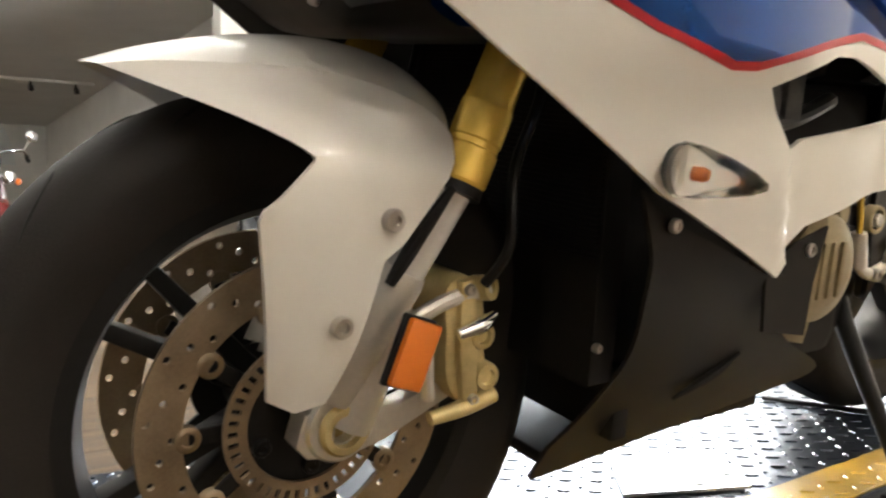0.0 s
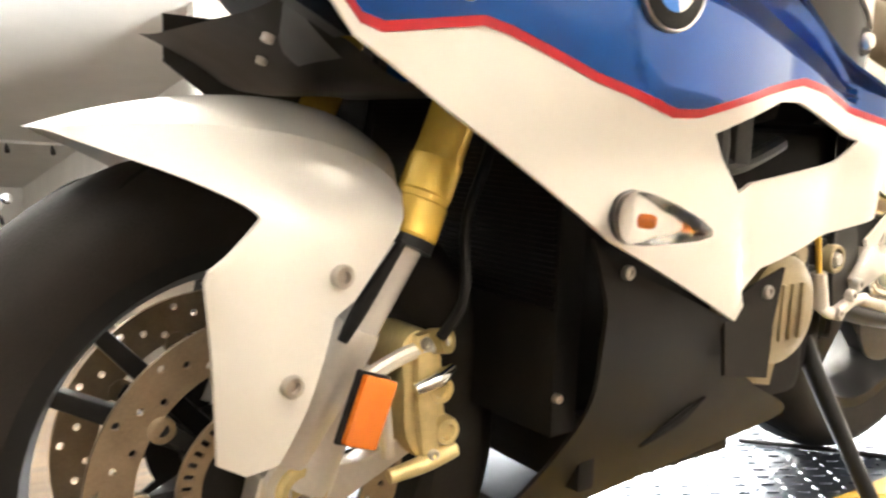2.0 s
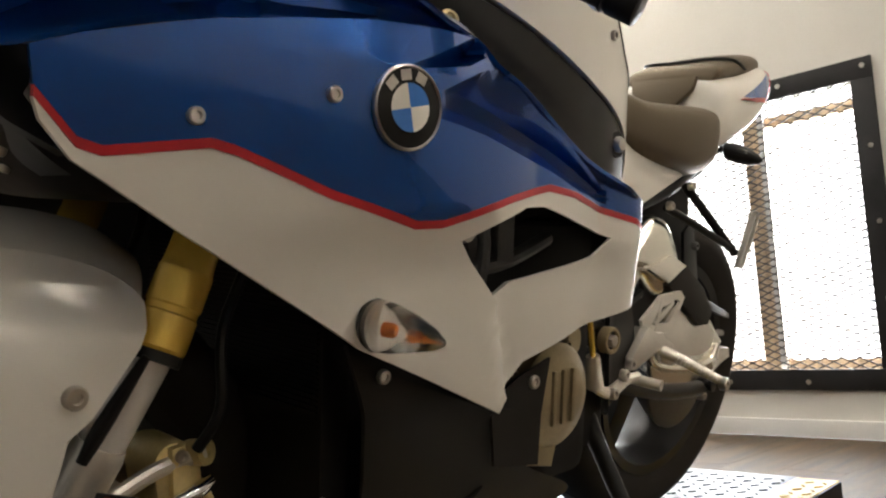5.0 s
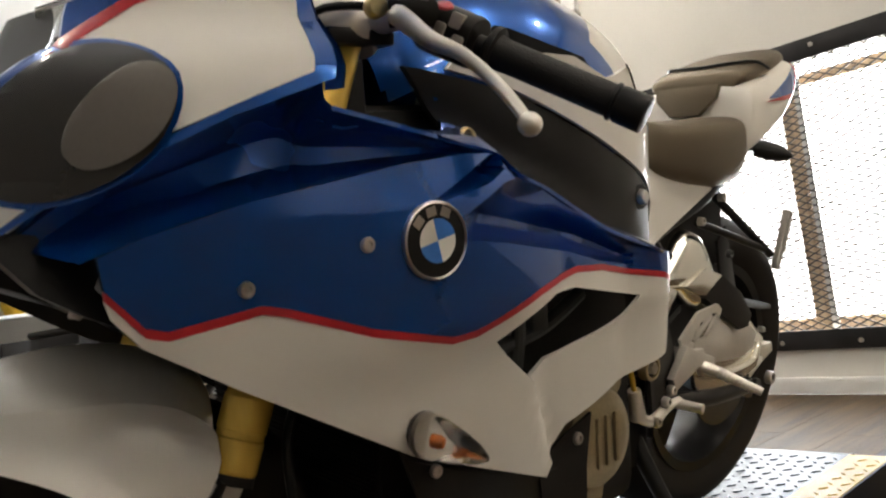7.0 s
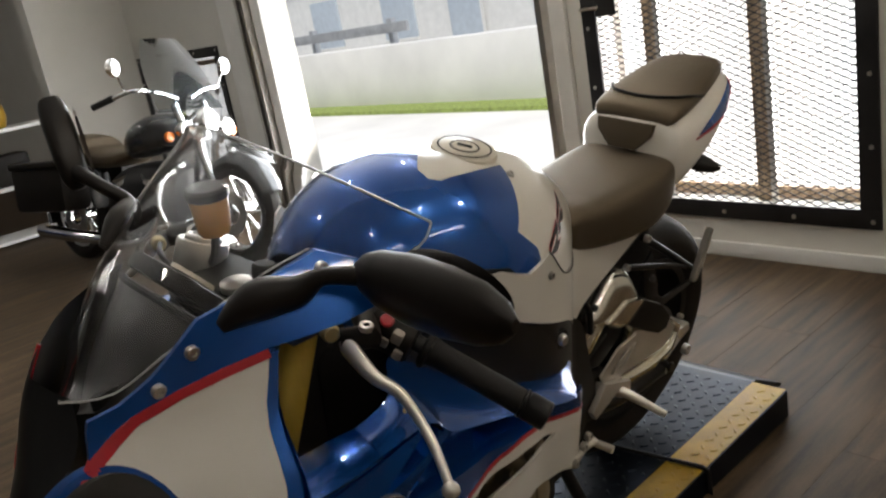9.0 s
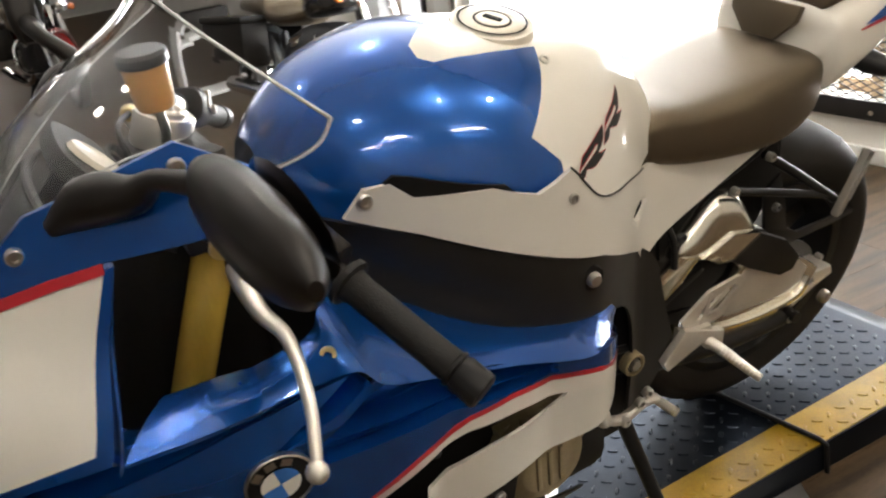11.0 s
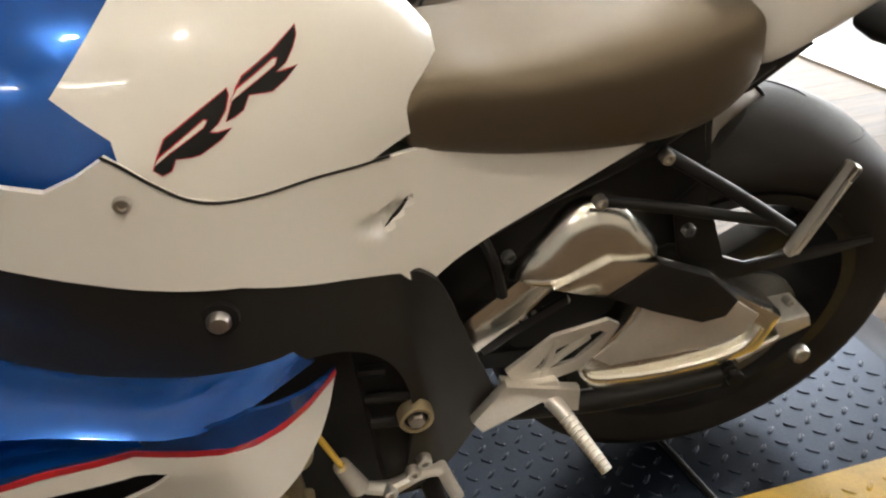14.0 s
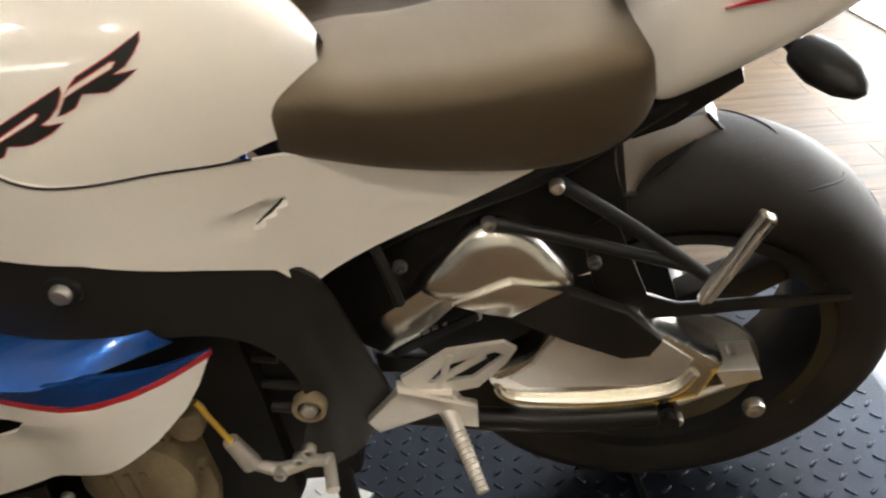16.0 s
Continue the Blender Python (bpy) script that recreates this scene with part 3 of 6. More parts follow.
def pierced(r0, r1, holes, c, thick):
    """A flat ring across the wheel's axle, pierced by holes (radius, angle, half length outwards, half width)."""
    bm = bmesh.new()

    def loop(pts):
        vs = [bm.verts.new((x, 0, z)) for x, z in pts]
        return [bm.edges.new((a, b)) for a, b in zip(vs, vs[1:] + vs[:1])]

    edges = loop([(r1 * math.cos(2 * math.pi * k / 72), r1 * math.sin(2 * math.pi * k / 72)) for k in range(72)])
    edges += loop([(r0 * math.cos(2 * math.pi * k / 72), r0 * math.sin(2 * math.pi * k / 72)) for k in range(72)])
    for r, a, hr, hw in holes:
        u_, w_ = (math.cos(a), math.sin(a)), (-math.sin(a), math.cos(a))
        square = abs(hr - hw) > 1e-6
        rim = [(-1, -1), (1, -1), (1, 1), (-1, 1)] if square else [(math.cos(math.pi * k / 4), math.sin(math.pi * k / 4)) for k in range(8)]
        edges += loop([(u_[0] * (r + hr * p) + w_[0] * hw * q, u_[1] * (r + hr * p) + w_[1] * hw * q) for p, q in rim])
    bmesh.ops.triangle_fill(bm, edges=edges, use_beauty=True)
    gone = []
    for f in bm.faces:
        m_ = f.calc_center_median()
        r = math.hypot(m_.x, m_.z)
        if r < r0 * 0.995 or any(abs((m_.x * math.cos(a) + m_.z * math.sin(a)) - q) < hr * 0.98 and abs(m_.z * math.cos(a) - m_.x * math.sin(a)) < hw * 0.98 and (abs(hr - hw) > 1e-6 or math.hypot(m_.x - q * math.cos(a), m_.z - q * math.sin(a)) < hr * 0.9) for q, a, hr, hw in holes):
            gone.append(f)
    bmesh.ops.delete(bm, geom=gone, context="FACES")
    up = bmesh.ops.extrude_face_region(bm, geom=bm.faces[:])["geom"]
    for v in bm.verts:
        v.co += Vector(c) + Vector((0, -thick / 2, 0))
    for v in up:
        if isinstance(v, bmesh.types.BMVert):
            v.co.y += thick
    return bm


def brake_disc(parent, c, y, sign):
    """A drilled disc on a black carrier, with its bobbins and the toothed sensor ring."""
    cc = (c[0], c[1] + y, c[2])
    d = part("brake_disc", pierced(0.118, 0.160, [((0.127, 0.139, 0.151)[k % 3], 2 * math.pi * k / 48, 0.0037, 0.0037) for k in range(48)], cc, 0.005), DISC, parent, "drilled bronze brake disc")
    part("carrier", lathe([(0.03, -0.004), (0.07, -0.004), (0.07, 0.004), (0.03, 0.004)], cc, (0, 1, 0), 48, True), SATIN, d)
    for k in range(10):
        a = 2 * math.pi * k / 10 + 0.3
        part("carrier_arm", moved(block(-0.008, 0.008, -0.003, 0.003, 0.066, 0.112, 0.002), Matrix.Translation(cc) @ Matrix.Rotation(a, 4, "Y")), SATIN, d)
        p = (cc[0] + 0.113 * math.sin(a), cc[1], cc[2] + 0.113 * math.cos(a))
        part("bobbin", lathe([(0.0125, -0.004), (0.0125, 0.0035), (0.010, 0.005), (0.0065, 0.005), (0.006, 0.002), (0, 0.002)], p, (0, sign, 0), 18), DISC, d)
    return d


brake_disc(front_wheel, FW, -0.064, -1)
brake_disc(front_wheel, FW, 0.064, 1)
part("sensor_ring", pierced(0.062, 0.085, [(0.0755, 2 * math.pi * k / 44, 0.0048, 0.0024) for k in range(44)], (FW[0], -0.076, FW[2]), 0.004), DISC, front_wheel, "toothed bronze sensor ring")
for k in range(5):
    a = 2 * math.pi * k / 5 + 0.5
    bolt(front_wheel, (FW[0] + 0.05 * math.sin(a), -0.072, FW[2] + 0.05 * math.cos(a)), (0, -1, 0), 0.009, SATIN)

# fork
FA = Vector((0.40, 0, 0.9165)).normalized()      # up along the fork
LY, RY = -0.150, 0.105


def at_fork(y, s):
    """A point on a fork leg, s metres up from the axle."""
    inward = 0.050 * (1 - min(1.0, s / 0.22)) * (1 if y < 0 else -1)
    outward = -0.024 * (1 - s / 0.75) if y < 0 and s > 0.2 else 0.0
    return Vector((-0.001, y + inward + outward, 0.268)) + FA * s


for y, nm in ((LY, "left"), (RY, "right")):
    leg = part("fork_leg", tube([at_fork(y, 0.15), at_fork(y, 0.285)], 0.0205, 24, False), BRIGHT, bike, "polished steel fork tube")
    part("upper_tube", tube([at_fork(y, q) for q in (0.262, 0.265, 0.294, 0.296, 0.301, 0.303, 0.334, 0.338, 0.346, 0.748)], [0.0240, 0.0252, 0.0252, 0.0238, 0.0238, 0.0250, 0.0250, 0.0236, 0.0228, 0.0228], 40, False), GOLD, leg, "gold anodised upper fork tube", 14)
    part("fork_seal", tube([at_fork(y, 0.252), at_fork(y, 0.265)], 0.0240, 24, False), SATIN, leg)
    part("fork_foot", tube([at_fork(y, 0.175), at_fork(y, 0.165), at_fork(y, 0.10), at_fork(y, 0.04)], [0.022, 0.024, 0.023, 0.020], 24, False), ALU, leg)
    s = -1 if y < 0 else 1
    ya = y - s * 0.050
    clamp = part("axle_clamp", lathe([(0.016, -0.022), (0.033, -0.022), (0.036, -0.018), (0.036, 0.014), (0.033, 0.018), (0.016, 0.018)], (0.024, ya, 0.276), (0, s, 0), 32, True), ALU, leg, "cast aluminium axle clamp")
    part("clamp_neck", tube([(0.035, ya, 0.275), (0.055, ya + s * 0.01, 0.325), (0.078, ya + s * 0.026, 0.385)], [0.030, 0.024, 0.022], 18), ALU, clamp)
    part("clamp_lug", prism([(-0.012, 0.292), (-0.020, 0.262), (-0.008, 0.248), (0.02, 0.244), (0.02, 0.296)], ya - 0.014, ya + 0.014, 0.003), ALU, clamp)
    part("clamp_arm", prism([(0.045, 0.245), (0.075, 0.252), (0.155, 0.286), (0.168, 0.298), (0.160, 0.309), (0.090, 0.287), (0.055, 0.290)], ya - 0.014 + 0.0, ya + 0.012, 0.004), ALU, clamp)
    part("axle_end", lathe([(0.026, -0.02), (0.026, 0.006), (0.023, 0.010), (0.016, 0.010), (0.014, -0.012), (0, -0.012)], (0.026, ya + s * 0.016, 0.274), (0, s, 0), 32), CALIPER, leg, "hollow bronze axle end")
    cal = part("caliper", prism([(0.118, 0.40), (0.135, 0.415), (0.160, 0.405), (0.168, 0.37), (0.172, 0.33), (0.182, 0.30), (0.17, 0.285), (0.142, 0.287), (0.125, 0.315), (0.122, 0.36)], y + 0.012, y + 0.075, 0.006, sharp=()) if y < 0 else prism([(0.118, 0.40), (0.135, 0.415), (0.160, 0.405), (0.172, 0.33), (0.182, 0.30), (0.142, 0.287), (0.122, 0.36)], y - 0.055, y + 0.008, 0.006), CALIPER, leg, "pale gold radial brake caliper")
    if y < 0:
        part("caliper_rib", prism([(0.130, 0.412), (0.144, 0.414), (0.152, 0.38), (0.160, 0.278), (0.142, 0.280), (0.133, 0.345)], y + 0.003, y + 0.014, 0.004), CALIPER, cal)
        part("caliper_lug", lathe([(0.006, -0.010), (0.011, -0.010), (0.0125, -0.007), (0.0125, 0.014), (0.006, 0.014)], (0.158, y + 0.012, 0.402), (0.4, -1, 0.2), 20, True), CALIPER, cal)
        for z in (0.355, 0.312):
            part("piston_cap", lathe([(0, 0.006), (0.007, 0.006), (0.0085, 0.010), (0.013, 0.010), (0.0145, 0.006), (0.0145, -0.006), (0, -0.006)], (0.160 + (0.355 - z) * 0.2, y + 0.012, z), (0, -1, 0), 24), CALIPER, cal)
        part("caliper_foot", tube([(0.105, y + 0.008, 0.278), (0.145, y + 0.006, 0.284), (0.180, y + 0.008, 0.291)], [0.007, 0.009, 0.009], 14), CALIPER, cal)
        part("hose_union", tube([(0.126, y - 0.001, 0.362), (0.148, y - 0.004, 0.369), (0.168, y - 0.001, 0.377)], [0.006, 0.0085, 0.006], 12), CHROME, cal, "bright hose union")
        for p in ((0.139, 0.404), (0.151, 0.292)):
            bolt(cal, (p[0], y + 0.003, p[1]), (0, -1, 0), 0.006, STEEL, h=0.005)
        part("caliper_stay", tube([(0.07, y + 0.012, 0.372), (0.118, y + 0.012, 0.392), (0.165, y + 0.008, 0.402)], 0.008, 10), ALU, leg)
        part("caliper_stay", tube([(0.098, y + 0.014, 0.37), (0.108, y + 0.016, 0.295)], 0.007, 10), ALU, leg)
    part("brake_hose", tube([(0.150, y - 0.005, 0.41), (0.165, y - 0.02, 0.45), (0.172, y - 0.01, 0.52), (0.215, y + 0.01 if y < 0 else y - 0.01, 0.60), (0.22, y * 0.8, 0.70)], 0.0055, 8), SATIN, leg)
part("fork_guard", tube([at_fork(LY, 0.262) + Vector((-0.016, -0.016, 0)), at_fork(LY, 0.20) + Vector((-0.019, -0.018, 0)), at_fork(LY, 0.165) + Vector((-0.020, -0.018, 0))], [0.004, 0.007, 0.005], 10), SATIN, bike, "black strip beside the fork tube")
m = Matrix.Translation((0.057, LY - 0.034, 0.362)) @ Matrix.Rotation(radians(20), 4, "Y")
refl = part("reflector", moved(block(-0.017, 0.017, -0.004, 0.004, -0.031, 0.031, 0.003), m), AMBER, bike, "orange rectangular side reflector")
part("reflector_base", moved(block(-0.021, 0.014, 0.0035, 0.009, -0.033, 0.033, 0.002), m), SATIN, refl)

# front mudguard
FEND = [(-0.170, 0.593), (-0.13, 0.598), (-0.07, 0.600), (-0.02, 0.598), (0.03, 0.590), (0.070, 0.575), (0.091, 0.555), (0.089, 0.538), (0.081, 0.515), (0.042, 0.461), (0.024, 0.447), (0.008, 0.372), (-0.012, 0.318), (-0.040, 0.314), (-0.062, 0.325), (-0.082, 0.483), (-0.080, 0.492), (-0.047, 0.524), (-0.0445, 0.536), (-0.081, 0.557), (-0.127, 0.576)]
SHARP = (0, 8, 9, 10, 12, 13, 14, 15, 16)


def fm(x, z):
    """The mudguard's left flank, with a facet turned forwards along its leading edge."""
    lead = -0.040 - 0.020 * (z - 0.314) / 0.17
    facet = 0.55 * max(0.0, lead - x) * max(0.0, min(1.0, (0.52 - z) / 0.04))
    rise = min(1.0, max(0.0, (z - 0.31) / 0.20))
    return -0.150 - 0.034 * rise * (2 - rise) + 0.8 * max(0, z - 0.53) + 0.55 * max(0, -0.03 - x) * max(0, min(1, (z - 0.50) / 0.08)) + facet


mud = part("front_mudguard", panel(FEND, fm, 0.005, 0.02, sharp=SHARP), WHITE, bike, "glossy white front mudguard")
part("mudguard_side", panel(FEND, lambda x, z: fm(x, z) + 0.035, 0.005, 0.02, sharp=SHARP, flip=True), WHITE, mud)
top = spline([(q[0], q[1]) for q in FEND[:7]], 4)
crown = spline([(-0.176, 0.594), (-0.130, 0.609), (-0.075, 0.621), (-0.025, 0.627), (0.035, 0.627), (0.092, 0.614), (0.128, 0.590)], 4)
rings = []
for q, c in zip(top, crown):
    yl = fm(q.x, q.y)
    yr = -(yl + 0.035)
    mid = (yl + yr) / 2
    ring_ = []
    for k in range(21):
        t = k / 10 - 1
        e = abs(t) ** 2.3
        ring_.append(Vector((c.x + (q.x - c.x) * e, mid + (yr - mid) * t, c.y + (q.y - c.y) * e)))
    rings.append(ring_)
part("mudguard_crown", loft(rings, False, False), WHITE, mud)
for p in ((0.027, 0.482), (-0.011, 0.393)):
    bolt(mud, (p[0], fm(*p) - 0.002, p[1]), (0, -1, 0), 0.010, STEEL, h=0.006)

# radiator and the dark inside
under = [[Vector((x, y_, z + 0.10 * max(0.0, abs(y_ + 0.01) - 0.13))) for y_ in [-0.185 + 0.35 * k / 12 for k in range(13)]] for x, z in spline([(-0.03, 0.690), (0.03, 0.664), (0.08, 0.636), (0.15, 0.636), (0.22, 0.636), (0.29, 0.650)], 3)]
shroud = part("nose_shroud", loft(under, False, False), BLACK, bike, "black plastic shroud under the nose")
for p in ((0.0, -0.10, 0.674), (0.03, -0.02, 0.662)):
    bolt(shroud, p, (-0.4, 0, -1), 0.006, STEEL)
part("fairing_lining", panel([(0.0, 0.72), (0.0, 0.668), (0.066, 0.622), (0.145, 0.573), (0.234, 0.518), (0.31, 0.47), (0.31, 0.72)], lambda x, z: 0.175 + 0.1 * x, 0.004, 0.05), BLACK, bike, "black inside of the other fairing")
rad = part("radiator", block(0.265, 0.30, -0.19, 0.17, 0.30, 0.66, 0.004), DARKSHADE, bike, "black finned radiator")
for k in range(40):
    part("fin", block(0.261, 0.266, -0.185, 0.165, 0.430 + k * 0.0057, 0.4322 + k * 0.0057), BLACK, rad)
# added dark block that hides the bright floor seen under the radiator
part("dark_fill_block", block(0.335, 0.360, -0.165, 0.13, 0.215, 0.302, 0.004), DARKSHADE, bike)
part("engine_block", block(0.33, 0.80, -0.15, 0.14, 0.25, 0.62, 0.03), DARKSHADE, bike, "dark engine block behind the fairing")
part("airbox", block(0.30, 0.72, -0.14, 0.12, 0.62, 0.86, 0.04), DARKSHADE, bike)

# side fairing
VENT = [(0.333, 0.607), (0.431, 0.640), (0.470, 0.641), (0.622, 0.606), (0.600, 0.584), (0.450, 0.560), (0.411, 0.542)]
LOWER = [(-0.006, 0.664), (0.066, 0.616), (0.145, 0.567), (0.234, 0.512), (0.452, 0.415)]
STRIPE = [(-0.030, 0.712), (-0.004, 0.680), (0.012, 0.675), (0.084, 0.685), (0.103, 0.680), (0.179, 0.650), (0.268, 0.626), (0.300, 0.627), (0.400, 0.652), (0.472, 0.665), (0.530, 0.659), (0.600, 0.643), (0.667, 0.630), (0.700, 0.616), (0.776, 0.579)]
low = [(x, z - 0.0075) for x, z in STRIPE]


def fw(x, z):
    """The white panel: its rear tongue, under and behind the vent, lies further in."""
    d = 0.016 * max(0.0, min(1.0, (x - 0.411 - 0.427 * (0.542 - z)) / 0.010)) if z < 0.60 else 0.0
    return fs(x, z) + d * max(0.0, min(1.0, (0.72 - x) / 0.22)) * max(0.0, min(1.0, (0.60 - z) / 0.03))


both("white_side_panel", low + [(0.774, 0.572), (0.762, 0.552), (0.748, 0.538), (0.72, 0.526), (0.685, 0.518), (0.609, 0.502), (0.49, 0.468), (0.458, 0.432)] + LOWER[::-1] + [(-0.026, 0.69)], fw, WHITE, 0.005, "glossy white lower fairing panel", hole=VENT, step=0.0125)
both("red_stripe", STRIPE + low[::-1], off(fs, -0.0008), RED, 0.005, "thin red pinstripe")
BLUETOP = [(0.70, 0.650), (0.61, 0.670), (0.53, 0.708), (0.463, 0.738), (0.405, 0.763), (0.380, 0.776), (0.361, 0.778), (0.351, 0.796), (0.30, 0.797), (0.219, 0.791), (0.137, 0.779), (0.075, 0.769), (0.0, 0.750), (-0.033, 0.738)]


def along(pairs, x):
    """Straight-line value between the given (x, value) pairs."""
    if x <= pairs[0][0]:
        return pairs[0][1]
    for p, q in zip(pairs, pairs[1:]):
        if x <= q[0]:
            return p[1] + (q[1] - p[1]) * (x - p[0]) / (q[0] - p[0])
    return pairs[-1][1]


# notches behind the badge, each falling in from its upper edge to a sharp lip below
OUTER = [(0.279, 0.737), (0.318, 0.754), (0.348, 0.766), (0.377, 0.771), (0.405, 0.758), (0.463, 0.732), (0.530, 0.702), (0.610, 0.662)]
CREST = [(0.279, 0.736), (0.305, 0.742), (0.347, 0.733), (0.397, 0.720), (0.458, 0.7065), (0.522, 0.686), (0.610, 0.657)]
SECOND = [(0.279, 0.719), (0.308, 0.715), (0.347, 0.7085), (0.400, 0.697), (0.457, 0.686), (0.521, 0.6665), (0.610, 0.648)]
MOUTH = [(0.236, 0.752), (0.342, 0.796), (0.352, 0.797)]
MOUTH_FOOT = [(0.236, 0.751), (0.266, 0.759), (0.325, 0.769), (0.352, 0.780)]


def fb(x, z):
    """The blue flank with its three notches."""
    d = 0.0
    for upper_, lower_, deep_ in ((MOUTH, MOUTH_FOOT, 0.034), (OUTER, CREST, 0.034), (CREST, SECOND, 0.018)):
        if lower_[0][0] < x < lower_[-1][0]:
            zu, zl = along(upper_, x), along(lower_, x)
            k = deep_ * min(1.0, max(0.0, zu - zl) / 0.022) * min(1.0, (x - lower_[0][0]) / 0.02)
            if zl <= z < zu:
                d = max(d, k * (zu - z) / max(0.004, zu - zl))
            elif zl - 0.0025 < z < zl:
                d = max(d, k * (z - zl + 0.0025) / 0.0025)
    return fs(x, z) + d


both("blue_side_panel", STRIPE + BLUETOP, fb, BLUE, 0.005, "metallic blue upper fairing panel", step=0.0065, creases=[OUTER, CREST, SECOND, MOUTH, MOUTH_FOOT] + [[(x, z - 0.0025) for x, z in line] for line in (CREST, SECOND, MOUTH_FOOT)])

# recessed channel between flank and nose, and the shoulder that leans in to the frame
def flank_point(x, z, d=0.0):
    return Vector((x, fs(x, z) + d, z))


def right_of(bm):
    for v in bm.verts:
        v.co.y = -0.03 - v.co.y
    return bm


# upper rim: under the nose, round the opening's corner and along the shoulder's fold; lower rim: the flank's ridge
UPPER = [(-0.083, -0.200, 0.754), (-0.03, -0.253, 0.800), (0.013, -0.292, 0.822), (0.05, -0.321, 0.839), (0.085, -0.340, 0.855), (0.110, -0.353, 0.862), (0.124, -0.346, 0.841), (0.20, -0.336, 0.826), (0.29, -0.315, 0.809), (0.366, -0.295, 0.793)]
RIDGE = [(-0.045, -0.252, 0.735), (0.0, -0.268, 0.750), (0.035, -0.279, 0.760), (0.075, -0.287, 0.769), (0.11, -0.294, 0.775), (0.137, -0.299, 0.779), (0.165, -0.302, 0.783), (0.219, -0.305, 0.791), (0.30, -0.305, 0.797), (0.366, -0.297, 0.791)]
DEEP_IN = [0.030, 0.050, 0.060, 0.066, 0.068, 0.062, 0.050, 0.034, 0.018, 0.0]
rows = []
for p, q, d in zip(spline(UPPER, 4), spline(RIDGE, 4), spline([(d, 0, 0) for d in DEEP_IN], 4)):
    inner_ = Vector((0, d.x, 0))
    rows.append([p, p + Vector((0, 0.008, -0.003)), p.lerp(q, 0.22) + inner_ * 0.75, p.lerp(q, 0.5) + inner_, p.lerp(q, 0.78) + inner_ * 0.7, p.lerp(q, 0.93) + inner_ * 0.3, q + Vector((0, 0.003, 0.001)), q])
part("air_channel", loft(rows, False, False), BLUE, bike, "blue recessed air channel")
rows = []
for p, q in zip(spline([(0.124, -0.346, 0.841), (0.16, -0.342, 0.834), (0.20, -0.336, 0.826), (0.255, -0.323, 0.816)], 4), spline([(0.172, -0.262, 0.829), (0.20, -0.262, 0.827), (0.23, -0.262, 0.825), (0.265, -0.262, 0.819)], 4)):
    rows.append([p + Vector((0, 0, -0.004)), p] + [p.lerp(q, f) + Vector((0, 0, 0.004 * math.sin(math.pi * f))) for f in (0.06, 0.3, 0.6, 0.94)] + [q, q + Vector((0, 0.004, -0.012))])
part("shoulder_ledge", loft(rows, False, False), BLUE, bike, "blue ledge along the opening")
rows = []
for f in [k / 8 for k in range(9)]:
    x, z = 0.173 + (0.121 - 0.173) * f, 0.982 + (0.852 - 0.982) * f
    y = fn(x, z)
    rows.append([Vector((x - 0.002, y - 0.001, z)), Vector((x + 0.001, y + 0.003, z)), Vector((x + 0.001, y + 0.010, z)), Vector((x - 0.004, y + 0.022, z))])
part("opening_return", loft(rows, False, False), BLUE, bike, "blue return behind the nose rim")
# added dark wall stands in for the shaded inside of the opening
part("void_dark_backing", block(0.02, 0.33, -0.128, -0.120, 0.68, 0.94, 0.003), DARKSHADE, bike)
low_edge = spline([Vector((0.25, -0.324, 0.817)), Vector((0.30, -0.312, 0.807)), flank_point(0.352, 0.796), flank_point(0.374, 0.774), flank_point(0.42, 0.755), flank_point(0.55, 0.697), flank_point(0.66, 0.658), flank_point(0.76, 0.622)], 4)
top_edge = spline([(0.262, -0.262, 0.820), (0.325, -0.250, 0.822), (0.348, -0.228, 0.834), (0.388, -0.186, 0.828), (0.44, -0.180, 0.79), (0.52, -0.208, 0.735), (0.62, -0.222, 0.690), (0.74, -0.215, 0.655)], 4)
rows = []
for p, q in zip(low_edge, top_edge):
    q = Vector(q)
    k = max(0.0, min(1.0, (p.x - 0.35) / 0.03)) * max(0.0, min(1.0, (0.76 - p.x) / 0.08))
    p = p + Vector((0, -0.006 * k, 0))
    rows.append([p + Vector((0, 0.03, -0.004)), p + Vector((0, 0.003, -0.003))] + [p.lerp(q, f) + Vector((0, -0.008, 0.004)) * math.sin(math.pi * f) for f in (0, 0.04, 0.12, 0.3, 0.5, 0.7, 0.9, 1.0)] + [q + Vector((0.004, 0.006, -0.012))])
part("blue_shoulder", loft(rows, False, False), BLUE, bike, "metallic blue shoulder of the side fairing")
part("blue_shoulder", right_of(loft(rows, False, False)), BLUE, bike, "metallic blue shoulder of the side fairing")
part("air_inlet", panel([(-0.10, 0.764), (-0.06, 0.757), (0.0, 0.742), (-0.02, 0.71), (0.004, 0.676), (0.008, 0.668), (-0.03, 0.689), (-0.062, 0.711), (-0.086, 0.742)], lambda x, z: -0.212 + 0.25 * (z - 0.70), 0.02), SATIN, bike, "black ram air inlet")
both("engine_side_plate", [(0.562, 0.462), (0.50, 0.445), (0.455, 0.425), (0.465, 0.35), (0.545, 0.336), (0.548, 0.396)], lambda x, z: -0.247, BLACK, 0.004, "matt black side plate")
bolt(bike, (0.530, -0.248, 0.437), (0, -1, 0), 0.008, STEEL)
part("vent_tube", tube([(0.40, -0.20, 0.66), (0.45, -0.21, 0.60), (0.47, -0.20, 0.54)], 0.012, 10), IRONGREY, bike)
part("vent_tube", tube([(0.38, -0.21, 0.565), (0.50, -0.215, 0.575), (0.62, -0.19, 0.60)], 0.010, 10), IRONGREY, bike)
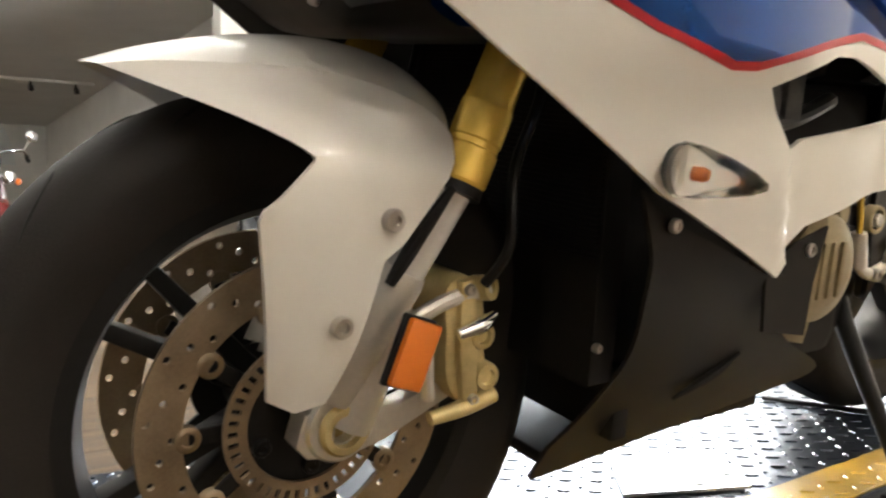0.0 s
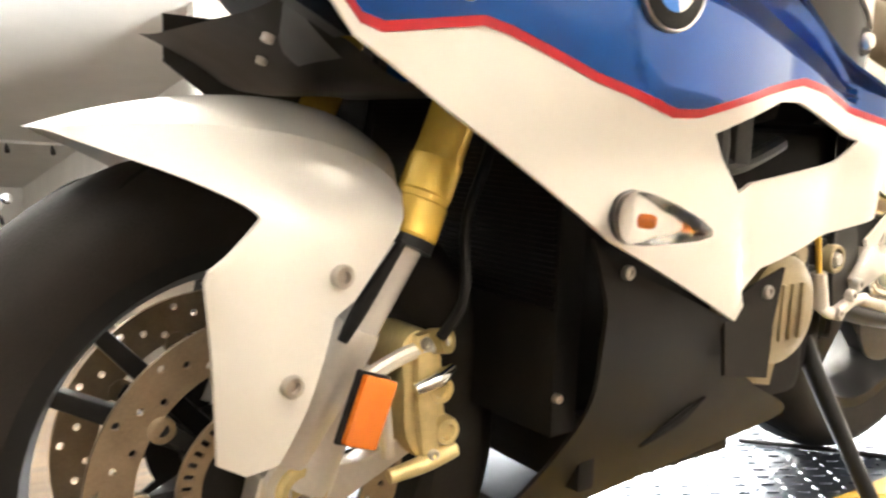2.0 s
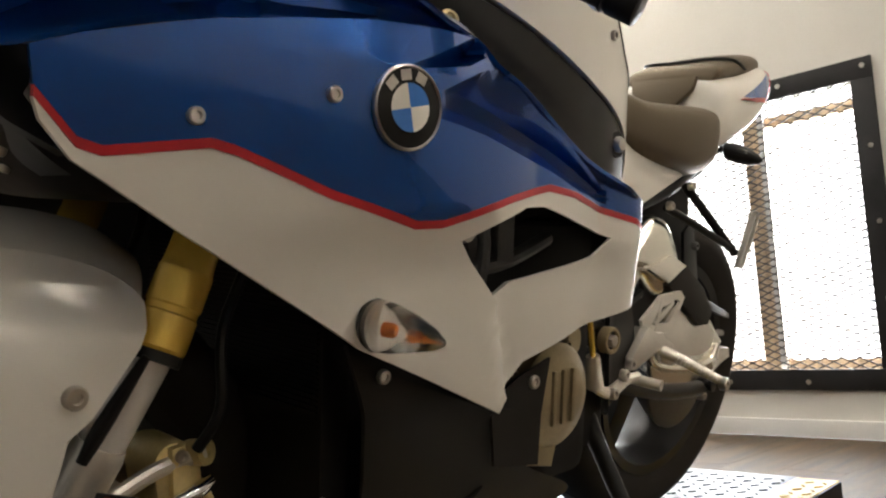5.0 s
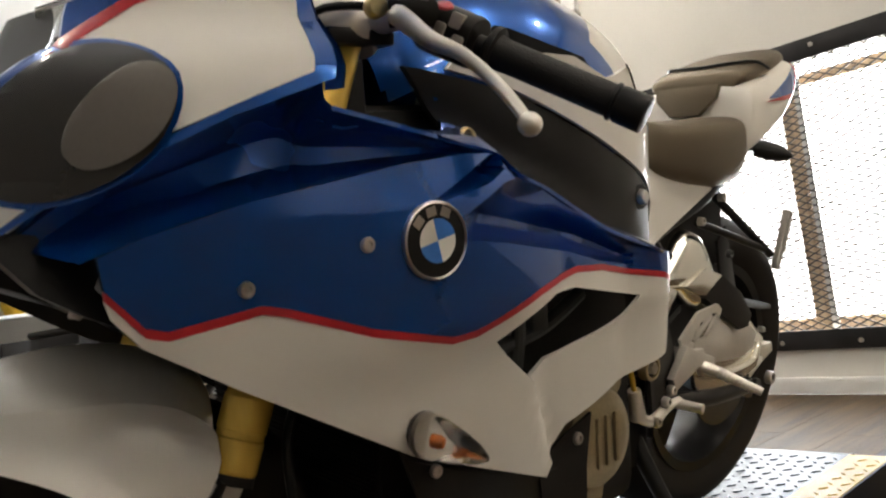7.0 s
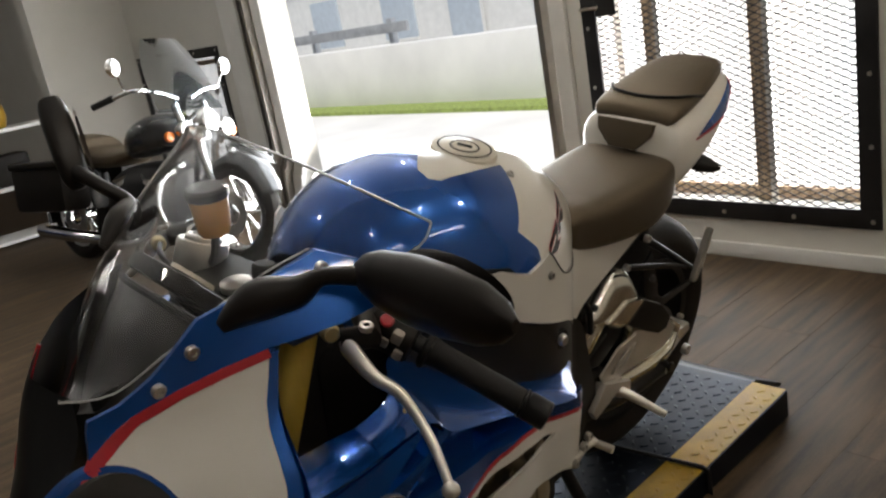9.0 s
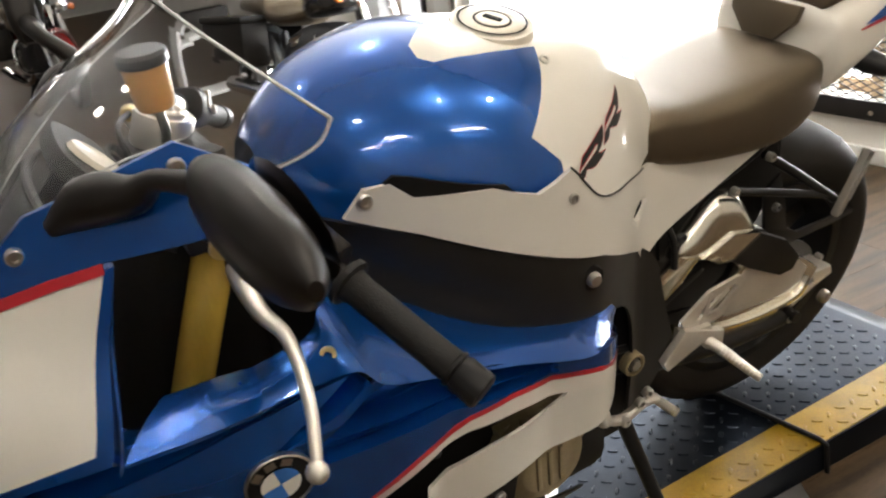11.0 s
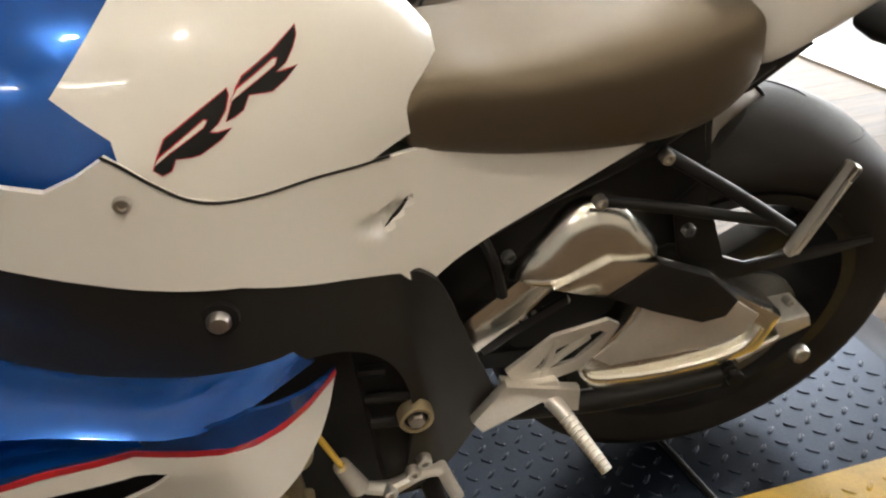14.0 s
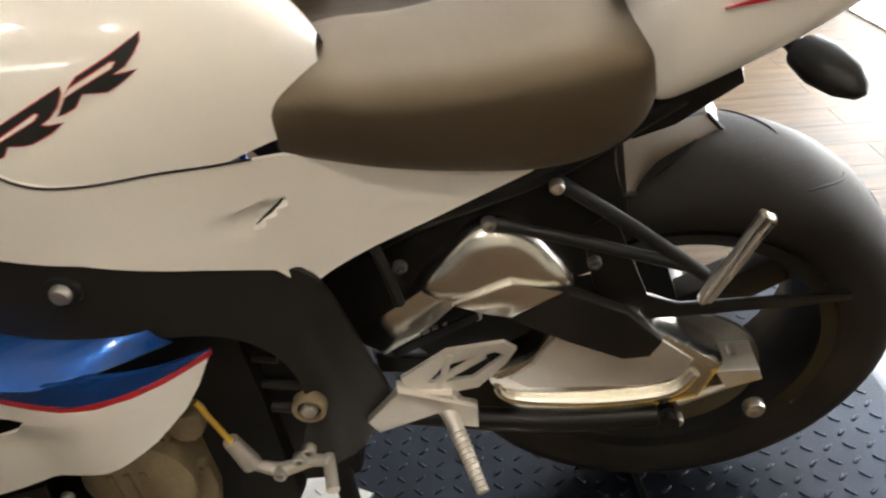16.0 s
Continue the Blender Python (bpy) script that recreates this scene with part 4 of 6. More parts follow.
part("vent_tube", tube([(0.455, -0.215, 0.66), (0.462, -0.222, 0.60), (0.455, -0.22, 0.54)], 0.009, 10), IRONGREY, bike)
part("vent_bracket", block(0.485, 0.515, -0.225, -0.205, 0.575, 0.64, 0.005), IRONGREY, bike)
part("vent_fitting", lathe([(0, 0.01), (0.012, 0.009), (0.014, 0), (0.014, -0.02), (0, -0.02)], (0.435, -0.215, 0.612), (0, -1, 0), 14), STEEL, bike)
# belly pan
BELLY = [(0.236, 0.512), (0.273, 0.486), (0.452, 0.416), (0.52, 0.40), (0.572, 0.322), (0.736, 0.242), (0.643, 0.215), (0.438, 0.186), (0.285, 0.165), (0.262, 0.172), (0.262, 0.215), (0.285, 0.262), (0.300, 0.331), (0.272, 0.412)]
both("belly_pan", BELLY, lambda x, z: -0.262 + max(0, 0.45 - z) ** 1.15 * 0.62, BLACK, 0.005, "matt black belly pan", starts=0.50, sharp=(0, 2, 9, 10))
part("belly_floor", block(0.29, 0.70, -0.10, 0.07, 0.170, 0.186, 0.004), BLACK, bike)
part("belly_slot", tube([(0.42, -0.175, 0.255), (0.47, -0.188, 0.282), (0.505, -0.195, 0.305)], [0.002, 0.006, 0.002], 8), DARKSHADE, bike)
bolt(bike, (0.276, -0.268, 0.480), (0, -1, 0), 0.007, STEEL, h=0.003)
bolt(bike, (0.262, -0.20, 0.345), (0, -1, 0), 0.005, STEEL)
bolt(bike, (0.556, -0.222, 0.408), (0, -1, 0), 0.008, STEEL)
for x, z in ((0.072, 0.700), (0.175, 0.725)):
    bolt(bike, (x, fb(x, z) - 0.001, z), (0, -1, 0), 0.0068, STEEL, h=0.003)
bolt(bike, (0.331, -0.285, 0.815), (-0.2, -0.8, 0.5), 0.009, CALIPER)

# round badge, quartered
bx, bz = 0.245, 0.721
by = fb(bx, bz)
n = Vector((-(fs(bx + 0.01, bz) - fs(bx - 0.01, bz)) / 0.02, 1, -(fs(bx, bz + 0.01) - fs(bx, bz - 0.01)) / 0.02)).normalized() * -1
badge = part("round_badge", lathe([(0, 0.004), (0.030, 0.004), (0.034, 0.003), (0.0355, 0), (0.0355, -0.004), (0, -0.004)], (bx, by, bz), n, 40), SATIN, bike, "round black badge with blue and white quarters")
part("badge_rim", lathe([(0.0335, 0.0035), (0.0345, 0.0048), (0.036, 0.0035), (0.036, -0.002), (0.0335, -0.002)], (bx, by, bz), n, 40, True), STEEL, badge)
u = Vector((0, 0, 1)).cross(n).normalized()
w = n.cross(u)
tilt = radians(12)
for k in range(4):
    bm = bmesh.new()
    c = Vector((bx, by, bz)) + n * 0.0052
    vs = [bm.verts.new(c)] + [bm.verts.new(c + 0.0205 * (u * math.cos(tilt + k * math.pi / 2 + j * math.pi / 20) + w * math.sin(tilt + k * math.pi / 2 + j * math.pi / 20))) for j in range(11)]
    for j in range(1, 11):
        bm.faces.new((vs[0], vs[j], vs[j + 1]))
    part("badge_quarter", bm, WHITE if k % 2 else material("badge_blue", (0.05, 0.20, 0.62), 0.3), badge)
for k in (-1, 0, 1):
    a = math.pi / 2 + tilt + k * 0.62
    c = Vector((bx, by, bz)) + n * 0.0048 + 0.0272 * (u * math.cos(a) + w * math.sin(a))
    rad_, tan_ = (u * math.cos(a) + w * math.sin(a)), (w * math.cos(a) - u * math.sin(a))
    bm = bmesh.new()
    bm.faces.new([bm.verts.new(c + rad_ * p * 0.0045 + tan_ * q * 0.0055) for p, q in ((-1, -1), (-1, 1), (1, 1), (1, -1))])
    part("badge_bar", bm, STEEL, badge)

# front indicator, standing out sideways
def oval(c, rx, rz, k=16):
    return [Vector(c) + Vector((rx * math.cos(2 * math.pi * i / k), 0, rz * math.sin(2 * math.pi * i / k))) for i in range(k)]


ind = part("indicator", loft([oval((0.238, y, z), a, b) for y, z, a, b in ((-0.290, 0.535, 0.016, 0.021), (-0.298, 0.535, 0.019, 0.024), (-0.318, 0.535, 0.018, 0.022), (-0.345, 0.534, 0.014, 0.016), (-0.368, 0.532, 0.008, 0.009), (-0.380, 0.531, 0.002, 0.003))]), MILKY, bike, "clear teardrop indicator lens with amber bulb")
part("bulb", lathe([(0, 0.008), (0.0032, 0.007), (0.0045, 0.002), (0.0045, -0.008), (0, -0.008)], (0.238, -0.322, 0.534), (0, -1, 0), 14), AMBER, ind)
part("indicator_reflector", loft([oval((0.240, y, 0.534), a, b) for y, a, b in ((-0.293, 0.010, 0.014), (-0.299, 0.012, 0.015), (-0.302, 0.008, 0.010))]), ALU, ind)
part("indicator_base", tube([(0.236, -0.262, 0.536), (0.237, -0.278, 0.536), (0.238, -0.292, 0.535)], [0.012, 0.010, 0.017], 14), SATIN, ind)

# nose
NOSE = [(-0.115, 0.795), (-0.056, 0.862), (-0.012, 0.905), (0.038, 0.937), (0.08, 0.956), (0.122, 0.970), (0.165, 0.980), (0.107, 0.866), (0.05, 0.842), (-0.03, 0.803), (-0.088, 0.757)]


def ellipse(cx, cz, a, b, turn, n_=32):
    c_, s_ = math.cos(radians(turn)), math.sin(radians(turn))
    return [(cx + a * math.cos(2 * math.pi * k / n_) * c_ - b * math.sin(2 * math.pi * k / n_) * s_, cz + a * math.cos(2 * math.pi * k / n_) * s_ + b * math.sin(2 * math.pi * k / n_) * c_) for k in range(n_)]


part("nose_side", panel(NOSE, fn, 0.005, 0.02, sharp=(0, 6, 7, 10)), WHITE, bike, "glossy white nose panel")
part("nose_stripe", panel([(-0.118, 0.797), (-0.059, 0.865), (-0.015, 0.909), (0.036, 0.942), (0.079, 0.961), (0.121, 0.975), (0.166, 0.986), (0.165, 0.978), (0.122, 0.967), (0.08, 0.953), (0.038, 0.934), (-0.012, 0.902), (-0.056, 0.859), (-0.112, 0.793)], off(fn, -0.002), 0.005), RED, bike, "thin red pinstripe")
part("nose_band", panel([(-0.015, 0.909), (0.036, 0.942), (0.079, 0.961), (0.121, 0.975), (0.166, 0.986), (0.24, 0.995), (0.31, 1.01), (0.305, 1.04), (0.252, 1.066), (0.213, 1.054), (0.121, 1.022), (0.064, 0.975), (0.030, 0.953), (0.0, 0.94)], off(fn, -0.001), 0.005, 0.02), BLUE, bike, "metallic blue nose band")
part("nose_edge", panel([(0.165, 0.980), (0.107, 0.866), (0.05, 0.842), (-0.03, 0.803), (-0.088, 0.757), (-0.091, 0.751), (-0.03, 0.796), (0.052, 0.836), (0.117, 0.860), (0.174, 0.983)], off(fn, -0.001), 0.010, 0.02), BLUE, bike, "blue rolled rim of the nose")
hl = part("headlight", panel(ellipse(-0.031, 0.841, 0.077, 0.046, 47), off(fn, -0.002), 0.012, 0.02), BLUE, bike, "smoked headlight with blue rim")
part("lens", panel(ellipse(-0.031, 0.841, 0.0725, 0.0415, 47), lambda x, z: fn(x, z) - 0.004 - 0.006 * max(0, 1 - ((x + 0.031) / 0.07) ** 2 - ((z - 0.841) / 0.07) ** 2), 0.004, 0.012), HEAD, hl)
part("projector", panel(ellipse(-0.009, 0.842, 0.047, 0.021, 52), lambda x, z: fn(x, z) - 0.0115 - 0.004 * max(0, 1 - ((x + 0.009) / 0.045) ** 2 - ((z - 0.842) / 0.045) ** 2), 0.003, 0.008), PROJECTOR, hl)
# black centre of the nose, rounding back to the right-hand side
rows = []
for z, xl, yl, xc, xr in ((0.655, 0.02, -0.185, 0.060, 0.10), (0.672, -0.008, -0.195, 0.035, 0.075), (0.70, -0.038, -0.20, 0.002, 0.042), (0.74, -0.062, -0.185, -0.036, 0.0), (0.775, -0.088, -0.150, -0.062, -0.028), (0.80, -0.108, -0.124, -0.067, -0.030), (0.84, -0.078, -0.138, -0.050, -0.013), (0.868, -0.054, -0.148, -0.040, 0.001), (0.90, -0.024, -0.155, -0.028, 0.016), (0.925, -0.008, -0.140, -0.016, 0.030), (0.945, 0.0, -0.118, -0.004, 0.042)):
    rows.append(spline([(xl + 0.004, yl, z), (xl * 0.5 + xc * 0.5 - 0.004, yl * 0.55, z), (xc, -0.02, z), (xr, 0.05, z), (xr + 0.055, 0.11, z), (xr + 0.16, 0.17, z)], 4))
rows = [[r[k] for r in rows] for k in range(len(rows[0]))]
rows = [spline(r, 3) for r in rows]
part("nose_center", loft(rows, False, False), SATIN, bike, "satin black nose centre")
part("nose_rim", tube([p + Vector((-0.001, 0, 0)) for p in rows[11][15:]], 0.0028, 8, False), RED, bike)

# windscreen: left edge along the blue band, right edge further back, a low dome between them
EDGE = spline([(-0.006, -0.109, 0.942), (0.035, -0.165, 0.957), (0.105, -0.205, 1.002), (0.22, -0.245, 1.032), (0.30, -0.288, 1.030), (0.352, -0.313, 1.047), (0.372, -0.314, 1.069)], 4)
FAR = spline([(0.032, 0.02, 0.881), (0.080, 0.07, 0.924), (0.150, 0.115, 0.974), (0.225, 0.155, 1.018), (0.300, 0.200, 1.047), (0.345, 0.225, 1.060), (0.390, 0.25, 1.070)], 4)


def dome_point(i, f, sink=0.0, back=0.0):
    s = i / (len(EDGE) - 1)
    l, r = EDGE[i], FAR[i]
    m_ = (l + r) / 2 + Vector((-0.02 * math.sin(math.pi * s) - 0.175 * s ** 1.6, 0, 0.155 * s ** 0.9))
    return l * (1 - f) ** 2 + m_ * 2 * f * (1 - f) + r * f * f + Vector((back, 0, -sink))


rows = [[dome_point(i, k / 18) for k in range(19)] for i in range(len(EDGE))]
bm = loft(rows, False, False)
ret = bmesh.ops.extrude_face_region(bm, geom=bm.faces[:])["geom"]
for v in ret:
    if isinstance(v, bmesh.types.BMVert):
        v.co += Vector((-0.0012, 0, 0.0025))
screen = part("windscreen", bm, SCREEN, bike, "clear plastic windscreen with polished bright edges")
screen.visible_shadow = False
part("screen_rim", tube([r[0] for r in rows], 0.0014, 8, False), FROST, screen)
part("screen_rim", tube(rows[-1], 0.0017, 8, False), FROST, screen)
part("screen_rim", tube([r[-1] for r in rows], 0.0010, 8, False), FROST, screen)
part("screen_rim", tube(rows[0], 0.0014, 8, False), FROST, screen)
part("inner_cowl", loft([[dome_point(i, k / 12, 0.022 + 0.02 * (k / 12), 0.012) for k in range(13)] for i in range(0, 10)], False, False), BROWNBLACK, bike, "black inner cowl behind the screen")
part("cowl_lip", tube([dome_point(9, k / 12, 0.020 + 0.02 * (k / 12), 0.012) for k in range(13)], 0.005, 8, False), BLACK, bike)
dash = part("instrument_panel", moved(prism([(-0.085, -0.03), (-0.07, 0.032), (0.04, 0.036), (0.07, 0.01), (0.06, -0.034)], -0.012, 0.012, 0.006, sharp=()), Matrix.Translation((0.185, -0.02, 0.982)) @ Matrix.Rotation(radians(90), 4, "Z") @ Matrix.Rotation(radians(-38), 4, "X")), BLACK, bike, "black instrument panel")
part("tachometer", lathe([(0, 0.004), (0.026, 0.004), (0.029, 0.006), (0.031, 0), (0, 0)], (0.197, -0.055, 0.990), (0.75, 0, 0.6), 24), CREAM, dash)
part("cowl_brace", tube([(0.05, -0.15, 0.93), (0.13, -0.165, 0.965), (0.205, -0.20, 1.00), (0.265, -0.222, 1.035)], 0.004, 8), BLACK, bike)
part("cowl_brace", tube([(0.265, -0.222, 1.052), (0.20, -0.228, 1.050), (0.13, -0.205, 1.018)], 0.0010, 8), FROST, bike)
for x, z in ((0.104, 0.994), (0.064, 0.963), (0.247, 1.049)):
    bolt(bike, (x, fn(x, z) - 0.003, z), (0, -1, 0), 0.008, STEEL)


# mirrors
def mirror(side, base, head, tip, foot=1.0, ends=((-0.14, 0.25), (-0.05, 0.62), (0.08, 0.85), (0.3, 1.0), (0.55, 1.0), (0.78, 0.85), (0.92, 0.58), (1.0, 0.2)), corner=1.0):
    b, h, t = Vector(base), Vector(head), Vector(tip)
    mid = b.lerp(h, 0.5) + Vector((0, 0, 0.008))
    stem = part("mirror", tube([b + Vector((-0.055, -0.03 * side, -0.030)), b + Vector((-0.02, -0.012 * side, -0.008)), b + Vector((0.012, 0.02 * side, 0.0)), mid, h], [0.009 * foot, 0.023 * foot, 0.017 * foot, 0.0095, 0.012], 14), BROWNBLACK, bike, "black rear-view mirror on a stalk")
    ax = (t - h).normalized()
    rings_ = []
    L = (t - h).length
    for f, s in ends:
        c = h + ax * (L * f)
        rings_.append([c + Vector((0.027 * s * math.copysign(abs(math.cos(2 * math.pi * k / 18)) ** corner, math.cos(2 * math.pi * k / 18)), 0, 0.039 * s * math.copysign(abs(math.sin(2 * math.pi * k / 18)) ** corner, math.sin(2 * math.pi * k / 18)))) for k in range(18)])
    part("mirror_shell", loft(rings_), BROWNBLACK, stem)
    cm = h + ax * (L * 0.45) + Vector((0.0275, 0, 0))
    bm_ = bmesh.new()
    vs_ = [bm_.verts.new(cm + ax * (0.42 * L * math.cos(2 * math.pi * k / 24)) + Vector((0, 0, 0.037 * math.sin(2 * math.pi * k / 24)))) for k in range(24)]
    bm_.faces.new(vs_)
    part("mirror_glass", bm_, MIRROR, stem)
    return stem


mirror(-1, (0.195, -0.255, 1.040), (0.258, -0.345, 1.058), (0.270, -0.525, 1.058))
mirror(1, (0.215, 0.14, 1.032), (0.190, 0.222, 1.078), (0.204, 0.286, 1.150), 0.7, ((-0.16, 0.30), (-0.06, 0.58), (0.08, 0.74), (0.4, 0.82), (0.85, 0.80), (0.96, 0.72), (1.0, 0.5)), 0.6)

# handlebars
for s, y0 in ((-1, LY), (1, RY)):
    inner, outer = Vector((0.310, y0 + s * 0.030, 0.962)), Vector((0.425, (-0.432 if s < 0 else 0.387), 0.822))
    bar = part("handlebar", tube([inner, outer], 0.011, 14, False), SATIN, bike, "black clip-on handlebar")
    ax = outer - inner
    part("grip", tube([inner + ax * f for f in (0.47, 0.49, 0.52, 0.88, 0.885)], [0.020, 0.0175, 0.0165, 0.0165, 0.015], 18, False), GRIP, bar, "black rubber grip")
    part("grip_flange", tube([inner + ax * f for f in (0.445, 0.455, 0.475, 0.48)], [0.020, 0.025, 0.025, 0.019], 18, False), GRIP, bar)
    part("bar_end", tube([inner + ax * f for f in (0.885, 0.895, 0.90, 0.91, 0.995, 1.0)], [0.019, 0.019, 0.0165, 0.0185, 0.0185, 0.016], 18, False), SATIN, bar)
    turned_to = Matrix.Translation(inner + ax * 0.31) @ ax.to_track_quat("Y", "Z").to_matrix().to_4x4()
    box = part("switch_box", moved(prism([(-0.024, -0.022), (-0.026, 0.012), (-0.012, 0.026), (0.016, 0.024), (0.030, 0.012), (0.028, -0.014), (0.010, -0.026)], -0.030, 0.030, 0.006, sharp=()), turned_to), BLACK, bar, "black switch housing")
    part("switch_button", moved(lathe([(0, 0.005), (0.0075, 0.0045), (0.0088, 0.003), (0.0088, -0.004), (0, -0.004)], (0.018, -0.010, 0.021), (0.5, 0, 1), 16), turned_to), RED if s < 0 else BLACK, box)
    part("rocker_switch", moved(block(0.016, 0.032, 0.004, 0.018, 0.006, 0.022, 0.003), turned_to), GREYPLASTIC, box)
    part("rocker_switch", moved(block(0.018, 0.034, -0.008, 0.004, -0.006, 0.008, 0.003), turned_to), GREYPLASTIC, box)
    part("thumb_switch", moved(block(0.020, 0.036, 0.014, 0.026, -0.012, 0.002, 0.003), turned_to), GREYPLASTIC, box)
    part("flash_trigger", moved(block(-0.034, -0.020, -0.016, 0.016, -0.014, 0.002, 0.004), turned_to), BLACK, box)
    part("clamp", tube([at_fork(y0, 0.712), at_fork(y0, 0.715), at_fork(y0, 0.752), at_fork(y0, 0.755)], [0.036, 0.038, 0.038, 0.036], 28, False), ALU, bar, "aluminium fork clamp")
    part("clamp_arm", tube([at_fork(y0, 0.735), inner + ax * 0.12], [0.022, 0.015], 14, False), ALU, bar)
    k_ = 1 if s < 0 else -1
    piv, knee, mid, tip = [Vector((p[0], p[1] * k_ + (0 if s < 0 else -0.045), p[2])) for p in ((0.272, -0.267, 0.928), (0.287, -0.331, 0.886), (0.280, -0.382, 0.851), (0.262, -0.427, 0.818))]
    lev = part("lever", tube([piv + Vector((0.004, 0.014 * k_, 0.006)), piv, piv.lerp(knee, 0.5) + Vector((-0.004, 0, -0.003)), knee, mid, tip], [0.0095, 0.0110, 0.0088, 0.0070, 0.0060, 0.0054], 12), ALU, bar, "polished aluminium lever")
    part("lever_ball", lathe([(0.0105 * math.sin(math.pi * k / 8), -0.0105 * math.cos(math.pi * k / 8)) for k in range(9)], tip, (0, 1, 0), 14), ALU, lev)
    perch = part("lever_perch", tube([piv + Vector((0.0, 0.02 * k_, 0.008)), Vector((0.299, piv.y, 0.936)), inner + ax * 0.17], [0.014, 0.017, 0.018], 14, False), BLACK, bar)
    bolt(perch, Vector((0.297, piv.y, 0.950)), (0.1, -0.2 * k_, 1), 0.009, STEEL)
    part("adjuster_wheel", lathe([(0, 0.009), (0.009, 0.009), (0.011, 0.006), (0.011, -0.006), (0.009, -0.009), (0, -0.009)], piv + Vector((-0.004, 0.034 * k_, 0.016)), (0.3, 1, 0), 16), CALIPER, perch)
    part("lever_cable", tube([piv + Vector((-0.004, 0.04 * k_, 0.018)), piv + Vector((-0.03, 0.10 * k_, 0.02)), piv + Vector((-0.02, 0.17 * k_, -0.02)), piv + Vector((0.04, 0.18 * k_, -0.09))], 0.0045, 8), SATIN, perch)
yk = prism([(0.245, -0.185), (0.325, -0.19), (0.335, -0.06), (0.32, 0.0), (0.335, 0.03), (0.325, 0.145), (0.245, 0.14), (0.24, 0.04), (0.255, -0.02), (0.24, -0.08)], 0.915, 0.933, 0.004)
for v in yk.verts:
    v.co = Vector((v.co.x, v.co.z, v.co.y))
part("top_yoke", yk, SATIN, bike, "black machined top yoke")
for y in (LY, RY):
    p = at_fork(y, 0.756)
    part("fork_cap", lathe([(0.027, -0.01), (0.027, 0.004), (0.024, 0.007), (0.018, 0.007), (0.017, 0.002), (0.010, 0.002), (0.009, 0.014), (0, 0.014)], p, FA, 28), ALU, bike, "silver fork cap")
part("steering_nut", lathe([(0.022, 0), (0.022, 0.01), (0.012, 0.014), (0, 0.014)], (0.272, -0.022, 0.933), (0, 0, 1), 24), STEEL, bike)
res = part("fluid_reservoir", lathe([(0, -0.034), (0.020, -0.034), (0.023, -0.026), (0.0265, 0.018), (0, 0.018)], (0.285, 0.032, 1.030), (0, 0, 1), 24), FLUID, bike, "amber brake fluid reservoir with dark cap")
part("reservoir_cap", lathe([(0.027, 0.018), (0.0295, 0.02), (0.0295, 0.030), (0.026, 0.034), (0, 0.034)], (0.285, 0.032, 1.030), (0, 0, 1), 24), BROWNBLACK, res)
part("reservoir_stay", tube([(0.285, 0.032, 1.0), (0.290, 0.06, 0.95), (0.28, 0.09, 0.92)], 0.006, 8), STEEL, res)
part("master_cylinder", tube([(0.27, 0.09, 0.935), (0.30, 0.12, 0.945), (0.32, 0.17, 0.95)], [0.014, 0.016, 0.012], 14), ALU, bike)
for k in range(5):
    part("cable", tube([(0.24 + 0.01 * k, -0.13 + 0.02 * k, 0.90), (0.17 + 0.012 * k, -0.11 + 0.03 * k, 0.955), (0.19 + 0.01 * k, 0.0 + 0.02 * k, 0.945), (0.26, 0.06 + 0.01 * k, 0.87)], 0.0045, 8), SATIN, bike)
part("ignition_lock", lathe([(0, 0.012), (0.014, 0.012), (0.018, 0.008), (0.018, -0.02), (0, -0.02)], (0.318, -0.022, 0.94), (0.2, 0, 1), 20), BLACK, bike)

# tank
YC = -0.03
TANK = [(0.36, 0.950, 0.10), (0.39, 0.985, 0.135), (0.45, 1.023, 0.170), (0.55, 1.040, 0.205), (0.65, 1.024, 0.213), (0.75, 0.996, 0.182), (0.82, 0.966, 0.142), (0.88, 0.922, 0.096), (0.92, 0.884, 0.066), (0.942, 0.852, 0.030)]
ZB = 0.785

FINE = [tuple(p) for p in spline(TANK, 5)]


def tank_at(x):
    for a, b in zip(FINE, FINE[1:]):
        if a[0] <= x <= b[0]:
            f = (x - a[0]) / (b[0] - a[0])
            return a[1] + (b[1] - a[1]) * f, a[2] + (b[2] - a[2]) * f
    return (FINE[0] if x < FINE[0][0] else FINE[-1])[1:]


def ft(x, z):
    """The tank's left flank."""
    zt, w = tank_at(x)
    q = min(1, max(0, (z - ZB) / (zt - ZB)))
    return YC - w * max(0.0, 1 - q ** 2.4) ** (1 / 2.2)


rings = []
for x, zt, w in spline(TANK, 5):
    ring_ = []
    for k in range(33):
        a = math.pi * k / 32
        c, s = math.cos(a), math.sin(a)
        ring_.append(Vector((x, YC - w * math.copysign(abs(c) ** (2 / 2.2), c), ZB + (zt - ZB) * s ** (2 / 2.4))))
    rings.append(ring_)


# cream patch round the filler cap, in plan
ISLAND = [(0.640, -0.010), (0.574, -0.075), (0.553, -0.097), (0.551, -0.119), (0.566, -0.131), (0.616, -0.130), (0.672, -0.124), (0.733, -0.111), (0.80, -0.03), (0.733, 0.051), (0.616, 0.070), (0.566, 0.071), (0.551, 0.059), (0.553, 0.037), (0.574, 0.015)]


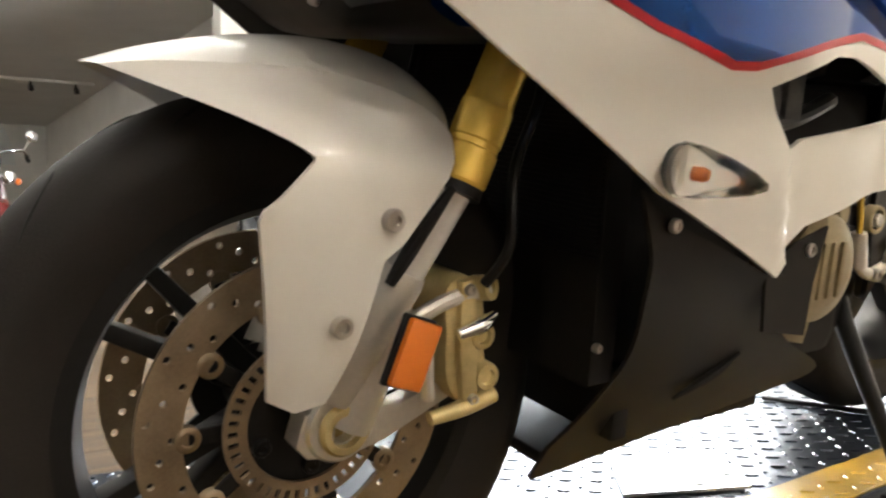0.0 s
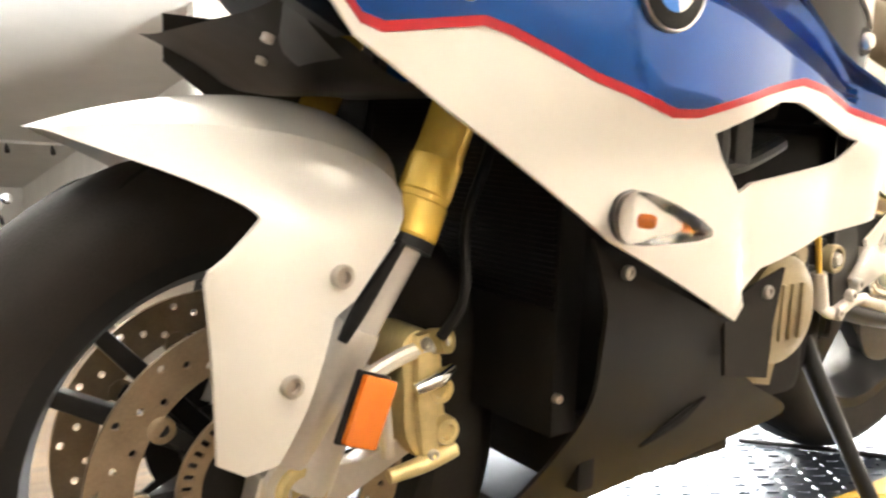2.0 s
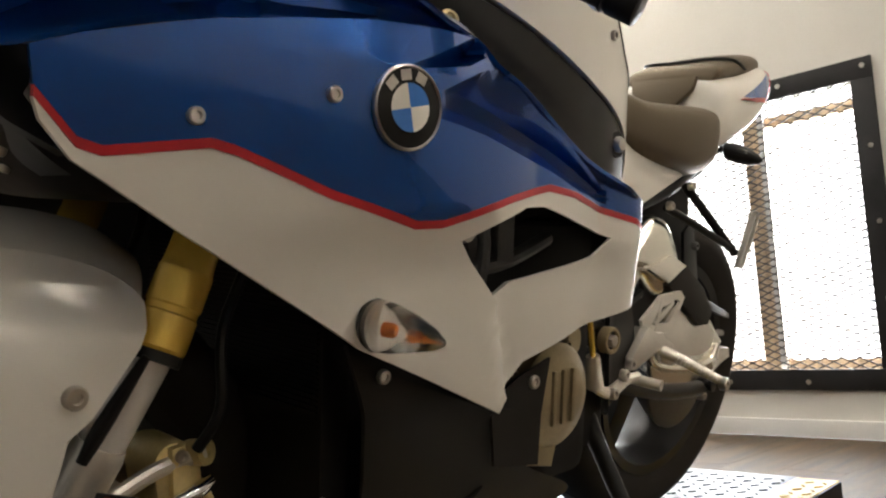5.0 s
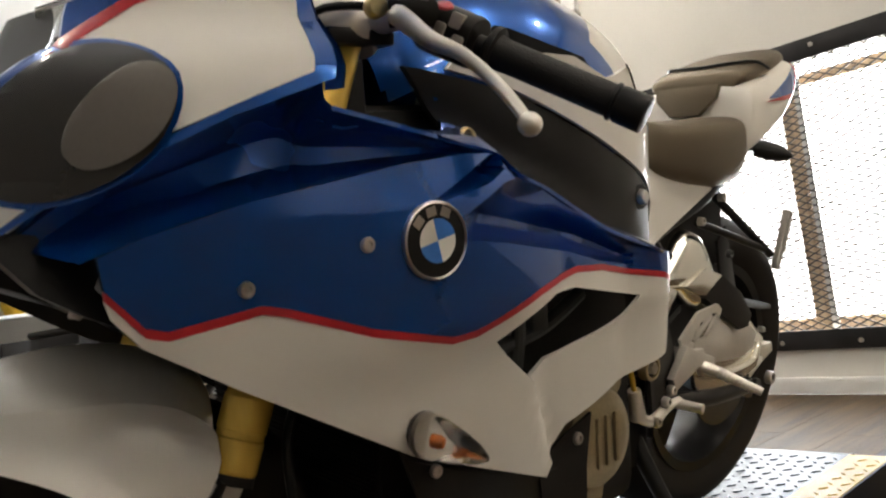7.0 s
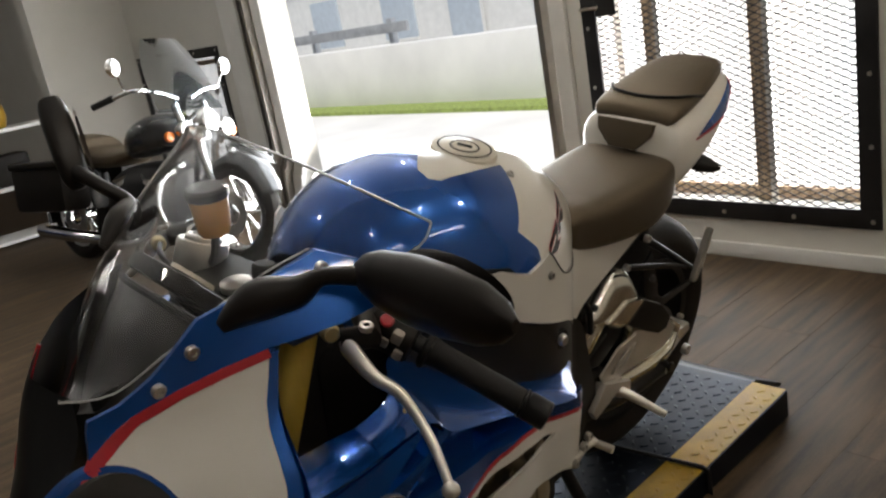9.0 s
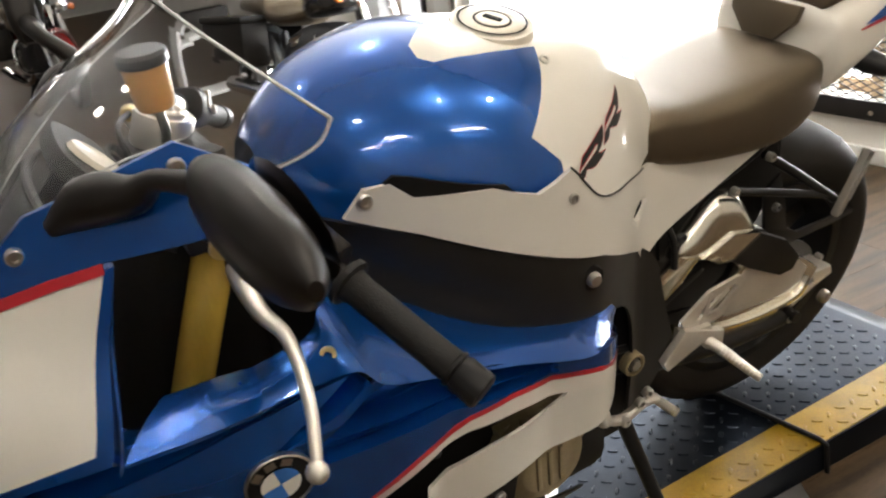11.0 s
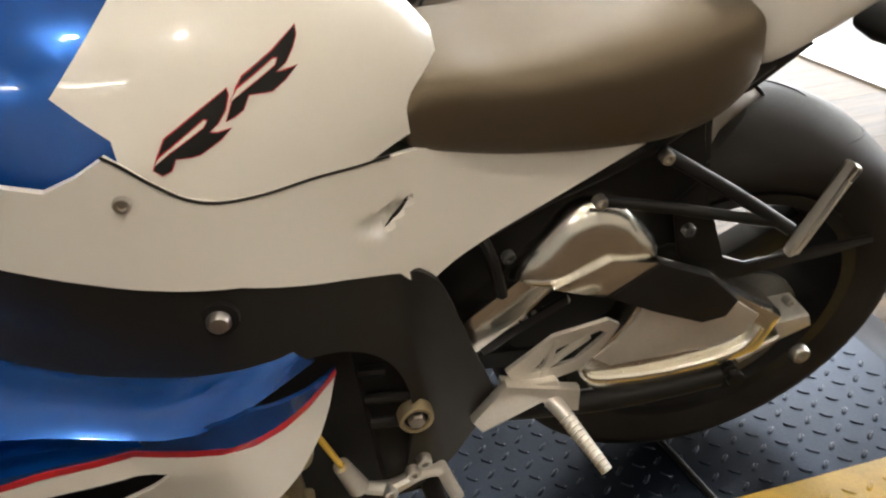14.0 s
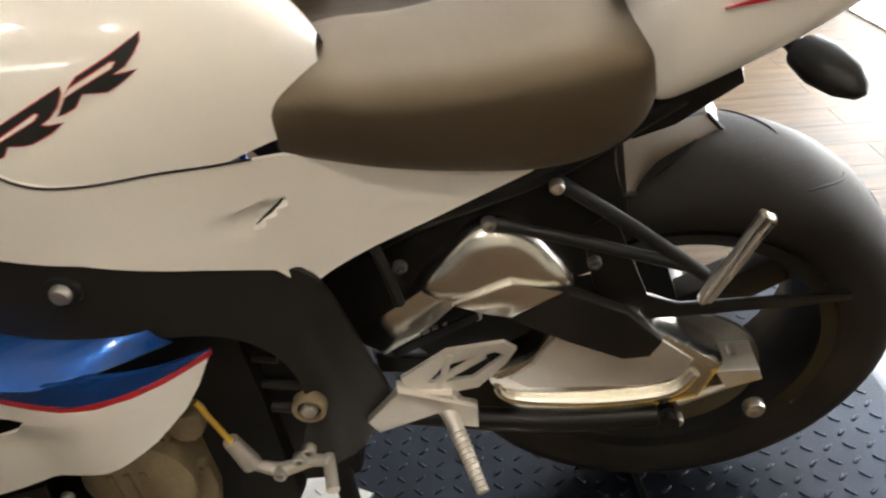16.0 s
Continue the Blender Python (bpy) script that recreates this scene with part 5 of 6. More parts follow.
def tank_part(name, keep, mat, label, lift=0.0, shell=None):
    bm = loft(rings, False, False)
    for co, no in (((0.636, 0, 0.93), (0.07, 0, -0.083)), ((0.636, 0, 0.93), (0.061, 0, 0.053)), ((0.735, 0, 0), (1, 0, 0)), ((0.667, 0, 0), (1, 0, 0))):
        bmesh.ops.bisect_plane(bm, geom=bm.verts[:] + bm.edges[:] + bm.faces[:], dist=1e-6, plane_co=co, plane_no=no)
    for (ax, ay), (bx, by) in zip(ISLAND, ISLAND[1:] + ISLAND[:1]):
        bmesh.ops.bisect_plane(bm, geom=bm.verts[:] + bm.edges[:] + bm.faces[:], dist=1e-6, plane_co=(ax, ay, 0), plane_no=(by - ay, ax - bx, 0))
    gone = [f for f in bm.faces if not keep(f.calc_center_median()) or (f.calc_center_median().y < YC and f.calc_center_median().x < 0.60 and f.calc_center_median().z < 0.868)]
    bmesh.ops.delete(bm, geom=gone, context="FACES")
    return part(name, bm, mat, bike, label)


def is_blue(p):
    front = (p.x - 0.636) * 0.07 - (p.z - 0.93) * 0.083 < 0 if p.z > 0.93 else (p.x - 0.636) * 0.061 + (p.z - 0.93) * 0.053 < 0
    cap_island = p.z > 0.93 and inside(p.x, p.y, ISLAND)
    return front and not cap_island and not (p.x > 0.667 and p.z < 0.93)


tank_part("tank_cover", is_blue, BLUE, "metallic blue tank cover")
tank_part("tank_rear", lambda p: not is_blue(p), WHITE, "glossy white rear of the tank")
CAP, CAPUP = (0.684, -0.064, 1.013), (0.12, -0.20, 0.97)
cap = part("filler_cap", lathe([(0, 0.010), (0.020, 0.010), (0.022, 0.008), (0.040, 0.008), (0.043, 0.006), (0.052, 0.006), (0.054, 0.002), (0.054, -0.03), (0, -0.03)], CAP, CAPUP, 40), CREAM, bike, "cream painted filler cap")
for r in (0.0215, 0.0415):
    part("cap_groove", lathe([(r, 0.0088), (r + 0.0015, 0.0098), (r + 0.003, 0.0088)], CAP, CAPUP, 40), DARKSHADE, cap)
part("key_slot", moved(block(-0.004, 0.004, -0.012, 0.012, 0.0, 0.0115), Matrix.Translation(CAP) @ Vector(CAPUP).to_track_quat("Z", "Y").to_matrix().to_4x4()), DARKSHADE, cap)
for x, z in ((0.708, 0.982),):
    bolt(bike, (x, ft(x, z), z), (0.1, -0.7, 0.7), 0.007, STEEL)

# slanted two-tone letters-like mark on the tank, drawn as plain shapes
def flat_mark(name, outline, f, d, mat, parent):
    """A thin film of any outline laid on the surface y = f(x, z)."""
    bm = bmesh.new()
    film = bm.faces.new([bm.verts.new((x, 0, z)) for x, z in outline])
    film.normal_update()
    bmesh.ops.triangulate(bm, faces=[film])
    bmesh.ops.subdivide_edges(bm, edges=bm.edges[:], cuts=2, use_grid_fill=True)
    for v in bm.verts:
        v.co.y = f(v.co.x, v.co.z) - d
    return part(name, bm, mat, parent)


def swell(outline, d):
    """The outline moved outwards by d."""
    n_ = len(outline)
    area = sum(outline[i][0] * outline[(i + 1) % n_][1] - outline[(i + 1) % n_][0] * outline[i][1] for i in range(n_))
    out = []
    for i in range(n_):
        a_, b_, c_ = Vector(outline[i - 1]), Vector(outline[i]), Vector(outline[(i + 1) % n_])
        t_ = ((b_ - a_).normalized() + (c_ - b_).normalized()).normalized()
        out.append(tuple(b_ + Vector((t_.y, -t_.x)) * (d if area > 0 else -d)))
    return out


MARKS = (([(0.6889, 0.866), (0.6942, 0.8738), (0.7019, 0.8841), (0.7273, 0.8925), (0.7533, 0.9009), (0.7532, 0.8962), (0.7485, 0.8874), (0.7409, 0.8808), (0.7334, 0.877), (0.739, 0.8742), (0.7498, 0.8738), (0.7397, 0.8691), (0.7234, 0.8649), (0.7171, 0.8655), (0.7054, 0.8684), (0.7003, 0.8614), (0.6938, 0.8605)],
          [(0.6900, 0.8692), (0.6945, 0.8737), (0.7322, 0.8875), (0.7343, 0.886), (0.7306, 0.8822), (0.7029, 0.8739)]),
         ([(0.7476, 0.8797), (0.7605, 0.8986), (0.7665, 0.9039), (0.7925, 0.911), (0.8149, 0.9196), (0.8141, 0.9138), (0.8091, 0.9071), (0.8013, 0.9002), (0.7921, 0.8969), (0.7983, 0.8951), (0.8097, 0.8944), (0.7981, 0.8894), (0.7863, 0.8861), (0.7682, 0.891), (0.7613, 0.8826), (0.7541, 0.8808)],
          [(0.7530, 0.8914), (0.7605, 0.8982), (0.7922, 0.9068), (0.7957, 0.9058), (0.7927, 0.9019), (0.7673, 0.8956)]))
for o, slot in MARKS:
    r_ = flat_mark("tank_mark", swell(o, 0.0010), ft, 0.0011, RED, bike)
    flat_mark("mark_fill", o, ft, 0.0016, SATIN, r_)
    flat_mark("mark_slot_edge", swell(slot, 0.0006), ft, 0.0021, RED, r_)
    flat_mark("mark_slot", swell(slot, -0.0004), ft, 0.0026, WHITE, r_)

# flank below the tank
FLANK = [(0.410, 0.894), (0.433, 0.928), (0.458, 0.932), (0.479, 0.912), (0.561, 0.905), (0.595, 0.888), (0.617, 0.879), (0.640, 0.885), (0.664, 0.895), (0.674, 0.882), (0.685, 0.866), (0.705, 0.842), (0.727, 0.827), (0.76, 0.815), (0.80, 0.803), (0.84, 0.787), (0.869, 0.776), (0.899, 0.768), (0.987, 0.741), (1.143, 0.704), (1.02, 0.655), (0.885, 0.604), (0.862, 0.645), (0.806, 0.688), (0.722, 0.746), (0.635, 0.787), (0.56, 0.825), (0.481, 0.866)]


SCOOP = ((0.815, 0.734), (0.854, 0.701), (0.889, 0.720))


def fl(x, z):
    """The flank; a three-cornered scoop sinks in towards its slit."""
    (ax, az), (bx, bz), (cx, cz) = SCOOP
    whole_ = (bx - ax) * (cz - az) - (cx - ax) * (bz - az)
    v_ = ((x - ax) * (cz - az) - (cx - ax) * (z - az)) / whole_
    w_ = ((bx - ax) * (z - az) - (x - ax) * (bz - az)) / whole_
    edge_ = min(v_, w_, 1 - v_ - w_)
    scoop = 0.020 * (v_ + w_) * min(1.0, max(0.0, edge_ + 0.05) / 0.12) if edge_ > -0.05 else 0.0
    return fu(x, z) - 0.006 + scoop


both("white_flank", FLANK, fl, WHITE, 0.006, "glossy white side cover", step=0.006)
part("scoop_slit", tube([(x, fl(x, z) - 0.0006, z) for x, z in ((0.856, 0.7025), (0.866, 0.7075), (0.877, 0.713), (0.887, 0.7195))], [0.0006, 0.0018, 0.0020, 0.0008], 8), DARKSHADE, bike)
part("tank_seam", tube([(x, min(ft(x, z), fl(x, z)) - 0.0004, z) for x, z in ((0.662, 0.897), (0.672, 0.886), (0.685, 0.868), (0.705, 0.844), (0.727, 0.829), (0.76, 0.817), (0.80, 0.805), (0.84, 0.789), (0.872, 0.777))], 0.0013, 8), BROWNBLACK, bike)
# dark sheet laid on the tank paints in the shaded gap above the flank
part("tank_gap_shade", panel([(0.452, 0.933), (0.479, 0.909), (0.561, 0.902), (0.592, 0.887), (0.577, 0.904), (0.53, 0.918), (0.479, 0.937), (0.462, 0.941)], lambda x, z: min(ft(x, z), fl(x, z) + 0.003) - 0.0015, 0.003, 0.015), DARKSHADE, bike)
bolt(bike, (0.432, fl(0.432, 0.902) - 0.001, 0.915), (0, -1, 0), 0.009, STEEL)
bolt(bike, (0.664, fl(0.664, 0.845) - 0.001, 0.857), (0, -1, 0), 0.007, STEEL)

# frame cover
COVER = [(0.372, 0.900), (0.409, 0.888), (0.481, 0.862), (0.56, 0.821), (0.635, 0.783), (0.722, 0.742), (0.806, 0.684), (0.862, 0.643), (0.884, 0.634), (0.906, 0.602), (0.929, 0.503), (0.945, 0.423), (0.909, 0.366), (0.873, 0.326), (0.829, 0.332), (0.822, 0.367), (0.845, 0.437), (0.845, 0.497), (0.825, 0.56), (0.784, 0.613), (0.72, 0.648), (0.67, 0.668), (0.587, 0.686), (0.505, 0.714), (0.466, 0.744), (0.432, 0.785), (0.402, 0.837)]


def fc(x, z):
    u_ = abs(z - (0.835 - 0.62 * (x - 0.42))) / 0.030
    groove_ = 0.007 * math.cos(min(1.0, u_) * math.pi / 2) ** 2 * max(0.0, min(1.0, (0.62 - x) / 0.12))
    return min(-0.132, fu(x, z) - 0.002) + groove_


both("frame_cover", COVER, fc, COVERBLACK, 0.008, "matt black frame cover", sharp=(0,), step=0.0125)
fb_ = part("frame_bolt", lathe([(0, 0.010), (0.008, 0.009), (0.0105, 0.005), (0.0105, -0.004), (0, -0.004)], (0.697, fc(0.697, 0.724) - 0.002, 0.724), (0, -1, 0), 20), STEEL, bike, "domed steel frame bolt")
part("bolt_washer", lathe([(0.0105, 0.001), (0.017, 0.001), (0.018, -0.004), (0.0105, -0.004)], (0.697, fc(0.697, 0.724) - 0.002, 0.724), (0, -1, 0), 20, True), SATIN, fb_)
pv = part("swingarm_pivot", lathe([(0.0145, 0.003), (0.0155, 0.006), (0.0195, 0.006), (0.021, 0.003), (0.021, -0.01), (0.0145, -0.01)], (0.848, -0.148, 0.440), (0, -1, 0), 28, True), TITAN, bike, "bronze swingarm pivot ring")
part("pivot_socket", lathe([(0, 0.001), (0.0145, 0.001), (0.0145, -0.01), (0, -0.01)], (0.848, -0.148, 0.440), (0, -1, 0), 28), SATIN, pv)
part("pivot_nut", lathe([(0, 0.009), (0.009, 0.009), (0.0105, 0.007), (0.0105, 0.0), (0, 0.0)], (0.848, -0.148, 0.440), (0, -1, 0), 6), STEEL, pv)

part("engine_rear", block(0.70, 0.88, -0.125, 0.10, 0.27, 0.63, 0.02), DARKSHADE, bike)
part("starter_cover", lathe([(0, 0.02), (0.020, 0.02), (0.023, 0.012), (0.023, -0.05), (0, -0.05)], (0.705, -0.160, 0.458), (0.15, -1, 0), 20), TITAN, bike)
for p in ((0.775, 0.52), (0.80, 0.47), (0.79, 0.43)):
    part("case_rib", tube([(p[0] - 0.05, -0.128, p[1] + 0.01), (p[0] + 0.05, -0.130, p[1] - 0.01)], 0.007, 8, False), SATIN, bike)
# engine covers and the shift linkage
ec = part("engine_cover", lathe([(0, 0.03), (0.045, 0.03), (0.048, 0.028), (0.062, 0.024), (0.068, 0.018), (0.070, -0.05), (0, -0.05)], (0.635, -0.185, 0.398), (0, -1, 0), 36), TITAN, bike, "bronze grey round engine cover")
for k in range(3):
    part("cover_rib", moved(block(-0.004, 0.004, -0.004, 0.004, -0.035, 0.035, 0.002), Matrix.Translation((0.635 - 0.02 + 0.02 * k, -0.215, 0.398))), TITAN, ec)
for k in range(7):
    a = 2 * math.pi * k / 7
    bolt(ec, (0.635 + 0.074 * math.cos(a), -0.18, 0.398 + 0.074 * math.sin(a)), (0, -1, 0), 0.008, TITAN, h=0.01)
part("engine_case", prism([(0.58, 0.46), (0.68, 0.47), (0.705, 0.43), (0.705, 0.33), (0.69, 0.28), (0.60, 0.30)], -0.165, -0.05, 0.01), TITAN, bike, "cast engine case")
part("shift_rod", tube([(0.735, -0.182, 0.505), (0.757, -0.180, 0.42)], 0.004, 10, False), GOLD, bike)
part("shift_joint", tube([(0.754, -0.180, 0.432), (0.766, -0.178, 0.385)], [0.010, 0.013], 14, False), ALU, bike)
part("shift_lever", tube([(0.766, -0.178, 0.385), (0.80, -0.180, 0.372), (0.84, -0.182, 0.385), (0.865, -0.19, 0.39)], [0.007, 0.009, 0.008, 0.007], 10), ALU, bike, "aluminium shift lever")
part("shift_peg", tube([(0.862, -0.178, 0.385), (0.872, -0.225, 0.380)], 0.008, 12, False), ALU, bike)
for p in ((0.80, 0.372), (0.845, 0.41), (0.83, 0.395)):
    bolt(bike, (p[0], -0.185, p[1]), (0, -1, 0), 0.009, STEEL, h=0.008)
st = part("side_stand", tube([(0.845, -0.105, 0.34), (0.852, -0.125, 0.285), (0.870, -0.20, 0.14), (0.880, -0.245, 0.060)], [0.016, 0.014, 0.012, 0.012], 14), SATIN, bike, "black side stand")
part("stand_foot", moved(block(-0.035, 0.03, -0.025, 0.025, -0.004, 0.004, 0.003), Matrix.Translation((0.880, -0.248, 0.054)) @ Matrix.Rotation(radians(-10), 4, "X")), SATIN, st)

# seats and tail
def saddle(name, table, mat, label, parent=bike, flat=0.55):
    rings_ = []
    for x, zb, zt, w, yc in spline(table, 4):
        rings_.append([Vector((x, yc + w * math.copysign(abs(math.cos(a)) ** flat, math.cos(a)), (zb + zt) / 2 + (zt - zb) / 2 * math.copysign(abs(math.sin(a)) ** (flat + 0.15), math.sin(a)))) for a in [2 * math.pi * k / 36 for k in range(36)]])
    return part(name, loft(rings_), mat, parent, label)


saddle("rider_seat", [(0.890, 0.768, 0.800, 0.080, -0.02), (0.898, 0.756, 0.826, 0.096, -0.018), (0.94, 0.740, 0.834, 0.104, -0.012), (1.0, 0.724, 0.826, 0.116, -0.005), (1.08, 0.710, 0.828, 0.127, 0), (1.16, 0.702, 0.833, 0.130, 0.003), (1.22, 0.712, 0.836, 0.127, 0.006), (1.256, 0.738, 0.834, 0.119, 0.008), (1.272, 0.775, 0.822, 0.104, 0.008)], SEAT, "black brown vinyl rider seat", flat=0.36)
saddle("tail_body", [(1.12, 0.680, 0.73, 0.085, 0.005), (1.20, 0.715, 0.77, 0.088, 0.01), (1.248, 0.755, 0.825, 0.100, 0.012), (1.272, 0.750, 0.886, 0.122, 0.012), (1.30, 0.758, 0.903, 0.130, 0.012), (1.38, 0.79, 0.918, 0.128, 0.012), (1.45, 0.822, 0.938, 0.120, 0.013), (1.51, 0.86, 0.953, 0.104, 0.014), (1.54, 0.900, 0.952, 0.080, 0.014)], WHITE, "glossy white tail fairing", flat=0.45)
TAIL = [tuple(p) for p in spline([(1.255, 0.755, 0.885, 0.112, 0.012), (1.30, 0.77, 0.903, 0.130, 0.012), (1.38, 0.80, 0.918, 0.128, 0.012), (1.45, 0.83, 0.938, 0.120, 0.013), (1.51, 0.865, 0.953, 0.104, 0.014), (1.54, 0.900, 0.952, 0.080, 0.014)], 6)]


def tail_y(x, z):
    for p, q in zip(TAIL, TAIL[1:]):
        if p[0] <= x <= q[0]:
            f = (x - p[0]) / (q[0] - p[0])
            zb, zt, w = [p[k] + (q[k] - p[k]) * f for k in (1, 2, 3)]
            h_ = min(0.999, abs(z - (zb + zt) / 2) / ((zt - zb) / 2))
            return 0.013 - w * math.sqrt(max(0.0, 1 - h_ ** (2 / 0.7))) ** 0.55
    return -0.09


for s in (-1, 1):
    d_ = part("tail_decal", panel([(1.335, 0.864), (1.42, 0.898), (1.515, 0.938), (1.500, 0.912), (1.470, 0.876), (1.40, 0.868)], lambda x, z: tail_y(x, z) - 0.003, 0.004, 0.015, flip=s > 0), BLUE, bike, "blue tail graphic")
    part("tail_decal_edge", panel([(1.322, 0.858), (1.40, 0.861), (1.474, 0.868), (1.508, 0.911), (1.522, 0.943), (1.514, 0.939), (1.500, 0.913), (1.470, 0.877), (1.40, 0.869)], lambda x, z: tail_y(x, z) - 0.004, 0.004, 0.015, flip=s > 0), RED, d_)
pp = saddle("passenger_pad", [(1.280, 0.888, 0.905, 0.092, 0.012), (1.292, 0.888, 0.926, 0.102, 0.012), (1.34, 0.895, 0.944, 0.104, 0.013), (1.42, 0.91, 0.965, 0.098, 0.014), (1.50, 0.925, 0.977, 0.083, 0.015), (1.55, 0.93, 0.974, 0.064, 0.015), (1.572, 0.935, 0.955, 0.045, 0.015)], SEAT, "dark vinyl passenger pad")
part("welt", tube([(1.40, -0.088, 0.928), (1.352, -0.086, 0.940), (1.322, -0.055, 0.9405), (1.313, 0.012, 0.938), (1.322, 0.080, 0.9405), (1.352, 0.111, 0.940), (1.40, 0.115, 0.928)], 0.0032, 10), SATIN, pp)
part("seat_plate", moved(prism([(-0.070, 0.026), (0.070, 0.026), (0.066, 0.0), (0.032, -0.034), (-0.032, -0.034), (-0.066, 0.0)], -0.006, 0.006, 0.003), Matrix.Translation((1.252, 0.012, 0.872)) @ Matrix.Rotation(radians(90), 4, "Z") @ Matrix.Rotation(radians(15), 4, "X")), SEAT, bike, "dark trapezoid plate under the pad")
ri = part("rear_indicator", loft([[Vector((1.418 + 0.042 * dx, -0.026 - dx * 0.082, 0.772 - 0.024 * dx)) + Vector((0.026 * s_ * math.cos(2 * math.pi * k / 16), 0.008 * s_ * math.cos(2 * math.pi * k / 16), 0.021 * s_ * math.sin(2 * math.pi * k / 16))) for k in range(16)] for dx, s_ in ((0.0, 0.35), (0.12, 0.4), (0.2, 0.85), (0.45, 1.0), (0.75, 0.8), (0.93, 0.45), (1.0, 0.12))]), SATIN, bike, "dark rear indicator")
part("indicator_stem", tube([(1.40, 0.0, 0.80), (1.41, -0.02, 0.778), (1.42, -0.034, 0.770)], [0.010, 0.008, 0.010], 10), SATIN, ri)

# rear footrests
rb = part("rear_hanger", tube([(1.165, -0.094, 0.685), (1.24, -0.108, 0.625), (1.315, -0.125, 0.560)], 0.0082, 14), SATIN, bike, "black tubular passenger footrest hanger")
part("hanger_strut", tube([(1.090, -0.098, 0.645), (1.18, -0.108, 0.615), (1.30, -0.122, 0.572)], 0.0070, 12), SATIN, rb)
for p in ((1.165, 0.685), (1.09, 0.648)):
    bolt(rb, (p[0], -0.104, p[1]), (0, -1, 0), 0.008, STEEL, h=0.008)
part("rear_peg", prism([(1.309, 0.543), (1.316, 0.534), (1.326, 0.543), (1.375, 0.627), (1.377, 0.637), (1.371, 0.640), (1.365, 0.634)], -0.143, -0.128, 0.004, sharp=()), ALU, rb, "cast aluminium passenger footrest")
for k in range(6):
    part("peg_rib", moved(block(-0.006, 0.006, -0.003, 0.003, -0.0022, 0.0022, 0.001), Matrix.Translation((1.330 + 0.006 * k, -0.1445, 0.567 + 0.0105 * k)) @ Matrix.Rotation(radians(-60), 4, "Y")), ALU, rb)

# subframe, dark parts under the seat
part("inner_mudguard", prism([(1.20, 0.695), (1.215, 0.716), (1.30, 0.735), (1.365, 0.765), (1.37, 0.740), (1.30, 0.70), (1.24, 0.685)], -0.040, 0.07, 0.005), SATIN, bike, "dark plastic inner mudguard under the tail")
part("subframe", tube([(0.90, -0.055, 0.585), (1.02, -0.065, 0.64), (1.16, -0.070, 0.685), (1.30, -0.06, 0.75)], 0.014, 12), SATIN, bike, "black subframe tube")
part("under_seat", prism([(0.88, 0.62), (1.15, 0.72), (1.30, 0.77), (1.28, 0.72), (1.20, 0.68), (1.06, 0.62), (0.98, 0.50), (0.86, 0.45)], -0.055, 0.07, 0.01), DARKSHADE, bike)
# added dark sheet closes the bright see-through gap behind the hanger
part("dark_gap_filler", prism([(0.98, 0.49), (0.97, 0.62), (1.10, 0.68), (1.24, 0.72), (1.245, 0.60), (1.20, 0.53), (1.10, 0.50)], -0.062, -0.050, 0.003), DARKSHADE, bike)
part("loom", tube([(0.955, -0.085, 0.64), (0.968, -0.10, 0.60), (0.975, -0.098, 0.545)], 0.0065, 10), SATIN, bike)

# swingarm
arm = part("swingarm", prism([(1.146, 0.471), (1.175, 0.49), (1.24, 0.49), (1.276, 0.450), (1.355, 0.381), (1.325, 0.326), (1.306, 0.322), (1.191, 0.304), (1.10, 0.325), (1.072, 0.365), (1.062, 0.405), (1.114, 0.427)], -0.092, -0.015, 0.012, sharp=(0, 4, 5)), POLISH, bike, "polished aluminium swingarm")
part("arm_panel", prism([(1.150, 0.462), (1.22, 0.44), (1.275, 0.440), (1.315, 0.400), (1.30, 0.372), (1.255, 0.362), (1.11, 0.378), (1.085, 0.40), (1.118, 0.420)], -0.0945, -0.08, 0.004), ALU, arm, "satin aluminium inner face")
part("arm_lip", tube([(1.070, -0.090, 0.385), (1.09, -0.094, 0.362), (1.19, -0.097, 0.345), (1.285, -0.097, 0.348), (1.318, -0.095, 0.378)], 0.0065, 10), POLISH, arm)
dome = []
for y, k in ((-0.02, 1.0), (-0.05, 1.0), (-0.072, 0.97), (-0.086, 0.86), (-0.094, 0.66), (-0.097, 0.40)):
    o = spline([(0.985, 0.545), (1.033, 0.599), (1.075, 0.632), (1.120, 0.628), (1.152, 0.592), (1.180, 0.522), (1.113, 0.480), (1.05, 0.515)], 4, True)
    dome.append([Vector((1.095 + (p[0] - 1.095) * k, y, 0.55 + (p[1] - 0.55) * k)) for p in o])
part("arm_dome", loft(dome), POLISH, arm, "mirror polished arch of the swingarm")
part("arm_strut", prism([(0.905, 0.485), (0.93, 0.510), (1.019, 0.563), (1.070, 0.590), (1.060, 0.540), (1.002, 0.490), (0.94, 0.452)], -0.088, -0.03, 0.010), POLISH, arm)
part("arm_blade", prism([(1.035, 0.538), (1.106, 0.561), (1.165, 0.540), (1.101, 0.510), (1.072, 0.519)], -0.105, -0.090, 0.003), POLISH, arm, "bright polished blade of the swingarm")
part("arm_cover", prism([(1.100, 0.506), (1.168, 0.538), (1.235, 0.497), (1.276, 0.446), (1.260, 0.423), (1.227, 0.423), (1.16, 0.463)], -0.106, -0.085, 0.006), BLACK, arm, "matt black rubber cover")
part("arm_recess", prism([(0.96, 0.475), (1.05, 0.508), (1.135, 0.474), (1.12, 0.452), (1.05, 0.415), (0.99, 0.43)], -0.07, -0.02, 0.004), DARKSHADE, bike)
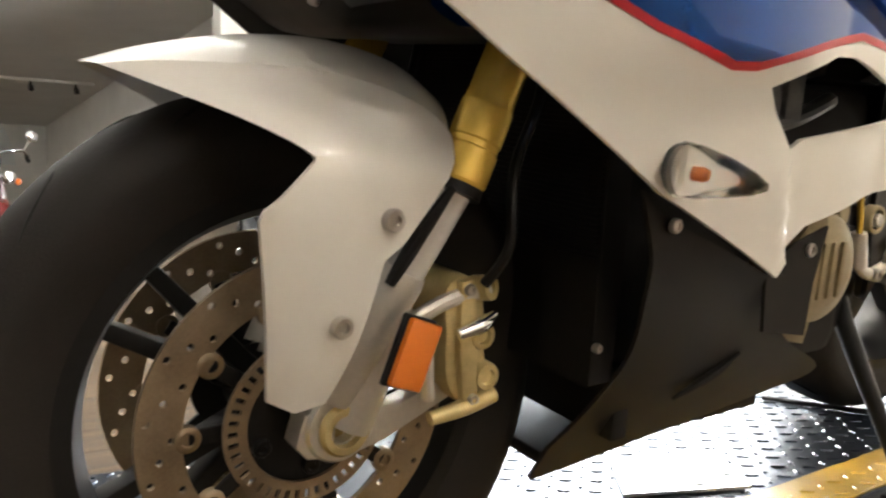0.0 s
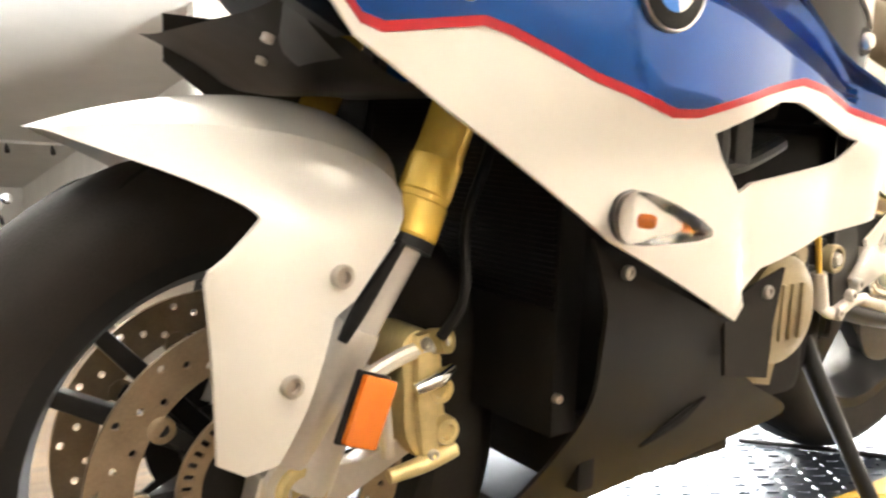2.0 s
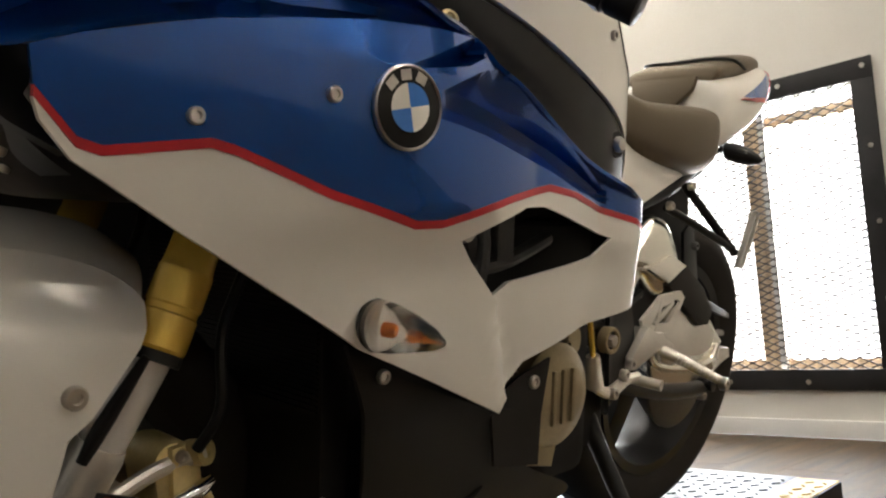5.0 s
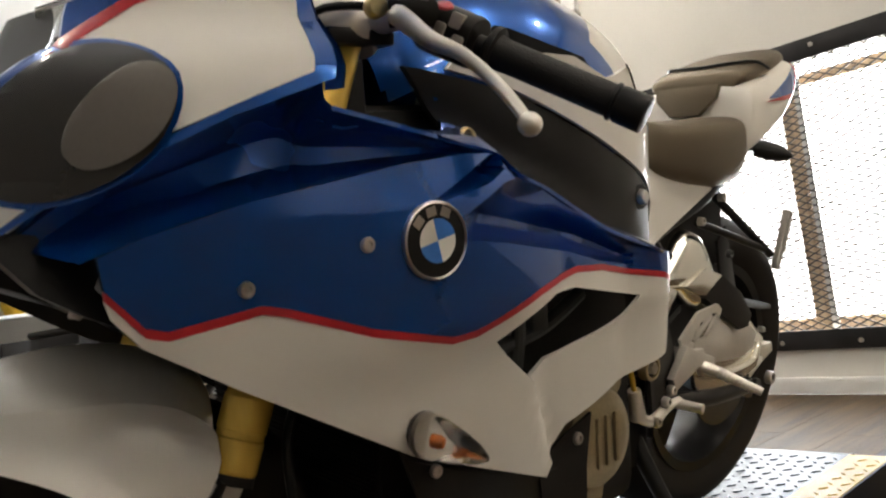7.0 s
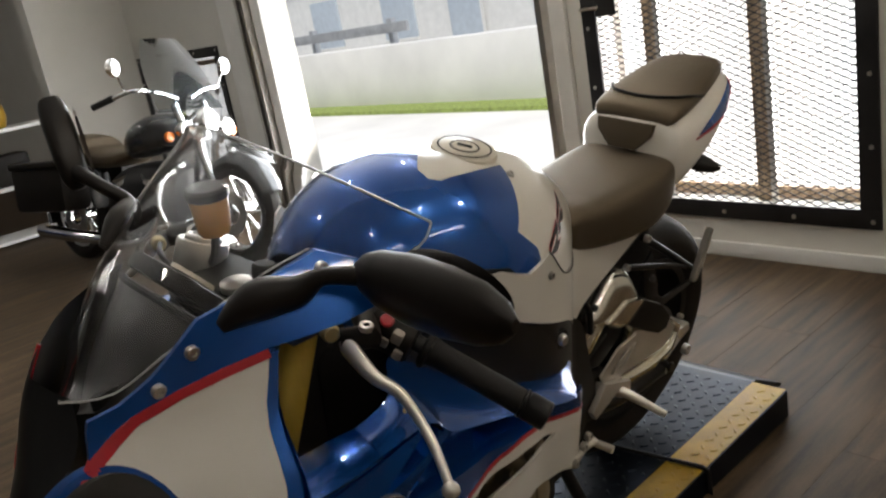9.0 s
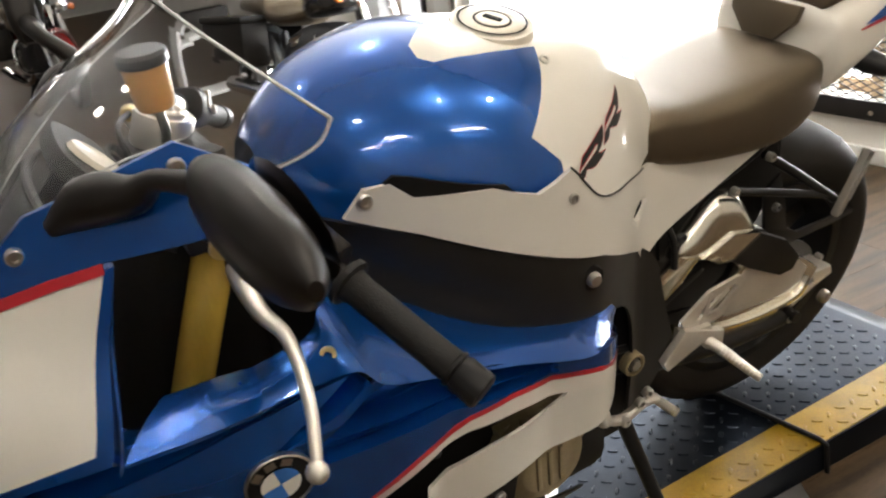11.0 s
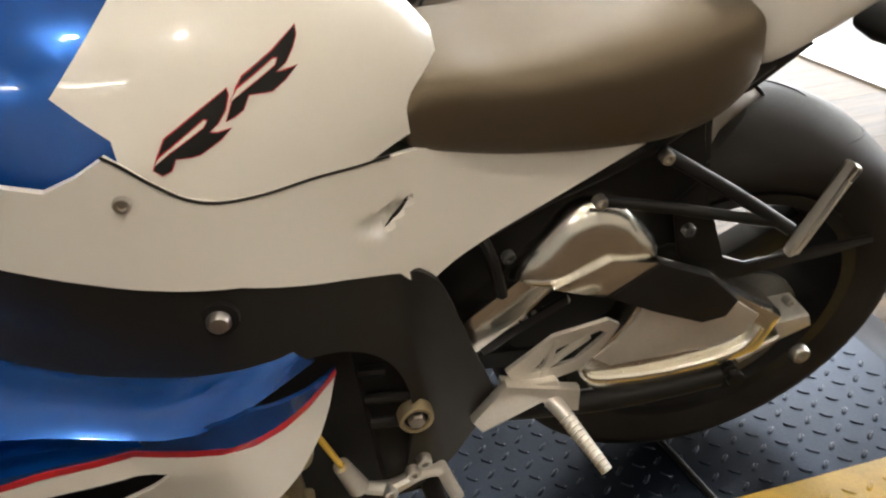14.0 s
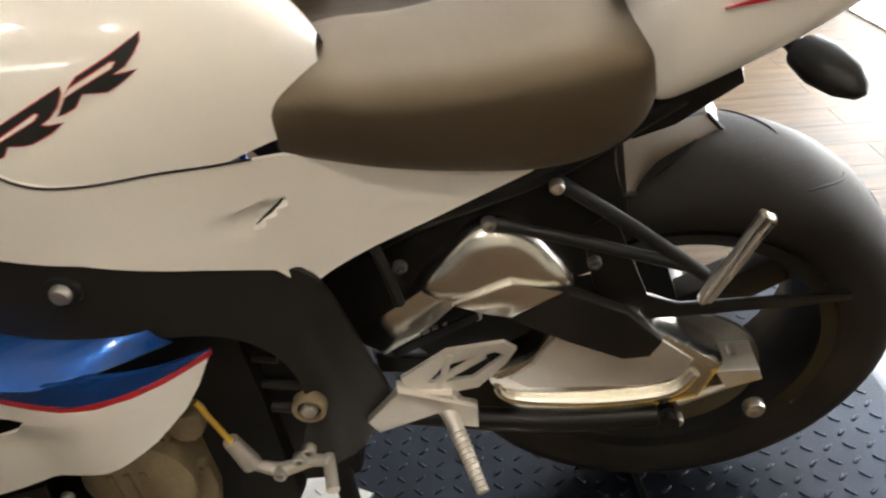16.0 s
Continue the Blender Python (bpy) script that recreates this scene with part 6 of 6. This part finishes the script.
chain = part("drive_chain", prism([(0.92, 0.428), (1.36, 0.345), (1.36, 0.325), (0.92, 0.400)], -0.060, -0.048, 0.002), SATIN, bike, "dark drive chain")
for k in range(9):
    part("chain_pin", lathe([(0, 0.003), (0.006, 0.003), (0.006, -0.003), (0, -0.003)], (0.955 + 0.013 * k, -0.072, 0.458 + 0.004 * k), (0, -1, 0), 8), STEEL, chain)
part("arm_lower", tube([(0.90, -0.09, 0.365), (1.10, -0.09, 0.315), (1.27, -0.085, 0.295)], 0.016, 12), SATIN, bike, "black lower chain guard")
part("axle_block", prism([(1.345, 0.365), (1.40, 0.362), (1.405, 0.342), (1.36, 0.330)], -0.085, -0.03, 0.004), ALU, bike, "aluminium axle adjuster")
for p, r in (((1.400, 0.284), 0.014), ((1.300, 0.275), 0.009), ((1.365, 0.395), 0.006)):
    bolt(bike, (p[0], -0.076, p[1]), (0, -1, 0), r, STEEL, h=0.01)
part("adjuster", tube([(1.30, -0.08, 0.31), (1.36, -0.08, 0.335)], 0.006, 10, False), STEEL, bike)
part("stand_bobbin", lathe([(0.012, 0), (0.012, 0.012), (0.007, 0.014), (0.007, 0.02), (0.012, 0.022), (0.012, 0.03), (0, 0.03)], (1.285, -0.08, 0.302), (0, -1, 0), 16), SATIN, bike)
part("chain_comb", prism([(0.945, 0.452), (1.06, 0.500), (1.062, 0.488), (0.95, 0.438)], -0.078, -0.070, 0.002), SATIN, chain)
for p in ((0.90, 0.52), (0.985, 0.60), (1.20, 0.575), (0.955, 0.395)):
    bolt(bike, (p[0], -0.100, p[1]), (0, -1, 0), 0.008, IRONGREY, h=0.006)
# rider footrest
fr = part("footrest_hanger", prism([(0.912, 0.405), (0.958, 0.452), (1.048, 0.414), (1.045, 0.377), (1.010, 0.388), (0.999, 0.409), (0.923, 0.384)], -0.150, -0.135, 0.004), ALU, bike, "aluminium footrest hanger")
part("hanger_plate", prism([(0.955, 0.45), (0.975, 0.44), (1.02, 0.435), (1.03, 0.41), (0.99, 0.405), (0.95, 0.415)], -0.145, -0.125, 0.003), ALU, fr)
HEEL = [(0.962, 0.460), (1.022, 0.497), (1.089, 0.501), (1.103, 0.489), (1.089, 0.468), (1.052, 0.433), (0.977, 0.423)]
part("heel_guard", panel(HEEL, lambda x, z: -0.135, 0.006, 0.03, hole=[(0.992, 0.448), (1.016, 0.474), (1.078, 0.488), (1.089, 0.481), (1.047, 0.449)]), ALU, fr, "cut-out aluminium heel guard")
part("guard_brace", moved(block(-0.004, 0.004, -0.003, 0.003, -0.035, 0.035, 0.001), Matrix.Translation((1.035, -0.133, 0.466)) @ Matrix.Rotation(radians(60), 4, "Y")), ALU, fr)
part("guard_brace", moved(block(-0.004, 0.004, -0.003, 0.003, -0.03, 0.03, 0.001), Matrix.Translation((1.015, -0.133, 0.462)) @ Matrix.Rotation(radians(20), 4, "Y")), ALU, fr)
peg = part("foot_peg", tube([(1.012, -0.145, 0.405), (1.02, -0.165, 0.398), (1.046, -0.235, 0.366)], [0.011, 0.0098, 0.0072], 14, False), ALU, fr, "ridged aluminium footrest")
for k in range(11):
    f = 0.08 + 0.085 * k
    c = Vector((1.02, -0.165, 0.398)).lerp(Vector((1.046, -0.235, 0.366)), f)
    r = 0.0112 - 0.003 * f
    part("peg_ring", lathe([(r - 0.002, -0.002), (r, 0), (r - 0.002, 0.002)], c, (0.026, -0.07, -0.032), 12), ALU, peg)

# rear wheel
RW = (1.305, 0.08, 0.323)
rear_wheel = part("rear_wheel", lathe([(0.205, -0.075), (0.224, -0.078), (0.224, -0.070), (0.205, -0.06), (0.192, -0.02), (0.192, 0.02), (0.205, 0.06), (0.224, 0.070), (0.224, 0.078), (0.205, 0.075), (0.186, 0.02), (0.186, -0.02)], RW, (0, 1, 0), 64, True), SATIN, bike, "black cast rear wheel")
tyre(rear_wheel, RW, 0.322, 0.092, 0.216)
for k in range(10):
    groove(rear_wheel, RW, 0.322, 0.092, k * math.pi / 5 + 0.2, -1)
    groove(rear_wheel, RW, 0.322, 0.092, k * math.pi / 5 + 0.5, 1)
for k in range(5):
    spoke(rear_wheel, RW, 2 * math.pi * k / 5 - 0.175, 0.03, 0.195, 0.032, 0.02)
part("hub", lathe([(0, -0.06), (0.05, -0.06), (0.05, 0.06), (0, 0.06)], RW, (0, 1, 0), 32), SATIN, rear_wheel)
part("sprocket", lathe([(0.02, -0.003), (0.115, -0.003), (0.115, 0.003), (0.02, 0.003)], (RW[0], RW[1] - 0.105, RW[2]), (0, 1, 0), 48, True), IRONGREY, rear_wheel, "dark steel rear sprocket")
rear_wheel.matrix_basis = Matrix.Translation(RW) @ Matrix.Rotation(radians(-0.8), 4, "Z") @ Matrix.Rotation(radians(6.0), 4, "X") @ Matrix.Translation([-q for q in RW])
hug = []
for k in range(9):
    a = radians(172 - 8 * k)
    r = 0.342
    hug.append([Vector((RW[0] + (r - 0.03 * (abs(f) ** 2.5)) * math.cos(a), RW[1] - 0.02 + 0.105 * f, RW[2] + (r - 0.03 * abs(f) ** 2.5) * math.sin(a))) for f in [j / 6 - 1 for j in range(13)]])
part("hugger", loft(hug, False, False), SATIN, bike, "black rear hugger")
blade = prism([(1.19, 0.60), (1.225, 0.625), (1.245, 0.56), (1.262, 0.500), (1.30, 0.472), (1.374, 0.454), (1.45, 0.435), (1.528, 0.415), (1.530, 0.404), (1.45, 0.418), (1.374, 0.436), (1.256, 0.462), (1.20, 0.52)], -0.082, -0.075, 0.002)
for v in blade.verts:
    v.co.y += 0.06 * max(0.0, v.co.x - 1.25) / 0.28
part("hugger_side", blade, SATIN, bike, "black hugger side blade")
rows = [spline(r, 4) for r in (((1.233, -0.064, 0.712), (1.231, -0.064, 0.678), (1.239, -0.062, 0.636)), ((1.262, -0.03, 0.696), (1.260, -0.03, 0.657), (1.256, -0.03, 0.614)), ((1.292, 0.0, 0.680), (1.289, 0.0, 0.637), (1.273, 0.0, 0.594)), ((1.355, 0.05, 0.658), (1.380, 0.05, 0.613), (1.310, 0.05, 0.586)), ((1.365, 0.11, 0.655), (1.385, 0.115, 0.613), (1.315, 0.11, 0.586)))]
mg = part("tail_mudguard", loft(rows, False, False), GUARD, bike, "brown-black plastic mudguard hanging under the tail")
part("mudguard_lip", tube([(1.239, -0.062, 0.636), (1.273, 0.0, 0.594), (1.312, 0.05, 0.586), (1.380, 0.05, 0.613), (1.356, 0.05, 0.658)], 0.003, 8), SATIN, mg)

# ---- lamps of the showroom ----
def tube_light(x0, x1, y, lit):
    t = thing("ceiling_light", "white fluorescent tube light on the ceiling", "ceiling light", group="ceiling tube lights")
    part("housing", block(x0, x1, y - 0.05, y + 0.05, H - 0.05, H - 0.002, 0.004), TRIM, t)
    part("diffuser", block(x0 + 0.02, x1 - 0.02, y - 0.035, y + 0.035, H - 0.075, H - 0.052, 0.008), lit, t)
    return t


for y in (7.2, 10.6, 14.0, 17.5):
    tube_light(-1.4, -0.1, y, FARTUBE)


tube_light(-1.4, -0.1, -3.4, LIGHTTUBE)
tube_light(0.8, 2.1, -3.4, LIGHTTUBE)


def downlight(x, y):
    """A round recessed lamp; its light is the disc lamp just under the lens."""
    t = thing("downlight", "small round warm ceiling downlight", "downlight", pose(x, y, H), group="ceiling downlights")
    part("ring", lathe([(0.055, -0.002), (0.075, -0.002), (0.078, -0.010), (0.055, -0.014)], (0, 0, 0), (0, 0, 1), 28, True), TRIM, t)
    part("bulb", lathe([(0, -0.006), (0.054, -0.006), (0.054, -0.003), (0, -0.003)], (0, 0, 0), (0, 0, 1), 28), LIGHTTUBE, t)
    lamp("downlight_lamp", "AREA", look((x, y, H - 0.03), (x, y, 0.0)), DOWN_POWER[x], size=(0.11, 0.11), color=(1.0, 0.89, 0.74))


for x in (-0.5, 0.9, 2.1):
    for y in (-1.6, 1.1):
        downlight(x, y)


# ---- cruisers standing in the showroom ----
def cruiser(m, paint, shield, label):
    """A heavy touring motorcycle: x ahead, wheels on z = 0."""
    c = thing("cruiser_motorcycle", label, "motorcycle", m, "cruisers in the showroom")

    def wheel(x, r, w, front):
        wh = part("front_wheel" if front else "rear_wheel", lathe([(r * 0.64, -w * 0.7), (r * 0.70, -w * 0.8), (r * 0.70, w * 0.8), (r * 0.64, w * 0.7)], (x, 0, r), (0, 1, 0), 36, True), CHROME, c)
        part("tyre", lathe([(r * 0.68, -w * 0.8), (r * 0.82, -w), (r * 0.97, -w * 0.6), (r, 0), (r * 0.97, w * 0.6), (r * 0.82, w), (r * 0.68, w * 0.8)], (x, 0, r), (0, 1, 0), 40), RUBBER, wh)
        for k in range(10):
            a = math.pi * k / 5
            part("spoke", tube([(x, 0.02, r), (x + r * 0.66 * math.cos(a), 0.0, r + r * 0.66 * math.sin(a))], 0.006, 6, False), CHROME, wh)
        part("hub", lathe([(0, -0.07), (0.05, -0.07), (0.05, 0.07), (0, 0.07)], (x, 0, r), (0, 1, 0), 20), CHROME, wh)
        part("brake_disc", lathe([(0.06, -0.002), (0.13, -0.002), (0.13, 0.002), (0.06, 0.002)], (x, -0.075, r), (0, 1, 0), 32, True), STEEL, wh)

    wheel(0.80, 0.33, 0.06, True)
    wheel(-0.80, 0.32, 0.075, False)
    for x, r, a0, a1, w, nm in ((0.80, 0.36, 20, 165, 0.085, "front_fender"), (-0.80, 0.36, 10, 190, 0.11, "rear_fender")):
        rr = []
        for k in range(15):
            a = radians(a0 + (a1 - a0) * k / 14)
            rr.append([Vector((x + (r - 0.05 * abs(f) ** 3) * math.cos(a), w * f, 0.33 + (r - 0.05 * abs(f) ** 3) * math.sin(a))) for f in [j / 5 - 1 for j in range(11)]])
        part(nm, loft(rr, False, False), paint, c)

    def body(name, table, mat, label=""):
        return part(name, loft([[Vector((x, w * math.copysign(abs(math.cos(a)) ** 0.7, math.cos(a)), (z0 + z1) / 2 + (z1 - z0) / 2 * math.copysign(abs(math.sin(a)) ** 0.7, math.sin(a)))) for a in [2 * math.pi * k / 20 for k in range(20)]] for x, z0, z1, w in spline(table, 3)]), mat, c, label)

    body("fuel_tank", [(0.42, 0.80, 0.90, 0.06), (0.36, 0.75, 0.96, 0.12), (0.18, 0.72, 0.98, 0.155), (-0.02, 0.70, 0.92, 0.13), (-0.12, 0.70, 0.82, 0.08)], paint)
    body("seat", [(-0.05, 0.70, 0.78, 0.10), (-0.2, 0.66, 0.76, 0.17), (-0.42, 0.66, 0.80, 0.18), (-0.5, 0.70, 0.88, 0.16), (-0.75, 0.74, 0.90, 0.15), (-0.92, 0.76, 0.86, 0.10)], SEAT)
    body("engine", [(0.36, 0.28, 0.62, 0.14), (0.2, 0.2, 0.68, 0.19), (-0.1, 0.2, 0.66, 0.19), (-0.3, 0.24, 0.58, 0.14)], IRON)
    for s in (-1, 1):
        for x in (0.16, -0.06):
            part("cylinder", lathe([(0.075 + 0.012 * (k % 2), 0.02 * k) for k in range(12)], (x, s * 0.06, 0.40), (0.25 if x > 0 else -0.25, s * 0.3, 1), 20), STEEL, c)
        part("fork_tube", tube([(0.80, s * 0.11, 0.33), (0.48, s * 0.11, 1.02)], 0.026, 14, False), CHROME, c)
        part("exhaust", tube([(0.2, s * 0.16, 0.35), (0.05, s * 0.2, 0.2), (-0.4, s * 0.22, 0.2), (-1.0, s * 0.22, 0.25)], [0.025, 0.03, 0.045, 0.05], 14), CHROME, c)
        part("handlebar", tube([(0.44, s * 0.05, 1.05), (0.42, s * 0.18, 1.10), (0.40, s * 0.34, 1.12), (0.22, s * 0.44, 1.06)], 0.013, 10), CHROME, c)
        part("grip", tube([(0.30, s * 0.40, 1.09), (0.17, s * 0.46, 1.045)], 0.02, 10, False), GRIP, c)
        part("mirror_stalk", tube([(0.36, s * 0.36, 1.12), (0.38, s * 0.42, 1.24)], 0.006, 8, False), CHROME, c)
        part("mirror", lathe([(0, 0.015), (0.04, 0.012), (0.055, 0), (0.05, -0.01), (0, -0.012)], (0.38, s * 0.43, 1.26), (1, 0, 0), 20), CHROME, c)
        part("passing_lamp", lathe([(0, 0.05), (0.05, 0.04), (0.058, 0.03), (0.06, 0), (0.04, -0.04), (0, -0.06)], (0.60, s * 0.16, 0.86), (1, 0, 0), 24), CHROME, c)
        part("indicator", lathe([(0, 0.03), (0.03, 0.02), (0.033, 0), (0, -0.03)], (0.56, s * 0.25, 0.83), (1, 0, 0), 16), AMBER, c)
        body_ = part("saddlebag", moved(block(-0.30, 0.30, -0.11, 0.11, -0.16, 0.16, 0.05), Matrix.Translation((-0.78, s * 0.24, 0.55))), BLACK, c)
        part("bag_lid", moved(block(-0.31, 0.31, -0.115, 0.115, 0.0, 0.05, 0.02), Matrix.Translation((-0.78, s * 0.24, 0.69))), BLACK, body_)
    part("headlight", lathe([(0, 0.075), (0.06, 0.068), (0.085, 0.05), (0.09, 0.04), (0.09, 0.0), (0.06, -0.08), (0, -0.11)], (0.60, 0, 0.90), (1, 0, 0), 28), CHROME, c)
    part("headlight_glass", lathe([(0, 0.082), (0.05, 0.075), (0.078, 0.056)], (0.60, 0, 0.90), (1, 0, 0), 28), LENS, c)
    rr = [[Vector((0.56 - 0.22 * v - 0.05 * abs(f) ** 2, 0.25 * f * (1 - 0.45 * v ** 3), 0.98 + 0.46 * v)) for f in [j / 6 - 1 for j in range(13)]] for v in [k / 6 for k in range(7)]]
    sh = part("windshield", loft(rr, False, False), shield, c, "clear upright windshield")
    sh.visible_shadow = False
    part("crash_bar", tube([(0.40, -0.06, 0.30), (0.44, -0.30, 0.34), (0.42, -0.30, 0.58), (0.36, -0.06, 0.66)], 0.014, 10), CHROME, c)
    part("frame", tube([(0.46, 0, 0.95), (0.42, 0, 0.5), (0.30, 0, 0.22), (-0.4, 0, 0.22), (-0.5, 0, 0.62)], 0.025, 10), IRON, c)
    part("side_stand", tube([(-0.05, -0.14, 0.26), (-0.05, -0.24, 0.0)], 0.012, 8, False), IRON, c)
    return c


TOUR = material("black_silver_paint", (0.045, 0.047, 0.05), 0.22, coat=0.9, vary=0.2)
NAVY = material("bright_blue_paint", (0.02, 0.12, 0.45), 0.25, coat=0.8, vary=0.1)
SHIELD = glass("windshield_plastic", (0.80, 0.89, 0.98), 0.02, 1.15)
cruiser(Matrix.Translation((1.67, 3.86, FL)) @ Matrix.Rotation(radians(-75), 4, "Z") @ Matrix.Rotation(radians(-8), 4, "X") @ Matrix.Scale(0.92, 4), TOUR, SHIELD, "black and chrome cruiser motorcycle with clear windshield")
cruiser(Matrix.Translation((-0.55, 6.3, FL)) @ Matrix.Rotation(radians(-78), 4, "Z"), NAVY, SHIELD, "blue and black touring motorcycle with amber indicators")
cruiser(Matrix.Translation((0.25, 8.0, FL)) @ Matrix.Rotation(radians(-80), 4, "Z"), MAROON, SHIELD, "maroon touring motorcycle with chrome parts")
cruiser(Matrix.Translation((-0.9, 9.6, FL)) @ Matrix.Rotation(radians(-85), 4, "Z"), TOUR, SHIELD, "black touring motorcycle further back in the showroom")

# shelf unit by the return wall
shelf = thing("shelf_unit", "white shelf unit holding a yellow helmet and boxes", "shelf", pose(0, 0, FL))
for z in (0.02, 0.42, 0.86):
    part("shelf_board", block(1.15, 1.92, 5.86, 6.24, z, z + 0.025, 0.003), TRIM, shelf)
for x in (1.128, 1.922):
    part("side_board", block(x, x + 0.02, 5.86, 6.24, 0, 0.90, 0.003), TRIM, shelf)
helmet = part("yellow_helmet", lathe([(0, -0.11), (0.10, -0.11), (0.125, -0.03), (0.12, 0.05), (0.085, 0.11), (0.04, 0.135), (0, 0.14)], (1.48, 6.03, FL + 0.996), (0, 0, 1), 24), YELLOW)
tagged(helmet, "glossy yellow helmet on the white shelf", "helmet")
tagged(part("storage_box", moved(block(1.3, 1.65, 5.93, 6.18, 0.446, 0.68, 0.01), Matrix.Translation((0, 0, FL))), BLACK), "black storage box on the white shelf", "box")

# ceiling track with spot lamps
rail = thing("track_light", "ceiling track with small black spot lamps", "track light", pose(0, 0, 0))
part("rail", block(-1.5, 2.6, 14.6, 14.64, H - 0.05, H - 0.002, 0.004), TRIM, rail)
for k in range(6):
    part("spot_lamp", tube([(-1.2 + 0.7 * k, 14.62, H - 0.06), (-1.2 + 0.7 * k, 14.58, H - 0.14), (-1.2 + 0.7 * k, 14.52, H - 0.20)], [0.02, 0.04, 0.045], 14, False), IRON, rail)

GALV = material("galvanised_steel", (0.42, 0.43, 0.44), 0.5, metal=0.4, vary=0.12)
FADED = material("faded_grey_blue_paint", (0.50, 0.56, 0.62), 0.5, vary=0.06)
# pipe rail on the boundary wall outdoors
rail2 = thing("guard_rail", "galvanised grey guard rail above the boundary wall", "guard rail", pose(0, 0, 0))
for y in (8.4, 10.4, 12.4):
    part("rail_post", block(7.50, 7.60, y, y + 0.10, -0.05, 1.12, 0.01), GALV, rail2)
part("rail_beam", block(7.44, 7.498, 8.0, 13.5, 0.92, 1.06, 0.01), GALV, rail2)

# pale house far across the yard
house = thing("house", "pale house beyond the boundary wall with grey door", "house", pose(0, 0, 0))
part("wall", block(13.0, 17.0, 9.5, 24.0, -0.05, 3.2), TRIM, house)
hd = part("door", block(12.94, 12.998, 12.0, 13.0, -0.05, 2.0, 0.01), FADED, house, "faded grey blue door")
part("frame", block(12.92, 12.939, 11.92, 12.0, -0.05, 2.06, 0.005), TRIM, hd)
for y in (14.2, 17.2):
    wd = part("window", block(12.95, 12.998, y, y + 1.2, 0.5, 1.7, 0.01), FADED, house)
    part("sill", block(12.90, 12.949, y - 0.05, y + 1.25, 0.44, 0.499, 0.005), TRIM, wd)
part("roof", prism([(12.6, 3.2), (15.0, 4.6), (17.4, 3.2)], 9.2, 24.3, 0.02), CONCRETE, house, "pale pitched roof")

# ---- floor planks ----
PLANK = material("grey_brown_plank_piece", (0.088, 0.060, 0.036), 0.50, specular=0.14, vary=0.42, scale=3.0, bump=0.2, bump_scale=60, stretch=(1.0, 9, 9))
pn, pl = PLANK.node_tree.nodes, PLANK.node_tree.links.new
info, shift, tone = pn.new("ShaderNodeObjectInfo"), pn.new("ShaderNodeCombineXYZ"), pn.new("ShaderNodeHueSaturation")
wide_ = pn.new("ShaderNodeMath")
wide_.operation = "MULTIPLY"
wide_.inputs[1].default_value = 37.0
pl(info.outputs["Random"], wide_.inputs[0])
for k in range(3):
    pl(wide_.outputs[0], shift.inputs[k])
pl(shift.outputs[0], pn["Mapping"].inputs["Location"])
spread = pn.new("ShaderNodeMapRange")
spread.inputs["To Min"].default_value, spread.inputs["To Max"].default_value = 0.86, 1.14
pl(info.outputs["Random"], spread.inputs[0])
pl(spread.outputs[0], tone.inputs["Value"])
pl(pn["Color Ramp"].outputs[0], tone.inputs["Color"])
pl(tone.outputs[0], pn["Principled BSDF"].inputs["Base Color"])


def plank_mesh(length):
    bm = block(0, length - 0.001, 0, 0.179, FL - 0.0035, FL, 0.0004)
    me = bpy.data.meshes.new("plank")
    bm.to_mesh(me)
    bm.free()
    me.materials.append(PLANK)
    return me


whole, half_ = plank_mesh(1.2), plank_mesh(0.6)
for j in range(46):
    y = -2.3 + 0.18 * j
    x, first = -1.97, True
    while x < 2.7:
        me = half_ if (first and j % 2) or x > 2.0 else whole
        ob = new("plank", me)
        ob.parent = floor
        ob.location = (x, y, 0)
        x += 0.6 if me is half_ else 1.2
        first = False
